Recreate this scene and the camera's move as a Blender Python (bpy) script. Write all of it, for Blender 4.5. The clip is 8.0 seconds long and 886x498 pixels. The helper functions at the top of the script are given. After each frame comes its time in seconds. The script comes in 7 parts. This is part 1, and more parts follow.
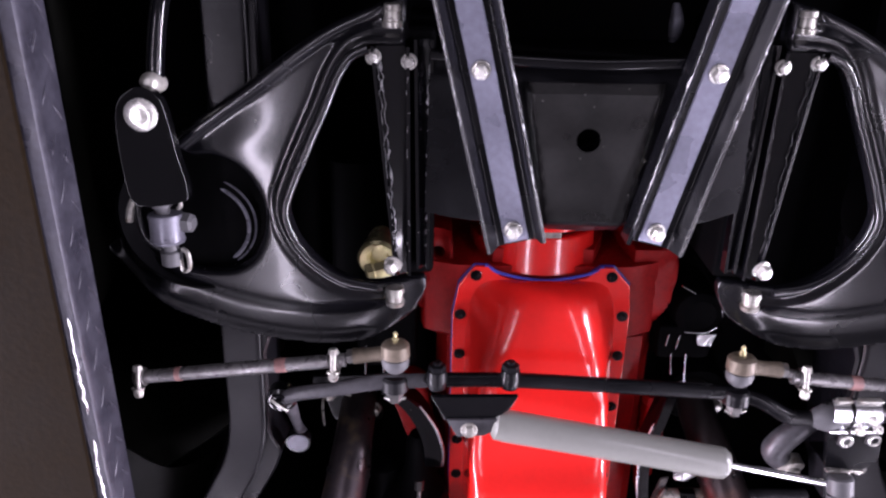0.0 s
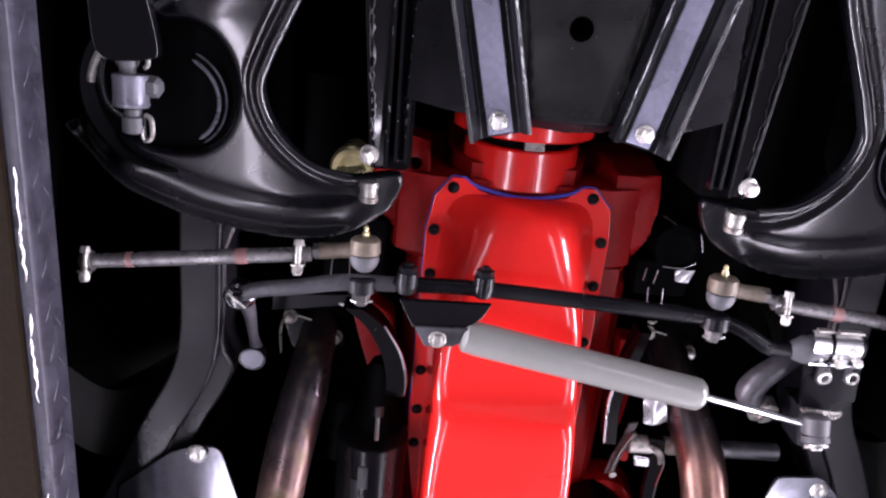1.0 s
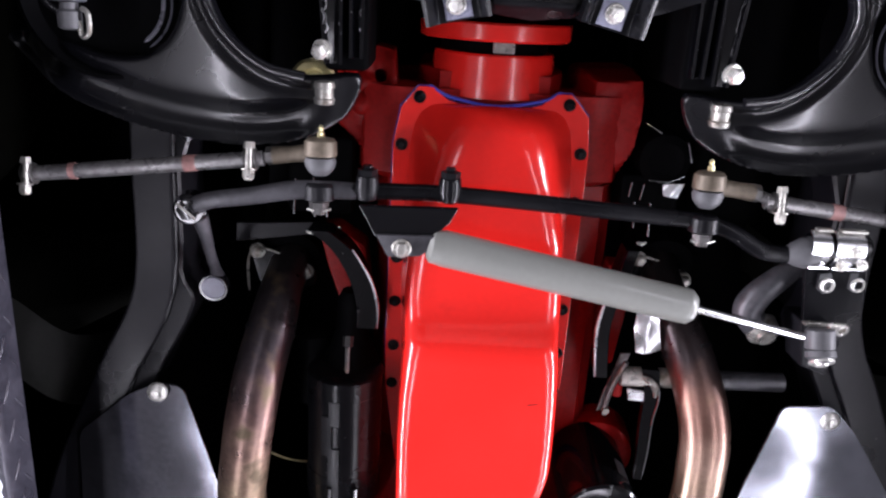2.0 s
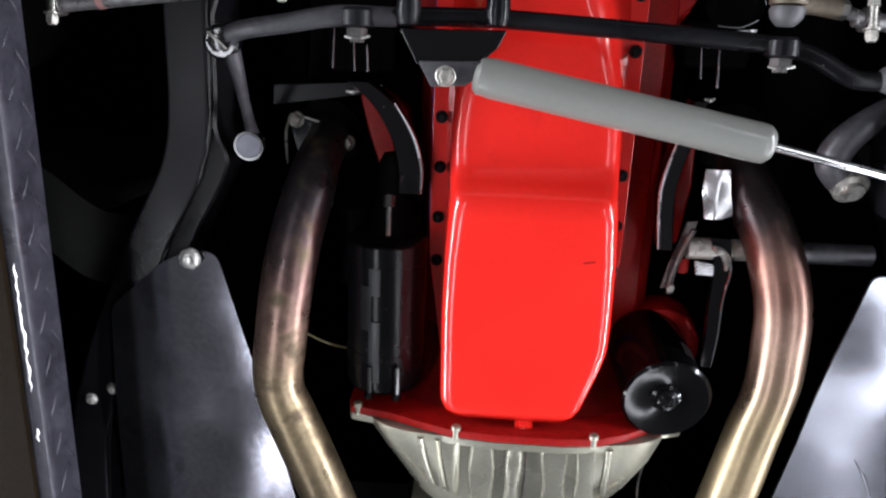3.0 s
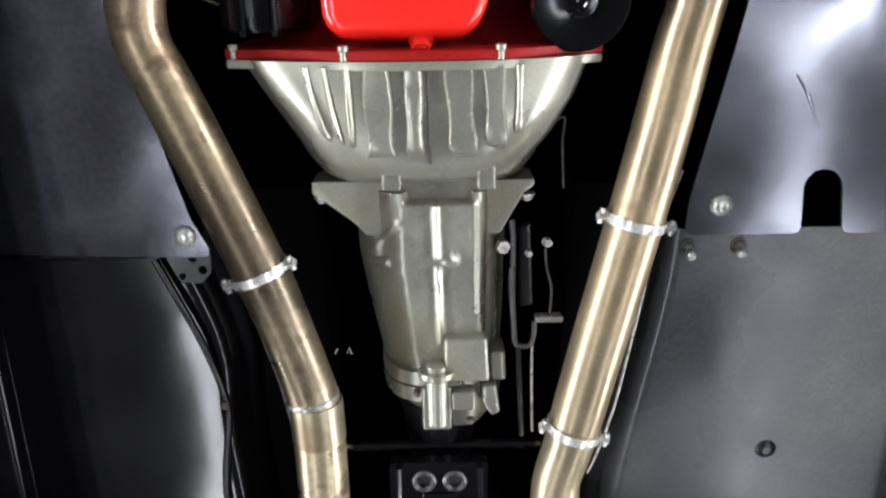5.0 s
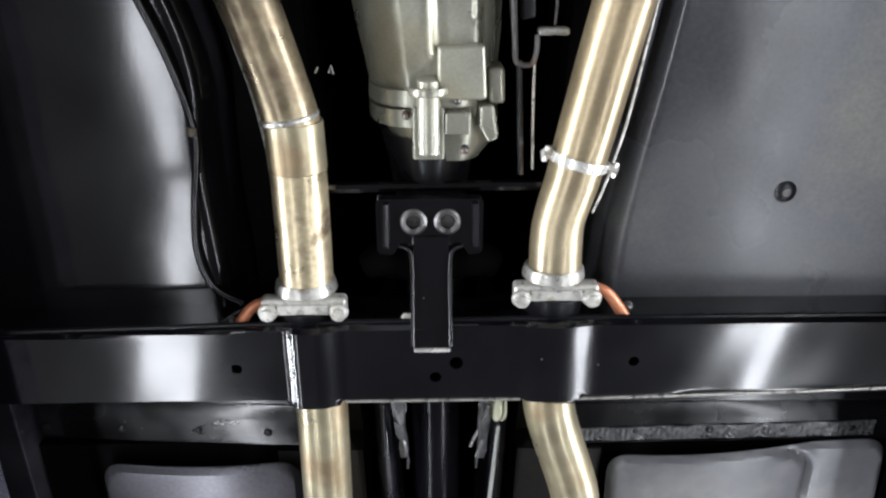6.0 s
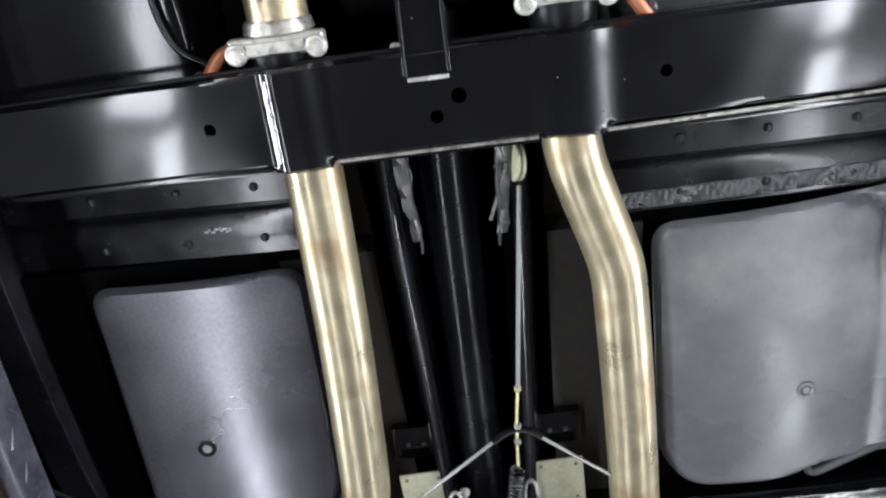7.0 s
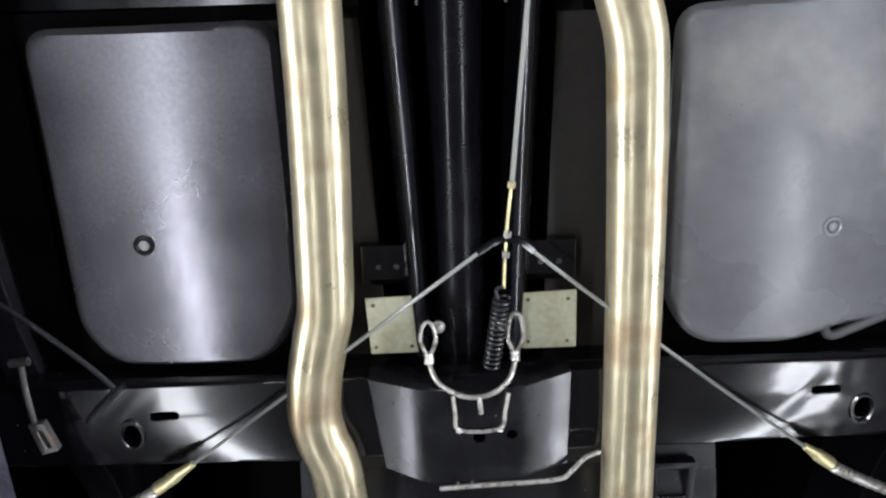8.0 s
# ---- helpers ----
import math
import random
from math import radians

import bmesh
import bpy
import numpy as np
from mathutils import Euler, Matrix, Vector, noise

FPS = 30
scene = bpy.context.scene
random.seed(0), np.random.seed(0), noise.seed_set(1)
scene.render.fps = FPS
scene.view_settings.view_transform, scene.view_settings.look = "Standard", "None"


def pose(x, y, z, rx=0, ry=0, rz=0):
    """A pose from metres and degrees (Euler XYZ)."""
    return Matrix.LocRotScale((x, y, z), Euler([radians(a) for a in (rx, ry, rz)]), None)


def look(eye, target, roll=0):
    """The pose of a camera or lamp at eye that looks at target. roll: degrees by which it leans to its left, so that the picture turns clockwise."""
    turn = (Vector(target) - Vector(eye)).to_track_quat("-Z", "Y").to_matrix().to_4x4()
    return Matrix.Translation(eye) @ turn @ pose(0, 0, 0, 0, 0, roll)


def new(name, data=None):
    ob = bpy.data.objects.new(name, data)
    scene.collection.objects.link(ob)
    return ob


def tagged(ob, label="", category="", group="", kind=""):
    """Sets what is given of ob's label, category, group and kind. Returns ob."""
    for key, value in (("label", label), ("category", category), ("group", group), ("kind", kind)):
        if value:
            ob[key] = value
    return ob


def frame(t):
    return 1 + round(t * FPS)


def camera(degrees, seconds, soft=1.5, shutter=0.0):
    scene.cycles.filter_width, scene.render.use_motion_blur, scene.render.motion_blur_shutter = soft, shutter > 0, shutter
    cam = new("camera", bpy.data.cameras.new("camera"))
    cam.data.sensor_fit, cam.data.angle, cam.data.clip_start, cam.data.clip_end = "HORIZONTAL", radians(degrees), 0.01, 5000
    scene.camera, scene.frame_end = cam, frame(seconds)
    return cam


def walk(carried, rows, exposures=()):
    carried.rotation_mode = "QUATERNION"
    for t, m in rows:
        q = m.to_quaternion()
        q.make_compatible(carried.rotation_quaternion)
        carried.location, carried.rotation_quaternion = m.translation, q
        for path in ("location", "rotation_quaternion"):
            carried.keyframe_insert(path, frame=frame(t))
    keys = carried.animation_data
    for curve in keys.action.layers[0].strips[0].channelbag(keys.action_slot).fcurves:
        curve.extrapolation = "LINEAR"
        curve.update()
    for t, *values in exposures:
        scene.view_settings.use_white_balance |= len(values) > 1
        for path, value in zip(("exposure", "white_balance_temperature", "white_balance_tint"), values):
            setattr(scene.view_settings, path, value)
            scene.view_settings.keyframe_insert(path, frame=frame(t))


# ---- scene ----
cam = camera(60.0, 8.0, soft=2.3)
PATH = [
    (0, (-0.14, 0.258, 0.911), (-0.127, 1.061, 2.743), 0.0),
    (0.5, (-0.13, 0.333, 0.9), (-0.078, 1.017, 2.778), -1.5),
    (1, (-0.148, 0.412, 0.891), (-0.039, 1.11, 2.762), -3.7),
    (1.5, (-0.119, 0.47, 0.898), (-0.029, 1.137, 2.782), -3.3),
    (1.7, (-0.099, 0.5, 0.899), (-0.027, 1.15, 2.789), -2.3),
    (2.8, (-0.067, 0.663, 0.908), (-0.132, 1.296, 2.804), 7.8),
    (3, (-0.065, 0.717, 0.908), (-0.159, 1.323, 2.812), 11.5),
    (3.5, (-0.07, 0.834, 0.915), (-0.121, 1.37, 2.841), 9.6),
    (4, (-0.034, 0.948, 0.925), (-0.036, 1.474, 2.854), 1.7),
    (4.2, (-0.004, 1.007, 0.929), (-0.034, 1.485, 2.871), 4.5),
    (5.3, (0.013, 1.125, 0.891), (0.006, 1.894, 2.738), -0.6),
    (5.5, (0.011, 1.187, 0.888), (0.009, 1.992, 2.718), 0.4),
    (6, (-0.001, 1.341, 0.894), (0.033, 2.123, 2.735), -2.8),
    (6.5, (0.042, 1.514, 0.898), (0.043, 2.279, 2.746), -2.5),
    (7, (0.021, 1.634, 0.896), (-0.049, 2.415, 2.735), -1.8),
    (7.3, (-0.017, 1.738, 0.899), (-0.064, 2.468, 2.76), -1.2),
    (7.5, (-0.036, 1.798, 0.9), (-0.059, 2.514, 2.767), -0.8),
    (8, (-0.018, 1.933, 0.904), (-0.006, 2.614, 2.784), -3.0),
]
walk(cam, [(t, look(eye, target, roll)) for t, eye, target, roll in PATH],
     exposures=[(0.0, 0.85, 6300, 34.0), (1.5, 0.73, 6300, 27.0), (3.0, 0.23, 6350, 12.0), (4.0, 0.2, 6350, 11.0), (5.5, 0.3, 6350, 10.0), (6.5, 0.54, 6350, 10.0), (8.0, 0.53, 6350, 11.0)])

# ---- camera path exposures, light ----
world = bpy.data.worlds.new("shop_air")
scene.world = world
world.use_nodes = True
world.node_tree.nodes["Background"].inputs[0].default_value = (0.55, 0.6, 0.7, 1)
world.node_tree.nodes["Background"].inputs[1].default_value = 0.006


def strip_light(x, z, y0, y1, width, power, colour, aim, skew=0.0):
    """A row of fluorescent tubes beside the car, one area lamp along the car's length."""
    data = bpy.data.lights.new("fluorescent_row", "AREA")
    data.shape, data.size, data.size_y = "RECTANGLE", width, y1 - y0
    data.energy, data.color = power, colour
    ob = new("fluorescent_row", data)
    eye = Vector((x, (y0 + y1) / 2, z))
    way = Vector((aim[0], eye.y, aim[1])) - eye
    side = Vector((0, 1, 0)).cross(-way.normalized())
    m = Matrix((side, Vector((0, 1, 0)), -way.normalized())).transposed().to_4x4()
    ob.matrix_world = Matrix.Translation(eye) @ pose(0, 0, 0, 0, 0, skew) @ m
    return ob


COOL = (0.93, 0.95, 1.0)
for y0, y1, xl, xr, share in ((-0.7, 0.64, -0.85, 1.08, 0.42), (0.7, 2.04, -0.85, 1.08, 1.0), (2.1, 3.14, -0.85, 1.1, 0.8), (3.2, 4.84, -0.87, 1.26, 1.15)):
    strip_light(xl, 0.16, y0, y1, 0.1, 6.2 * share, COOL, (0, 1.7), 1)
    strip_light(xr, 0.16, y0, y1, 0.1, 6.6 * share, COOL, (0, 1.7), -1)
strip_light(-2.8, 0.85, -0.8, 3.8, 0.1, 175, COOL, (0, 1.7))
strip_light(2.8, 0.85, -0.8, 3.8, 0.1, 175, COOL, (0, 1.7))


# ---- materials ----
def material(name, colour, rough=0.4, metal=0.0, vary=0.25, scale=9.0, fine=160.0, bump=0.08, gloss_vary=0.15, stain=None, stain_at=0.62, coat=0.0, ramp=None, shine=0.5, chips=0.0):
    """A surface with grain and stains at two sizes. stain: a second colour in patches. ramp: (axis, [(place, colour)...]) along a thing. chips: share of small pale specks."""
    m = bpy.data.materials.new(name)
    m.use_nodes = True
    nt = m.node_tree
    n, link = nt.nodes, nt.links.new
    b = n["Principled BSDF"]
    tex = n.new("ShaderNodeTexCoord")
    info = n.new("ShaderNodeObjectInfo")
    shift = n.new("ShaderNodeVectorMath")
    shift.operation = "ADD"
    mul = n.new("ShaderNodeVectorMath")
    mul.operation = "SCALE"
    mul.inputs["Scale"].default_value = 7.0
    link(info.outputs["Random"], mul.inputs[0])
    link(tex.outputs["Object"], shift.inputs[0])
    link(mul.outputs[0], shift.inputs[1])
    big, small = n.new("ShaderNodeTexNoise"), n.new("ShaderNodeTexNoise")
    for node, s, detail in ((big, scale, 5.0), (small, fine, 3.0)):
        node.inputs["Scale"].default_value = s
        node.inputs["Detail"].default_value = detail
        link(shift.outputs[0], node.inputs["Vector"])
    if ramp:
        axis, stops = ramp
        sep = n.new("ShaderNodeSeparateXYZ")
        link(tex.outputs["Object"], sep.inputs[0])
        add = n.new("ShaderNodeMath")
        add.operation = "MULTIPLY_ADD"
        link(big.outputs["Fac"], add.inputs[0])
        add.inputs[1].default_value = 0.12
        link(sep.outputs[axis], add.inputs[2])
        cr = n.new("ShaderNodeValToRGB")
        link(add.outputs[0], cr.inputs["Fac"])
        cr.color_ramp.elements[0].position, cr.color_ramp.elements[0].color = stops[0][0], (*stops[0][1], 1)
        cr.color_ramp.elements[1].position, cr.color_ramp.elements[1].color = stops[-1][0], (*stops[-1][1], 1)
        for p, c in stops[1:-1]:
            cr.color_ramp.elements.new(p).color = (*c, 1)
        base = cr.outputs["Color"]
    else:
        rgb = n.new("ShaderNodeRGB")
        rgb.outputs[0].default_value = (*colour, 1)
        base = rgb.outputs[0]
    if stain:
        sr = n.new("ShaderNodeMapRange")
        sr.inputs["From Min"].default_value, sr.inputs["From Max"].default_value = stain_at, stain_at + 0.14
        link(big.outputs["Fac"], sr.inputs["Value"])
        mix = n.new("ShaderNodeMix")
        mix.data_type = "RGBA"
        link(sr.outputs[0], mix.inputs["Factor"])
        link(base, mix.inputs["A"])
        mix.inputs["B"].default_value = (*stain, 1)
        base = mix.outputs["Result"]
    if chips:
        cell = n.new("ShaderNodeTexVoronoi")
        cell.inputs["Scale"].default_value = 95.0
        link(shift.outputs[0], cell.inputs["Vector"])
        near, pick, both, fleck = n.new("ShaderNodeMath"), n.new("ShaderNodeMath"), n.new("ShaderNodeMath"), n.new("ShaderNodeMix")
        near.operation, pick.operation, both.operation, fleck.data_type = "LESS_THAN", "LESS_THAN", "MULTIPLY", "RGBA"
        near.inputs[1].default_value, pick.inputs[1].default_value = 0.09, chips
        link(cell.outputs["Distance"], near.inputs[0])
        rgb_of = n.new("ShaderNodeSeparateColor")
        link(cell.outputs["Color"], rgb_of.inputs[0])
        link(rgb_of.outputs[0], pick.inputs[0])
        link(near.outputs[0], both.inputs[0])
        link(pick.outputs[0], both.inputs[1])
        link(both.outputs[0], fleck.inputs["Factor"])
        link(base, fleck.inputs["A"])
        fleck.inputs["B"].default_value = (0.09, 0.088, 0.085, 1)
        base = fleck.outputs["Result"]
    hsv = n.new("ShaderNodeHueSaturation")
    val = n.new("ShaderNodeMapRange")
    val.inputs["From Min"].default_value, val.inputs["From Max"].default_value = 0.3, 0.7
    val.inputs["To Min"].default_value, val.inputs["To Max"].default_value = 1 - vary, 1 + vary
    half = n.new("ShaderNodeMath")
    half.operation = "ADD"
    link(big.outputs["Fac"], half.inputs[0])
    link(small.outputs["Fac"], half.inputs[1])
    mean = n.new("ShaderNodeMath")
    mean.operation = "MULTIPLY"
    mean.inputs[1].default_value = 0.5
    link(half.outputs[0], mean.inputs[0])
    link(mean.outputs[0], val.inputs["Value"])
    link(val.outputs[0], hsv.inputs["Value"])
    link(base, hsv.inputs["Color"])
    link(hsv.outputs[0], b.inputs["Base Color"])
    rr = n.new("ShaderNodeMapRange")
    rr.inputs["From Min"].default_value, rr.inputs["From Max"].default_value = 0.3, 0.7
    rr.inputs["To Min"].default_value, rr.inputs["To Max"].default_value = max(rough - gloss_vary, 0.04), min(rough + gloss_vary, 1)
    link(big.outputs["Fac"], rr.inputs["Value"])
    link(rr.outputs[0], b.inputs["Roughness"])
    b.inputs["Metallic"].default_value = metal
    b.inputs["Specular IOR Level"].default_value = shine
    b.inputs["Coat Weight"].default_value = coat
    b.inputs["Coat Roughness"].default_value = 0.085
    if bump:
        bp = n.new("ShaderNodeBump")
        bp.inputs["Strength"].default_value = bump
        bp.inputs["Distance"].default_value = 0.004
        link(mean.outputs[0], bp.inputs["Height"])
        link(bp.outputs[0], b.inputs["Normal"])
    return m


ARM = material("stamped_black_enamel", (0.0035, 0.0035, 0.0048), 0.25, vary=0.3, fine=120, bump=0.025, gloss_vary=0.08, coat=0.3, shine=0.55, chips=0.08)
BLACK = material("chassis_black_enamel", (0.0022, 0.0022, 0.003), 0.16, vary=0.3, fine=90, bump=0.02, gloss_vary=0.05, coat=0.7, shine=0.35, chips=0.06)
SATIN = material("satin_black_paint", (0.008, 0.008, 0.0095), 0.32, vary=0.3, bump=0.06, gloss_vary=0.1, shine=0.4, chips=0.12)
# Pale colour stands in for the reflection on the brace webs.
BRACE = material("grey_blue_brace_reflection", (0.33, 0.335, 0.43), 0.3, metal=0.4, vary=0.22, scale=14, bump=0.04, gloss_vary=0.12)
# Black paint, cut to near nothing so deep gaps hold their shade.
DEEP = material("deep_shade_black", (0.0015, 0.0015, 0.0018), 0.7, vary=0.4, bump=0.2, fine=90, shine=0.03)
SHEET = material("smoky_black_sheet", (0.175, 0.175, 0.198), 0.17, metal=0.95, vary=0.3, scale=6, bump=0.02, gloss_vary=0.1, stain=(0.035, 0.035, 0.042), stain_at=0.5, shine=0.5)
SHEET_CLEAN = material("greyed_black_sheet", (0.15, 0.155, 0.176), 0.17, metal=0.85, vary=0.25, scale=5, fine=40, bump=0.012, gloss_vary=0.1, stain=(0.1, 0.103, 0.118), stain_at=0.5)
FLOORMAT = material("black_moulded_floor", (0.0034, 0.0034, 0.004), 0.13, vary=0.4, scale=9, fine=220, bump=0.03, gloss_vary=0.04, shine=0.3, coat=0.32)
SCUFFED = material("scuffed_grey_floor", (0.063, 0.065, 0.071), 0.32, vary=0.3, scale=5, fine=200, bump=0.05, stain=(0.1, 0.1, 0.09), stain_at=0.53, shine=0.6, chips=0.12)
WELL = material("satin_seat_well", (0.18, 0.177, 0.196), 0.29, metal=0.8, vary=0.22, scale=6, fine=220, bump=0.05, gloss_vary=0.08, shine=0.6)
RAIL = material("dull_rail_paint", (0.0046, 0.0044, 0.0058), 0.36, vary=0.45, bump=0.1, fine=120, shine=0.24, chips=0.18)
UNDERSEAL = material("brown_black_underseal", (0.022, 0.02, 0.018), 0.6, vary=0.3, bump=0.15, fine=110, shine=0.3)
RED = material("engine_red_enamel", (0.72, 0.018, 0.012), 0.2, vary=0.05, bump=0.01, gloss_vary=0.05, coat=0.6, stain=(0.42, 0.011, 0.008), stain_at=0.63)
# Engine red darkened: shade on block, bosses and webs sits in the colour.
DARKRED = material("engine_red_shaded", (0.26, 0.007, 0.006), 0.42, vary=0.3, fine=200, bump=0.08, shine=0.15)
# Darker again for the shaded web behind the pan; also its scrape marks.
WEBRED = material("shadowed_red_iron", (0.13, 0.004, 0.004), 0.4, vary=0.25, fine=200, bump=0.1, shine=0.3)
RODSTEEL = material("dark_rod_steel", (0.16, 0.155, 0.155), 0.32, metal=0.6, vary=0.45, scale=45, bump=0.12, stain=(0.05, 0.045, 0.045), stain_at=0.55)
BLUE = material("blue_gasket", (0.03, 0.035, 0.3), 0.5, bump=0.1)
ALU = material("cast_aluminium", (0.325, 0.32, 0.26), 0.32, metal=0.65, vary=0.18, scale=10, fine=300, bump=0.03, stain=(0.25, 0.235, 0.17), stain_at=0.55)
ZINC = material("zinc_plated_steel", (0.66, 0.65, 0.61), 0.27, metal=0.65, vary=0.22, scale=60, fine=300, bump=0.08, stain=(0.36, 0.34, 0.27), stain_at=0.62)
CLAMPZINC = material("dulled_zinc", (0.36, 0.35, 0.32), 0.36, metal=0.7, vary=0.4, scale=60, bump=0.1, stain=(0.12, 0.1, 0.08), stain_at=0.55)
TYRE = material("olive_black_rubber", (0.0075, 0.0078, 0.006), 0.55, vary=0.4, bump=0.15, shine=0.25)
CHROME = material("bright_chrome", (0.82, 0.82, 0.84), 0.12, metal=1.0, vary=0.08, bump=0.0)
GREY = material("grey_damper_paint", (0.172, 0.176, 0.16), 0.3, vary=0.05, scale=14, bump=0.0, gloss_vary=0.03, coat=0.4)
STEEL = material("bare_rod_steel", (0.085, 0.082, 0.08), 0.38, metal=0.7, vary=0.4, scale=30, bump=0.15, stain=(0.12, 0.07, 0.045), stain_at=0.58)
WELLDULL = material("scuffed_seat_well", (0.155, 0.155, 0.165), 0.34, vary=0.16, scale=5, fine=60, bump=0.06, gloss_vary=0.14, stain=(0.245, 0.245, 0.238), stain_at=0.53, shine=0.8, chips=0.14)
SEALER = material("silver_sealer", (0.09, 0.09, 0.092), 0.36, metal=0.4, vary=0.4, scale=40, bump=0.2)
SLEEVE = material("grey_blue_sleeve", (0.13, 0.13, 0.155), 0.36, metal=0.4, vary=0.2, scale=40, bump=0.08)
DULLBLACK = material("dull_black_paint", (0.004, 0.004, 0.005), 0.3, vary=0.4, bump=0.05, shine=0.2, chips=0.06)
# Chipped crossmember black, lightened as the lit copy for the centre.
CMFACE = material("lit_crossmember_paint", (0.011, 0.0106, 0.0104), 0.36, vary=0.35, scale=14, bump=0.06, gloss_vary=0.12, shine=0.35, chips=0.3)
CASTZINC = material("cast_zinc", (0.46, 0.45, 0.41), 0.34, metal=0.5, vary=0.3, scale=60, bump=0.12, stain=(0.25, 0.23, 0.18), stain_at=0.56)
RUST = material("brown_phosphate", (0.105, 0.085, 0.062), 0.5, metal=0.5, vary=0.35, scale=40, bump=0.15)
RUBBER = material("grey_rubber", (0.06, 0.06, 0.064), 0.55, vary=0.2, bump=0.1)
COPPER = material("copper_orange_hose", (0.45, 0.17, 0.085), 0.4, metal=0.4, vary=0.3, scale=30, stain=(0.16, 0.1, 0.075), stain_at=0.55)
BRASS = material("yellow_cad_plate", (0.62, 0.56, 0.31), 0.35, metal=0.8, vary=0.25, scale=30, bump=0.1)
PALE = material("yellowed_plate", (0.4, 0.4, 0.29), 0.38, metal=0.35, vary=0.2, scale=14, bump=0.06, stain=(0.26, 0.25, 0.16), stain_at=0.52)
PINK = material("pink_paint_mark", (0.24, 0.12, 0.11), 0.6, vary=0.4, scale=90, bump=0.1)
FORGED = material("dull_forged_steel", (0.055, 0.054, 0.06), 0.4, vary=0.4, scale=30, bump=0.12, metal=0.3)
LEDGE = material("dusty_ledge_paint", (0.0045, 0.0045, 0.0055), 0.22, vary=0.4, scale=14, bump=0.05, gloss_vary=0.12, shine=0.35, coat=0.25, chips=0.12)
TREAD = material("tread_plate_paint", (0.038, 0.037, 0.049), 0.4, metal=0.25, vary=0.4, scale=25, bump=0.14, gloss_vary=0.2)
BROWN = material("brown_dirty_steel", (0.011, 0.007, 0.0035), 0.7, vary=0.4, bump=0.2, shine=0.05)
CONCRETE = material("shop_concrete", (0.06, 0.058, 0.057), 0.7, vary=0.3, scale=3, fine=60, bump=0.3, stain=(0.035, 0.033, 0.031))
WALLPAINT = material("shop_wall_paint", (0.5, 0.5, 0.5), 0.8, vary=0.1, scale=2, bump=0.1)
HEAT = [(0.0, (0.03, 0.026, 0.026)), (0.135, (0.045, 0.034, 0.035)), (0.19, (0.17, 0.09, 0.068)), (0.255, (0.32, 0.21, 0.16)), (0.34, (0.29, 0.225, 0.132)), (0.75, (0.28, 0.225, 0.138)), (1.0, (0.35, 0.3, 0.2))]
PIPE = material("heat_tinted_exhaust", (0.5, 0.4, 0.3), 0.34, metal=0.72, vary=0.2, scale=16, fine=200, bump=0.04, gloss_vary=0.08, ramp=("Y", HEAT), stain=(0.16, 0.11, 0.07), stain_at=0.63)
SOOT = [(0.0, (0.03, 0.026, 0.026)), (0.13, (0.045, 0.036, 0.04)), (0.19, (0.13, 0.078, 0.07)), (0.255, (0.28, 0.18, 0.14)), (0.34, (0.29, 0.23, 0.137)), (0.42, (0.21, 0.165, 0.1)), (0.5, (0.115, 0.088, 0.056)), (0.6, (0.105, 0.084, 0.054)), (0.64, (0.19, 0.155, 0.098)), (0.70, (0.17, 0.138, 0.088)), (0.74, (0.37, 0.31, 0.195)), (1.0, (0.46, 0.39, 0.26))]
SOOTPIPE = material("sooted_exhaust", (0.5, 0.4, 0.3), 0.36, metal=0.72, vary=0.3, scale=30, fine=160, bump=0.03, gloss_vary=0.12, ramp=("Y", SOOT), stain=(0.09, 0.066, 0.042), stain_at=0.54)
CHIPPED = material("chipped_weld", (0.55, 0.55, 0.56), 0.28, metal=0.6, vary=0.4, scale=60, bump=0.2, stain=(0.02, 0.02, 0.02), stain_at=0.5)
SHAFT = material("dull_black_shaft", (0.006, 0.006, 0.0078), 0.24, vary=0.3, bump=0.05, shine=0.25)
OILCAN = material("gloss_black_canister", (0.0022, 0.0022, 0.0026), 0.13, vary=0.2, bump=0.01, gloss_vary=0.03, shine=0.3)
FOIL = material("crumpled_foil", (0.8, 0.8, 0.82), 0.34, metal=0.9, vary=0.2, scale=30, bump=0.12)
TAILPIPE = material("aluminised_exhaust", (0.315, 0.28, 0.185), 0.35, metal=0.72, vary=0.26, scale=14, fine=40, bump=0.012, gloss_vary=0.1, stain=(0.2, 0.152, 0.09), stain_at=0.5)


# ---- mesh tools ----
def origin(ob):
    v = Vector((0, 0, 0))
    while ob:
        v += ob.location
        ob = ob.parent
    return v


def thing(name, at, label, category, group="", kind=""):
    ob = new(name)
    ob.empty_display_size = 0.05
    ob.location = at
    return tagged(ob, label, category, group, kind)


def part(name, bm, mat, parent=None, label="", angle=38):
    """Links a bmesh, built in the place's own metres, as one mesh under its thing."""
    bmesh.ops.recalc_face_normals(bm, faces=bm.faces)
    limit = radians(angle)
    for f in bm.faces:
        f.smooth = True
    for e in bm.edges:
        e.smooth = len(e.link_faces) == 2 and e.calc_face_angle(0) < limit
    if parent:
        bmesh.ops.translate(bm, verts=bm.verts, vec=-origin(parent))
    me = bpy.data.meshes.new(name)
    bm.to_mesh(me)
    bm.free()
    me.materials.append(mat)
    ob = new(name, me)
    ob.parent = parent
    even = ob.modifiers.new("flat_faces", "WEIGHTED_NORMAL")
    even.keep_sharp = True
    even.weight = 80
    return tagged(ob, label)


def merge(*bms):
    out = bmesh.new()
    for b in bms:
        me = bpy.data.meshes.new("joined")
        b.to_mesh(me)
        b.free()
        out.from_mesh(me)
        bpy.data.meshes.remove(me)
    return out


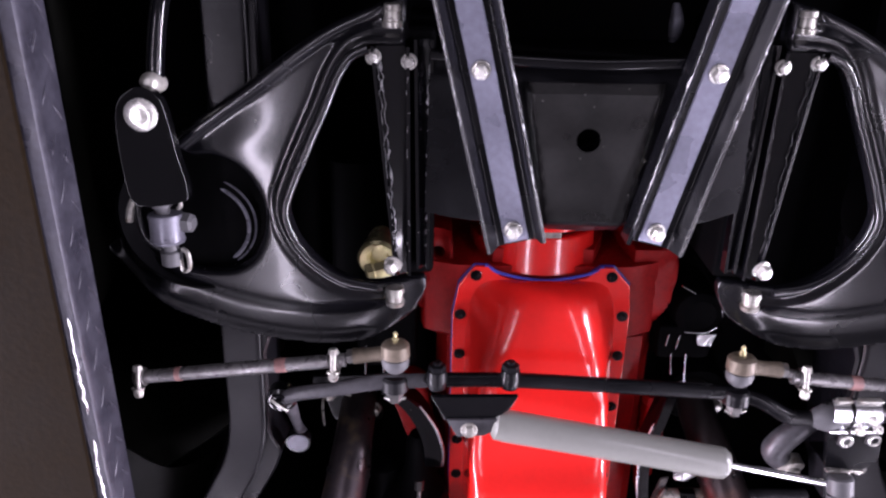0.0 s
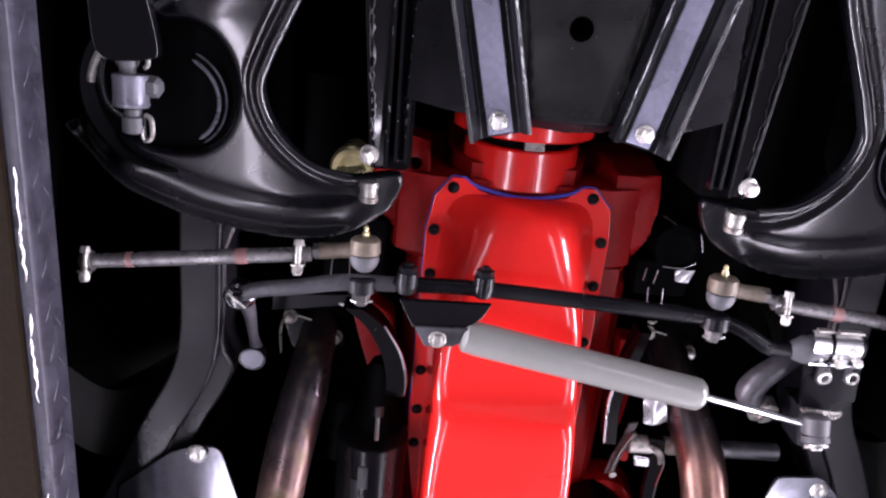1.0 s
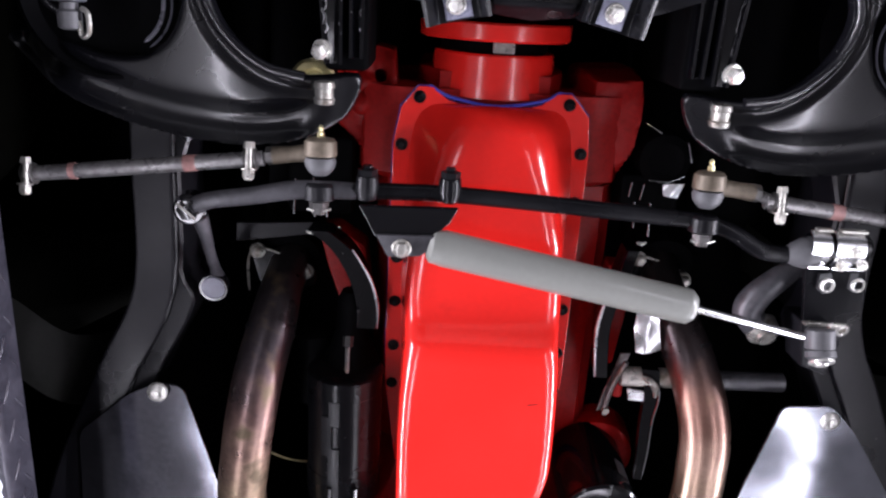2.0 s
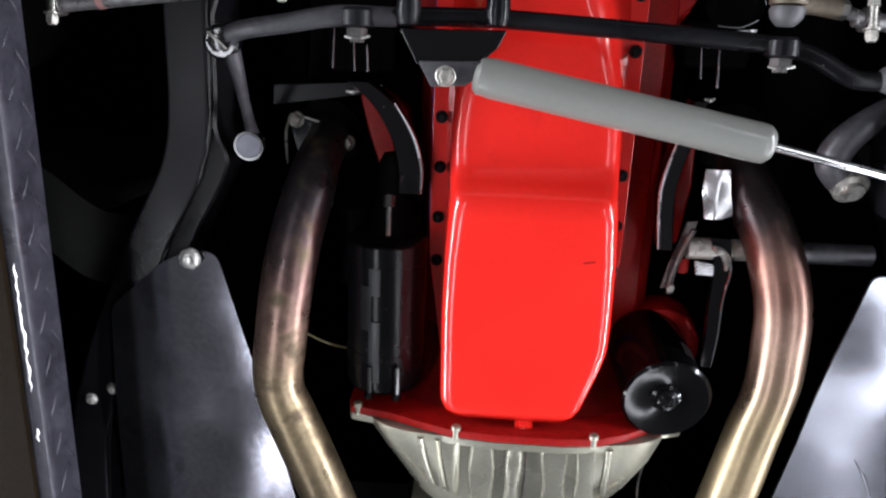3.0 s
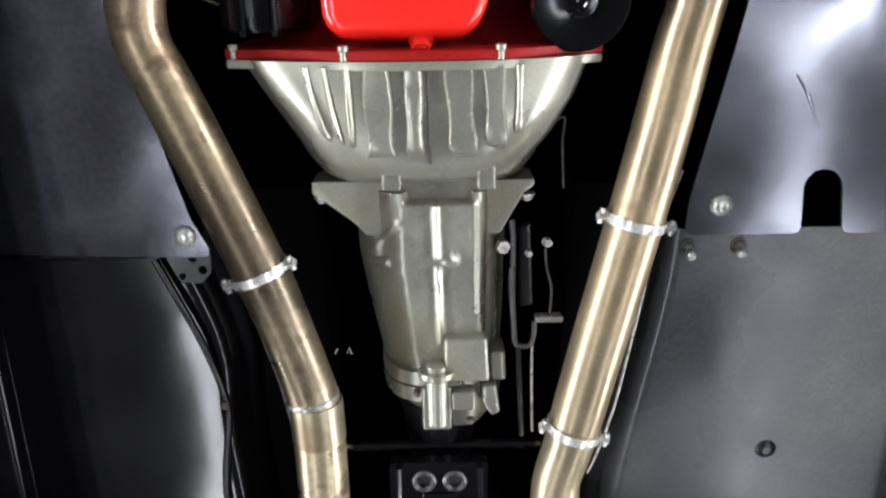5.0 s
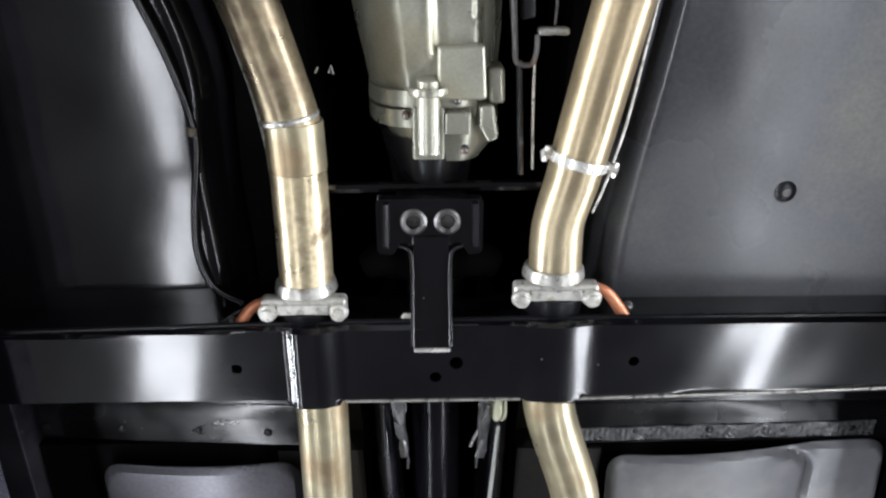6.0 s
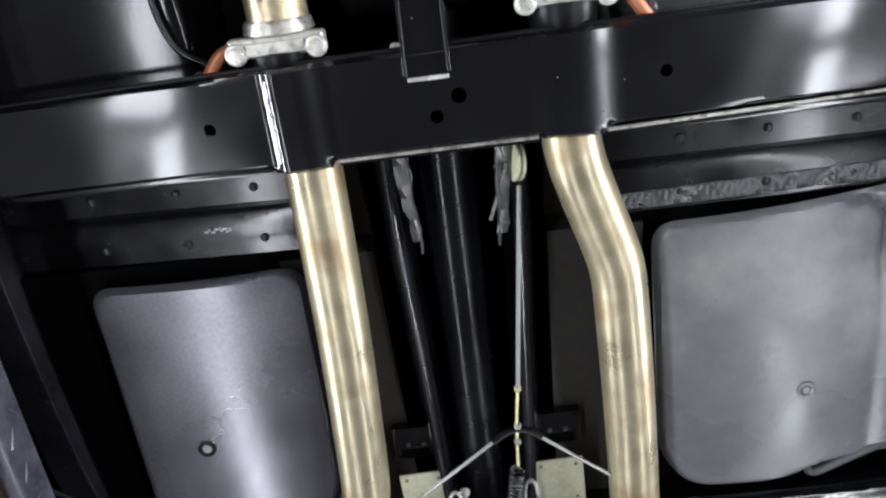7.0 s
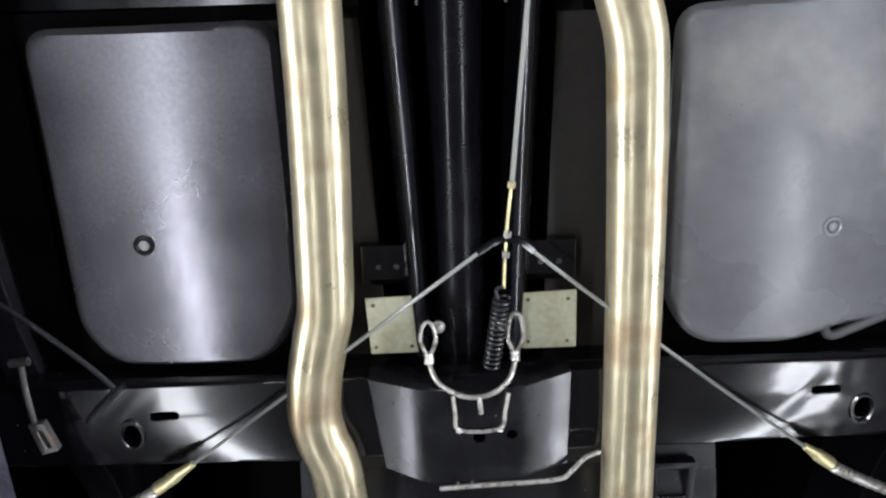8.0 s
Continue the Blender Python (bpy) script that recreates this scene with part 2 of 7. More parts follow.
def spin_frame(way):
    way = Vector(way).normalized()
    up = Vector((0, 0, 1)) if abs(way.z) < 0.9 else Vector((0, 1, 0))
    side = way.cross(up).normalized()
    return side, side.cross(way).normalized()


def smooth_path(pts, n=6):
    """A rounded line through points."""
    pts = [Vector(p) for p in pts]
    if n < 2 or len(pts) < 3:
        return pts
    out = []
    for i in range(len(pts) - 1):
        a, b, c, d = pts[max(i - 1, 0)], pts[i], pts[i + 1], pts[min(i + 2, len(pts) - 1)]
        for k in range(n):
            t = k / n
            out.append(0.5 * (2 * b + (c - a) * t + (2 * a - 5 * b + 4 * c - d) * t * t + (3 * b - a - 3 * c + d) * t**3))
    return out + [pts[-1]]


def tube(pts, r, segs=12, n=6, caps=True, flat=1.0):
    """A round bar along a line. r: one radius, or one per given point."""
    radii = list(r) if isinstance(r, (list, tuple)) else [r] * len(pts)
    line = smooth_path(pts, n)
    k = (len(line) - 1) / max(len(pts) - 1, 1)
    bm = bmesh.new()
    rings = []
    side = None
    for i, p in enumerate(line):
        way = (line[min(i + 1, len(line) - 1)] - line[max(i - 1, 0)]).normalized()
        if side is None:
            side, up = spin_frame(way)
        else:
            side = (side - way * side.dot(way)).normalized()
            up = side.cross(way)
        u = i / k
        lo = min(int(u), len(radii) - 2)
        rad = radii[lo] + (radii[lo + 1] - radii[lo]) * (u - lo)
        rings.append([bm.verts.new(p + side * (rad * math.cos(2 * math.pi * s / segs)) + up * (rad * flat * math.sin(2 * math.pi * s / segs))) for s in range(segs)])
    for a, b in zip(rings, rings[1:]):
        for s in range(segs):
            bm.faces.new((a[s], a[(s + 1) % segs], b[(s + 1) % segs], b[s]))
    if caps:
        bm.faces.new(rings[0])
        bm.faces.new(rings[-1])
    return bm


def lathe(at, way, profile, segs=24):
    """A turned solid: profile of (distance along way, radius)."""
    at, way = Vector(at), Vector(way).normalized()
    side, up = spin_frame(way)
    bm = bmesh.new()
    rings = []
    for d, r in profile:
        rings.append([bm.verts.new(at + way * d + (side * math.cos(2 * math.pi * s / segs) + up * math.sin(2 * math.pi * s / segs)) * max(r, 1e-4)) for s in range(segs)])
    for a, b in zip(rings, rings[1:]):
        for s in range(segs):
            bm.faces.new((a[s], a[(s + 1) % segs], b[(s + 1) % segs], b[s]))
    bm.faces.new(rings[0])
    bm.faces.new(rings[-1])
    return bm


def bevelled(bm, width, segs=2, angle=30):
    if width:
        edges = [e for e in bm.edges if len(e.link_faces) == 2 and e.calc_face_angle(0) > radians(angle)]
        bmesh.ops.bevel(bm, geom=edges, offset=width, segments=segs, affect="EDGES", profile=0.5)
    return bm


def box(x0, x1, y0, y1, z0, z1, bevel=0.003):
    bm = bmesh.new()
    bmesh.ops.create_cube(bm, size=1)
    for v in bm.verts:
        v.co = ((x0 + x1) / 2 + v.co.x * (x1 - x0), (y0 + y1) / 2 + v.co.y * (y1 - y0), (z0 + z1) / 2 + v.co.z * (z1 - z0))
    return bevelled(bm, bevel)


def circle(x, y, r, n=20, ry=None):
    return [(x + r * math.cos(2 * math.pi * k / n), y + (ry or r) * math.sin(2 * math.pi * k / n)) for k in range(n)]


def plate(outer, z0, z1, holes=(), bevel=0.0, frame_of=None):
    """A flat plate with real holes. frame_of: (origin, u, v, w) lays it on another plane."""
    bm = bmesh.new()
    edges = []
    for loop in (outer, *holes):
        vs = [bm.verts.new((x, y, z0)) for x, y in loop]
        edges += [bm.edges.new((vs[i], vs[(i + 1) % len(vs)])) for i in range(len(vs))]
    bmesh.ops.triangle_fill(bm, edges=edges, use_beauty=True)
    got = bmesh.ops.extrude_face_region(bm, geom=bm.faces[:])
    bmesh.ops.translate(bm, verts=[g for g in got["geom"] if isinstance(g, bmesh.types.BMVert)], vec=(0, 0, z1 - z0))
    if bevel:
        bmesh.ops.recalc_face_normals(bm, faces=bm.faces)
        bevelled(bm, bevel, 2, 60)
    if frame_of:
        o, u, v, w = (Vector(q) for q in frame_of)
        for q in bm.verts:
            q.co = o + u * q.co.x + v * q.co.y + w * q.co.z
    return bm


def edge_distance(px, py, loop):
    """Signed distance to a loop, negative inside."""
    q = np.array(loop, float)
    a, b = q, np.roll(q, -1, 0)
    best = np.full(px.shape, 1e9)
    inside = np.zeros(px.shape, bool)
    for (ax, ay), (bx, by) in zip(a, b):
        ex, ey = bx - ax, by - ay
        t = np.clip(((px - ax) * ex + (py - ay) * ey) / (ex * ex + ey * ey + 1e-12), 0, 1)
        best = np.minimum(best, np.hypot(px - ax - t * ex, py - ay - t * ey))
        hit = (ay > py) != (by > py)
        inside ^= hit & (px < ex * (py - ay) / (ey if abs(ey) > 1e-12 else 1e-12) + ax)
    return np.where(inside, -best, best)


def stamped(outer, holes, height, step=0.005, skirt=0.006):
    """A pressed sheet: height(x, y, d) gives its underside's z; d is the distance from its edge, negative inside."""
    loop = np.array(outer)
    lo, hi = loop.min(0) - step, loop.max(0) + step
    gx, gy = np.meshgrid(np.arange(lo[0], hi[0] + step, step), np.arange(lo[1], hi[1] + step, step), indexing="ij")

    def dist(x, y):
        d = edge_distance(x, y, outer)
        for h in holes:
            d = np.maximum(d, -edge_distance(x, y, h))
        return d

    d = dist(gx, gy)
    for _ in range(3):
        e = 1e-4
        dx, dy = (dist(gx + e, gy) - d) / e, (dist(gx, gy + e) - d) / e
        far = np.maximum(np.hypot(dx, dy), 0.3) ** 2
        move = (d > 0) & (d < step * 1.2)
        gx, gy = np.where(move, gx - d * dx / far, gx), np.where(move, gy - d * dy / far, gy)
        d = np.where(move, dist(gx, gy), d)
    ok = d < step * 0.1
    z = height(gx, gy, np.minimum(edge_distance(gx, gy, outer), 0))
    bm = bmesh.new()
    vs = {}

    def vert(i, j):
        if (i, j) not in vs:
            vs[i, j] = bm.verts.new((gx[i, j], gy[i, j], z[i, j]))
        return vs[i, j]

    for i, j in zip(*np.nonzero(ok[:-1, :-1] & ok[1:, :-1] & ok[:-1, 1:] & ok[1:, 1:])):
        bm.faces.new((vert(i, j), vert(i + 1, j), vert(i + 1, j + 1), vert(i, j + 1)))
    count = ok[:-1, :-1].astype(int) + ok[1:, :-1] + ok[:-1, 1:] + ok[1:, 1:]
    for i, j in zip(*np.nonzero(count == 3)):
        tri = [(a, b) for a, b in ((i, j), (i + 1, j), (i + 1, j + 1), (i, j + 1)) if ok[a, b]]
        mx, my = np.mean([gx[q] for q in tri]), np.mean([gy[q] for q in tri])
        if dist(np.array([mx]), np.array([my]))[0] < step * 0.05:
            bm.faces.new([vert(*q) for q in tri])
    rim = [e for e in bm.edges if len(e.link_faces) == 1]
    edge_verts = list({v for e in rim for v in e.verts})
    px, py = np.array([v.co.x for v in edge_verts]), np.array([v.co.y for v in edge_verts])
    for _ in range(2):
        d, e = dist(px, py), 1e-4
        dx, dy = (dist(px + e, py) - d) / e, (dist(px, py + e) - d) / e
        far = np.maximum(np.hypot(dx, dy), 0.5) ** 2
        near = np.abs(d) < step * 1.1
        px, py = np.where(near, px - d * dx / far, px), np.where(near, py - d * dy / far, py)
    pz = height(px, py, np.minimum(edge_distance(px, py, outer), 0))
    for v, x, y, z0 in zip(edge_verts, px, py, pz):
        v.co = (x, y, z0)
    got = bmesh.ops.extrude_edge_only(bm, edges=rim)
    bmesh.ops.translate(bm, verts=[g for g in got["geom"] if isinstance(g, bmesh.types.BMVert)], vec=(0, 0, skirt))
    return bm


def loft(sections, caps=True, ring=True):
    """A skin over sections of equal length."""
    bm = bmesh.new()
    rows = [[bm.verts.new(p) for p in s] for s in sections]
    n = len(rows[0])
    for a, b in zip(rows, rows[1:]):
        for s in range(n if ring else n - 1):
            bm.faces.new((a[s], a[(s + 1) % n], b[(s + 1) % n], b[s]))
    if caps:
        bm.faces.new(rows[0])
        bm.faces.new(rows[-1])
    return bm


def bump(x, a, b, soft):
    """1 between a and b, falling off over soft."""
    return np.clip((x - a) / soft + 0.5, 0, 1) * np.clip((b - x) / soft + 0.5, 0, 1)


def ease(x):
    x = np.clip(x, 0, 1)
    return x * x * (3 - 2 * x)


def rounded_loop(pts, r, n=6):
    """A polygon with rounded corners."""
    out = []
    for i, p in enumerate(pts):
        p, a, b = Vector(p), Vector(pts[i - 1]), Vector(pts[(i + 1) % len(pts)])
        u, v = (a - p), (b - p)
        k = min(r, u.length * 0.45, v.length * 0.45)
        s, e = p + u.normalized() * k, p + v.normalized() * k
        for j in range(n + 1):
            t = j / n
            q = s * (1 - t) ** 2 + p * 2 * t * (1 - t) + e * t * t
            out.append((q.x, q.y))
    return out


def hexbolt(name, at, parent, r=0.009, h=0.007, mat=None, way=(0, 0, -1), washer=True, label=""):
    """A hexagon head on its washer; at: the seat, way: out of it."""
    bits = []
    if washer:
        bits.append(lathe(at, way, [(-0.001, r * 1.25), (0.0015, r * 1.25), (0.002, r * 1.15)], 16))
    bits.append(lathe(at, way, [(0.001, r * 0.98), (0.002, r), (h - 0.003, r), (h - 0.001, r * 0.84), (h, r * 0.5)], 6))
    bits.append(lathe(at, way, [(h - 0.001, r * 0.55), (h + 0.0006, r * 0.5)], 12))
    return part(name, merge(*bits), mat or ZINC, parent, label, angle=25)


def button(at, parent, r=0.0115):
    """A round flanged button head with a pressed dimple."""
    return part("button_bolt", lathe(at, (0, 0, -1), [(-0.002, r), (0.001, r), (0.0025, r * 0.9), (0.0045, r * 0.62), (0.005, r * 0.5), (0.0038, r * 0.32), (0.0036, r * 0.1)], 24), ZINC, parent, "bright round button bolt")


CX = 0.008


def mirrored(x):
    return 2 * CX - x


# ---- the shop ----
part("floor", box(-4.5, 4.5, -3.5, 6.5, -0.1, 0, 0), CONCRETE)
tagged(bpy.data.objects["floor"], "grey stained concrete shop floor", "floor", kind="structure")
for name, spec in (("wall_north", (-4.6, 4.6, -3.6, -3.5, 0, 3.6)), ("wall_south", (-4.6, 4.6, 6.5, 6.6, 0, 3.6)), ("wall_west", (-4.6, -4.5, -3.5, 6.5, 0, 3.6)), ("wall_east", (4.5, 4.6, -3.5, 6.5, 0, 3.6))):
    tagged(part(name, box(*spec, 0), WALLPAINT), "plain painted shop wall", "wall", kind="structure")
tagged(part("ceiling", box(-4.6, 4.6, -3.6, 6.6, 3.6, 3.7, 0), WALLPAINT), "plain painted shop ceiling", "ceiling", kind="structure")


def lift_runway(x, side):
    """A drive-on runway of the lift: pressed channel with tread pattern on its inner face."""
    lift = thing("lift_runway", (x, 1.4, 1.538), "grey tread-plate lift runway with brown underside", "vehicle lift", "lift runways")
    w = 0.46 * side
    prof = [(0, 1.59), (0, 1.552), (0.004 * side, 1.546), (0.012 * side, 1.5445), (w, 1.5445), (w, 1.59)]
    bm = loft([[(x + a, y, z) for a, z in prof] for y in (-1.2, 0.5, 1.4, 2.3, 4.2)])
    part("channel", bm, TREAD, lift)
    part("underside", box(min(x + 0.016 * side, x + w), max(x + 0.016 * side, x + w), -1.19, 4.19, 1.538, 1.5443, 0.001), BROWN, lift, "dirty brown steel underside")
    # Bright tube pieces imitate the broken glint along the lower edge.
    rnd = random.Random(11)
    for y0, y1 in ((0.612, 0.72), (0.752, 0.848), (0.955, 1.085), (1.125, 1.14)):
        n = int((y1 - y0) / 0.006) + 2
        pts = [(x + 0.009 * side + rnd.uniform(-1, 1) * 0.0012, y0 + (y1 - y0) * k / (n - 1), 1.5434) for k in range(n)]
        part("worn_edge", tube(pts, [0.0003] + [0.0005 + 0.0013 * rnd.random() for _ in range(n - 2)] + [0.0003], 6, 1), FOIL, lift, "bright glint dashes on the lower edge")
    bars = []
    for k in range(170):
        y = -0.3 + k * 0.022
        tilt = 0.007 if k % 2 else -0.007
        z = 1.571 + (0.009 if k % 2 else -0.009)
        bars.append(tube([(x + 0.0006 * side, y - 0.010, z - tilt), (x + 0.0002 * side, y, z), (x + 0.0006 * side, y + 0.010, z + tilt)], [0.0006, 0.0016, 0.0006], 6, 2))
    tagged(part("tread_pattern", merge(*bars), TREAD, lift, "raised lozenge tread bars"), kind="stuff")


lift_runway(-0.477, -1)
lift_runway(0.575, 1)

# ---- body shell over the chassis ----
shell = thing("car_underbody", (CX, 1.3, 2.02), "near-black car body seen from below", "car body")
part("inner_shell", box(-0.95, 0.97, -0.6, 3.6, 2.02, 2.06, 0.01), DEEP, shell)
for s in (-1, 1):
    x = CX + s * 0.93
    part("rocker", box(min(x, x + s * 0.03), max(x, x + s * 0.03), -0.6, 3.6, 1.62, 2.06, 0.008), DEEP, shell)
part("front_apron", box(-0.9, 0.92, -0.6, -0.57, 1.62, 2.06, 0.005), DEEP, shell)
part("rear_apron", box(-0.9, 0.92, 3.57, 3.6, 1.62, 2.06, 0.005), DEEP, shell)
for s in (-1, 1):
    liner = [(CX + s * a, y, z) for a, y, z in ((0.4, 0.9, 1.86), (0.46, 0.94, 1.80), (0.56, 0.97, 1.74), (0.7, 0.96, 1.7))]
    low = [Vector(p) for p in smooth_path(liner, 5)]
    part("splash_liner", loft([[(p.x, p.y - 0.05, p.z + 0.1), (p.x, p.y, p.z), (p.x, p.y + 0.008, p.z + 0.01), (p.x, p.y + 0.02, 2.02), (p.x, p.y - 0.05, 2.02)] for p in low]), TYRE, shell)
    fold = [(CX + s * a, y, z) for a, y, z in ((0.43, 1.03, 1.80), (0.475, 1.045, 1.75), (0.52, 1.035, 1.72), (0.58, 0.985, 1.71), (0.66, 0.95, 1.71))]
    part("liner_fold", loft([[(p.x, p.y - 0.075, p.z + 0.035), (p.x, p.y - 0.03, p.z + 0.008), (p.x, p.y, p.z), (p.x, p.y + 0.006, p.z + 0.008), (p.x, p.y - 0.05, p.z + 0.06)] for p in smooth_path(fold, 5)]), TYRE, shell)


def wheel(s):
    at, way = (CX + s * 0.63, 0.5, 1.82), (s, 0, 0)
    w = part("front_wheel", lathe(at, way, [(0.0, 0.2), (-0.004, 0.24), (0.0, 0.29), (0.02, 0.318), (0.05, 0.325), (0.13, 0.325), (0.16, 0.318), (0.18, 0.29), (0.18, 0.2)], 48), TYRE, shell, "black rubber front tyre")
    part("rim", lathe(at, way, [(0.03, 0.04), (0.02, 0.08), (0.025, 0.15), (0.01, 0.195), (0.02, 0.205), (0.16, 0.205)], 40), SATIN, w, "satin black steel rim")


wheel(-1)
wheel(1)

# ---- frame rails ----
def frame_rail(s):
    rail = thing("frame_rail", (CX + s * 0.36, 0.6, 1.7), "black painted boxed steel frame rail", "frame rail", "frame rails")
    line = smooth_path([(0.352, -0.5, 1.70), (0.362, 0.15, 1.70), (0.366, 0.45, 1.69), (0.376, 0.7, 1.683), (0.379, 0.83, 1.683), (0.392, 0.895, 1.683), (0.425, 0.96, 1.683), (0.452, 1.02, 1.683), (0.502, 1.14, 1.683), (0.53, 1.3, 1.683), (0.54, 1.8, 1.683), (0.52, 2.3, 1.69), (0.46, 2.6, 1.74), (0.44, 3.2, 1.84)], 5)
    if s > 0:
        line = [p + Vector((0.085 * float(ease((p.y - 1.4) / 0.4)), 0, 0)) for p in line]
    secs = []
    for i, p in enumerate(line):
        way = (line[min(i + 1, len(line) - 1)] - line[max(i - 1, 0)]).normalized()
        side = Vector((way.y, -way.x, 0)).normalized()
        w, r = 0.0215, 0.004
        prof = [(-w, 0.11), (-w, r), (-w + 0.3 * r, 0.3 * r), (-w + r, 0), (w - r, 0), (w - 0.3 * r, 0.3 * r), (w, r), (w, 0.11)]
        secs.append([(CX + s * (p + side * a).x, (p + side * a).y, p.z + h) for a, h in prof])
    part("rail_box", loft(secs), RAIL, rail)
    inner, bead = [], []
    for i, p in enumerate(line[6:50]):
        q = 0.0215
        wide = 0.018 - 0.006 * ease((0.6 - p.y) / 0.1) - 0.0115 * bump(p.y, 0.72, 0.862, 0.03) + 0.008 * bump(p.y, 0.87, 1.0, 0.02)
        inner.append([(CX + s * (p.x - a), p.y, p.z + h) for a, h in ((q - 0.004, 0.009), (q + 0.002, 0.007), (q + wide - 0.003, 0.006), (q + wide, 0.009), (q + wide + 0.001, 0.06), (q - 0.004, 0.06))])
        bead.append((CX + s * (p.x - q - 0.0008), p.y, p.z + 0.0045 + 0.0012 * math.sin(i * 2.3)))
    part("side_flange", loft(inner), RAIL, rail)
    part("weld_bead", tube(bead, [0.0018 + 0.0007 * math.sin(i * 1.7) for i in range(len(bead))], 6, 1), SATIN, rail, "uneven weld bead")


frame_rail(-1)
frame_rail(1)

# ---- front crossmember, braces ----
cm = thing("front_crossmember", (CX, 0.46, 1.64), "black pressed steel front crossmember with a round hole", "crossmember")
outer = [(-0.15, 0.386), (-0.07, 0.390), (CX, 0.3925), (0.08, 0.390), (0.163, 0.386), (0.167, 0.535), (0.12, 0.552), (0.058, 0.556), (CX, 0.562), (-0.05, 0.555), (-0.1, 0.55), (-0.154, 0.54)]


def cm_height(x, y, d):
    lip = 0.016 * ease((0.405 - y) / 0.015)
    mid = ease((0.067 - 0.17 * (y - 0.40) - np.abs(x - CX)) / 0.009 + 0.5)
    return 1.648 - 0.010 * mid * bump(y, 0.408, 0.6, 0.012) + lip * 0.5 + 0.02 * ease((y - 0.545) / 0.02)


part("face", stamped(outer, [circle(0.005, 0.459, 0.0125, 24)], cm_height, 0.004, 0.03), DULLBLACK, cm)
# Overlay on the raised centre; its brighter light is in the colour.
panel = [(CX - 0.068, 0.405), (CX + 0.068, 0.405), (CX + 0.043, 0.544), (CX - 0.043, 0.544)]
part("centre_panel", stamped(panel, [circle(0.005, 0.459, 0.012, 24)], lambda x, y, d: cm_height(x, y, d) - 0.0008, 0.003, 0.001), CMFACE, cm, "centre panel in lighter, lit-looking black")
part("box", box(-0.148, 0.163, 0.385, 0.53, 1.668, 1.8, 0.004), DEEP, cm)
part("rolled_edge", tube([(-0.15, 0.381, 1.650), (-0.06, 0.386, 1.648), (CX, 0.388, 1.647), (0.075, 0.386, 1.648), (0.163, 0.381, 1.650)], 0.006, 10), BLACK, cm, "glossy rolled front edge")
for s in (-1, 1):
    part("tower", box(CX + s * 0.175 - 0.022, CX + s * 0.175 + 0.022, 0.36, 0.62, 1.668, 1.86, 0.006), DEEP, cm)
part("hose_end", tube([(0.116, 0.345, 1.785), (0.117, 0.365, 1.778), (0.117, 0.388, 1.785)], [0.004, 0.0085, 0.005], 12, 3), SLEEVE, cm, "pale grey hose end")
part("radiator_panel", box(-0.3, 0.32, 0.12, 0.14, 1.76, 2.02, 0.004), UNDERSEAL, cm)
part("panel_seam", box(CX - 0.002, CX + 0.002, 0.1385, 0.1415, 1.77, 2.0, 0.001), DEEP, cm)


def pivot_bracket(s):
    """The narrow pressed bracket that carries an arm's inner shaft."""
    br = thing("pivot_bracket", (CX + s * 0.19, 0.49, 1.65), "black pivot bracket with zinc bolts and weld beads", "bracket", "pivot brackets")

    def bar(pts, w0, w1, z, depth, lip):
        secs = []
        for k in range(9):
            t = k / 8
            x, y = pts[0][0] + (pts[1][0] - pts[0][0]) * t, pts[0][1] + (pts[1][1] - pts[0][1]) * t
            w = w0 + (w1 - w0) * t
            prof = [(-w, depth), (-w, -lip), (-w + 0.003, -lip), (-w + 0.005, 0.004), (w - 0.005, 0), (w - 0.003, -lip), (w, -lip), (w, depth)]
            secs.append([(CX + s * (x + a), y, z + h) for a, h in prof])
        return loft(secs)

    part("outer_channel", bar([(0.196, 0.374), (0.185, 0.612)], 0.0185, 0.0085, 1.651, 0.03, 0.005), BLACK, br)
    part("inner_channel", bar([(0.164, 0.368), (0.164, 0.606)], 0.0095, 0.0065, 1.655, 0.04, 0.004), BLACK, br)
    rnd = random.Random(5)
    for x0, x1, z, most in ((0.2045, 0.1915, 1.6472, 0.0034), (0.2075, 0.1935, 1.6465, 0.0016), (0.1585, 0.1605, 1.6535, 0.0030), (0.1795, 0.1790, 1.6468, 0.0013)):
        pts = [(CX + s * (x0 + (x1 - x0) * k / 40 + rnd.uniform(-1, 1) * 0.0016), 0.388 + k * 0.0049, z + rnd.uniform(-1, 1) * 0.001) for k in range(41)]
        worn = [max(math.sin(k * 0.31 + 40 * most * 100), 0) ** 0.5 if s < 0 else 0.25 for k in range(41)]
        part("weld_bead", tube(pts, [0.0003 + max(rnd.random() - 0.4, 0) * most * w for w in worn], 6, 1), CHIPPED if s < 0 else SATIN, br, "chipped lumpy weld bead")
    hexbolt("bolt", (CX + s * 0.212, 0.384, 1.65), br, 0.0062, 0.008)
    hexbolt("bolt", (CX + s * 0.178, 0.388, 1.65), br, 0.0062, 0.008)
    hexbolt("bolt", (CX + s * 0.195, 0.599, 1.648), br, 0.008, 0.012, way=(s * 0.35, 0.3, -1))


pivot_bracket(-1)
pivot_bracket(1)


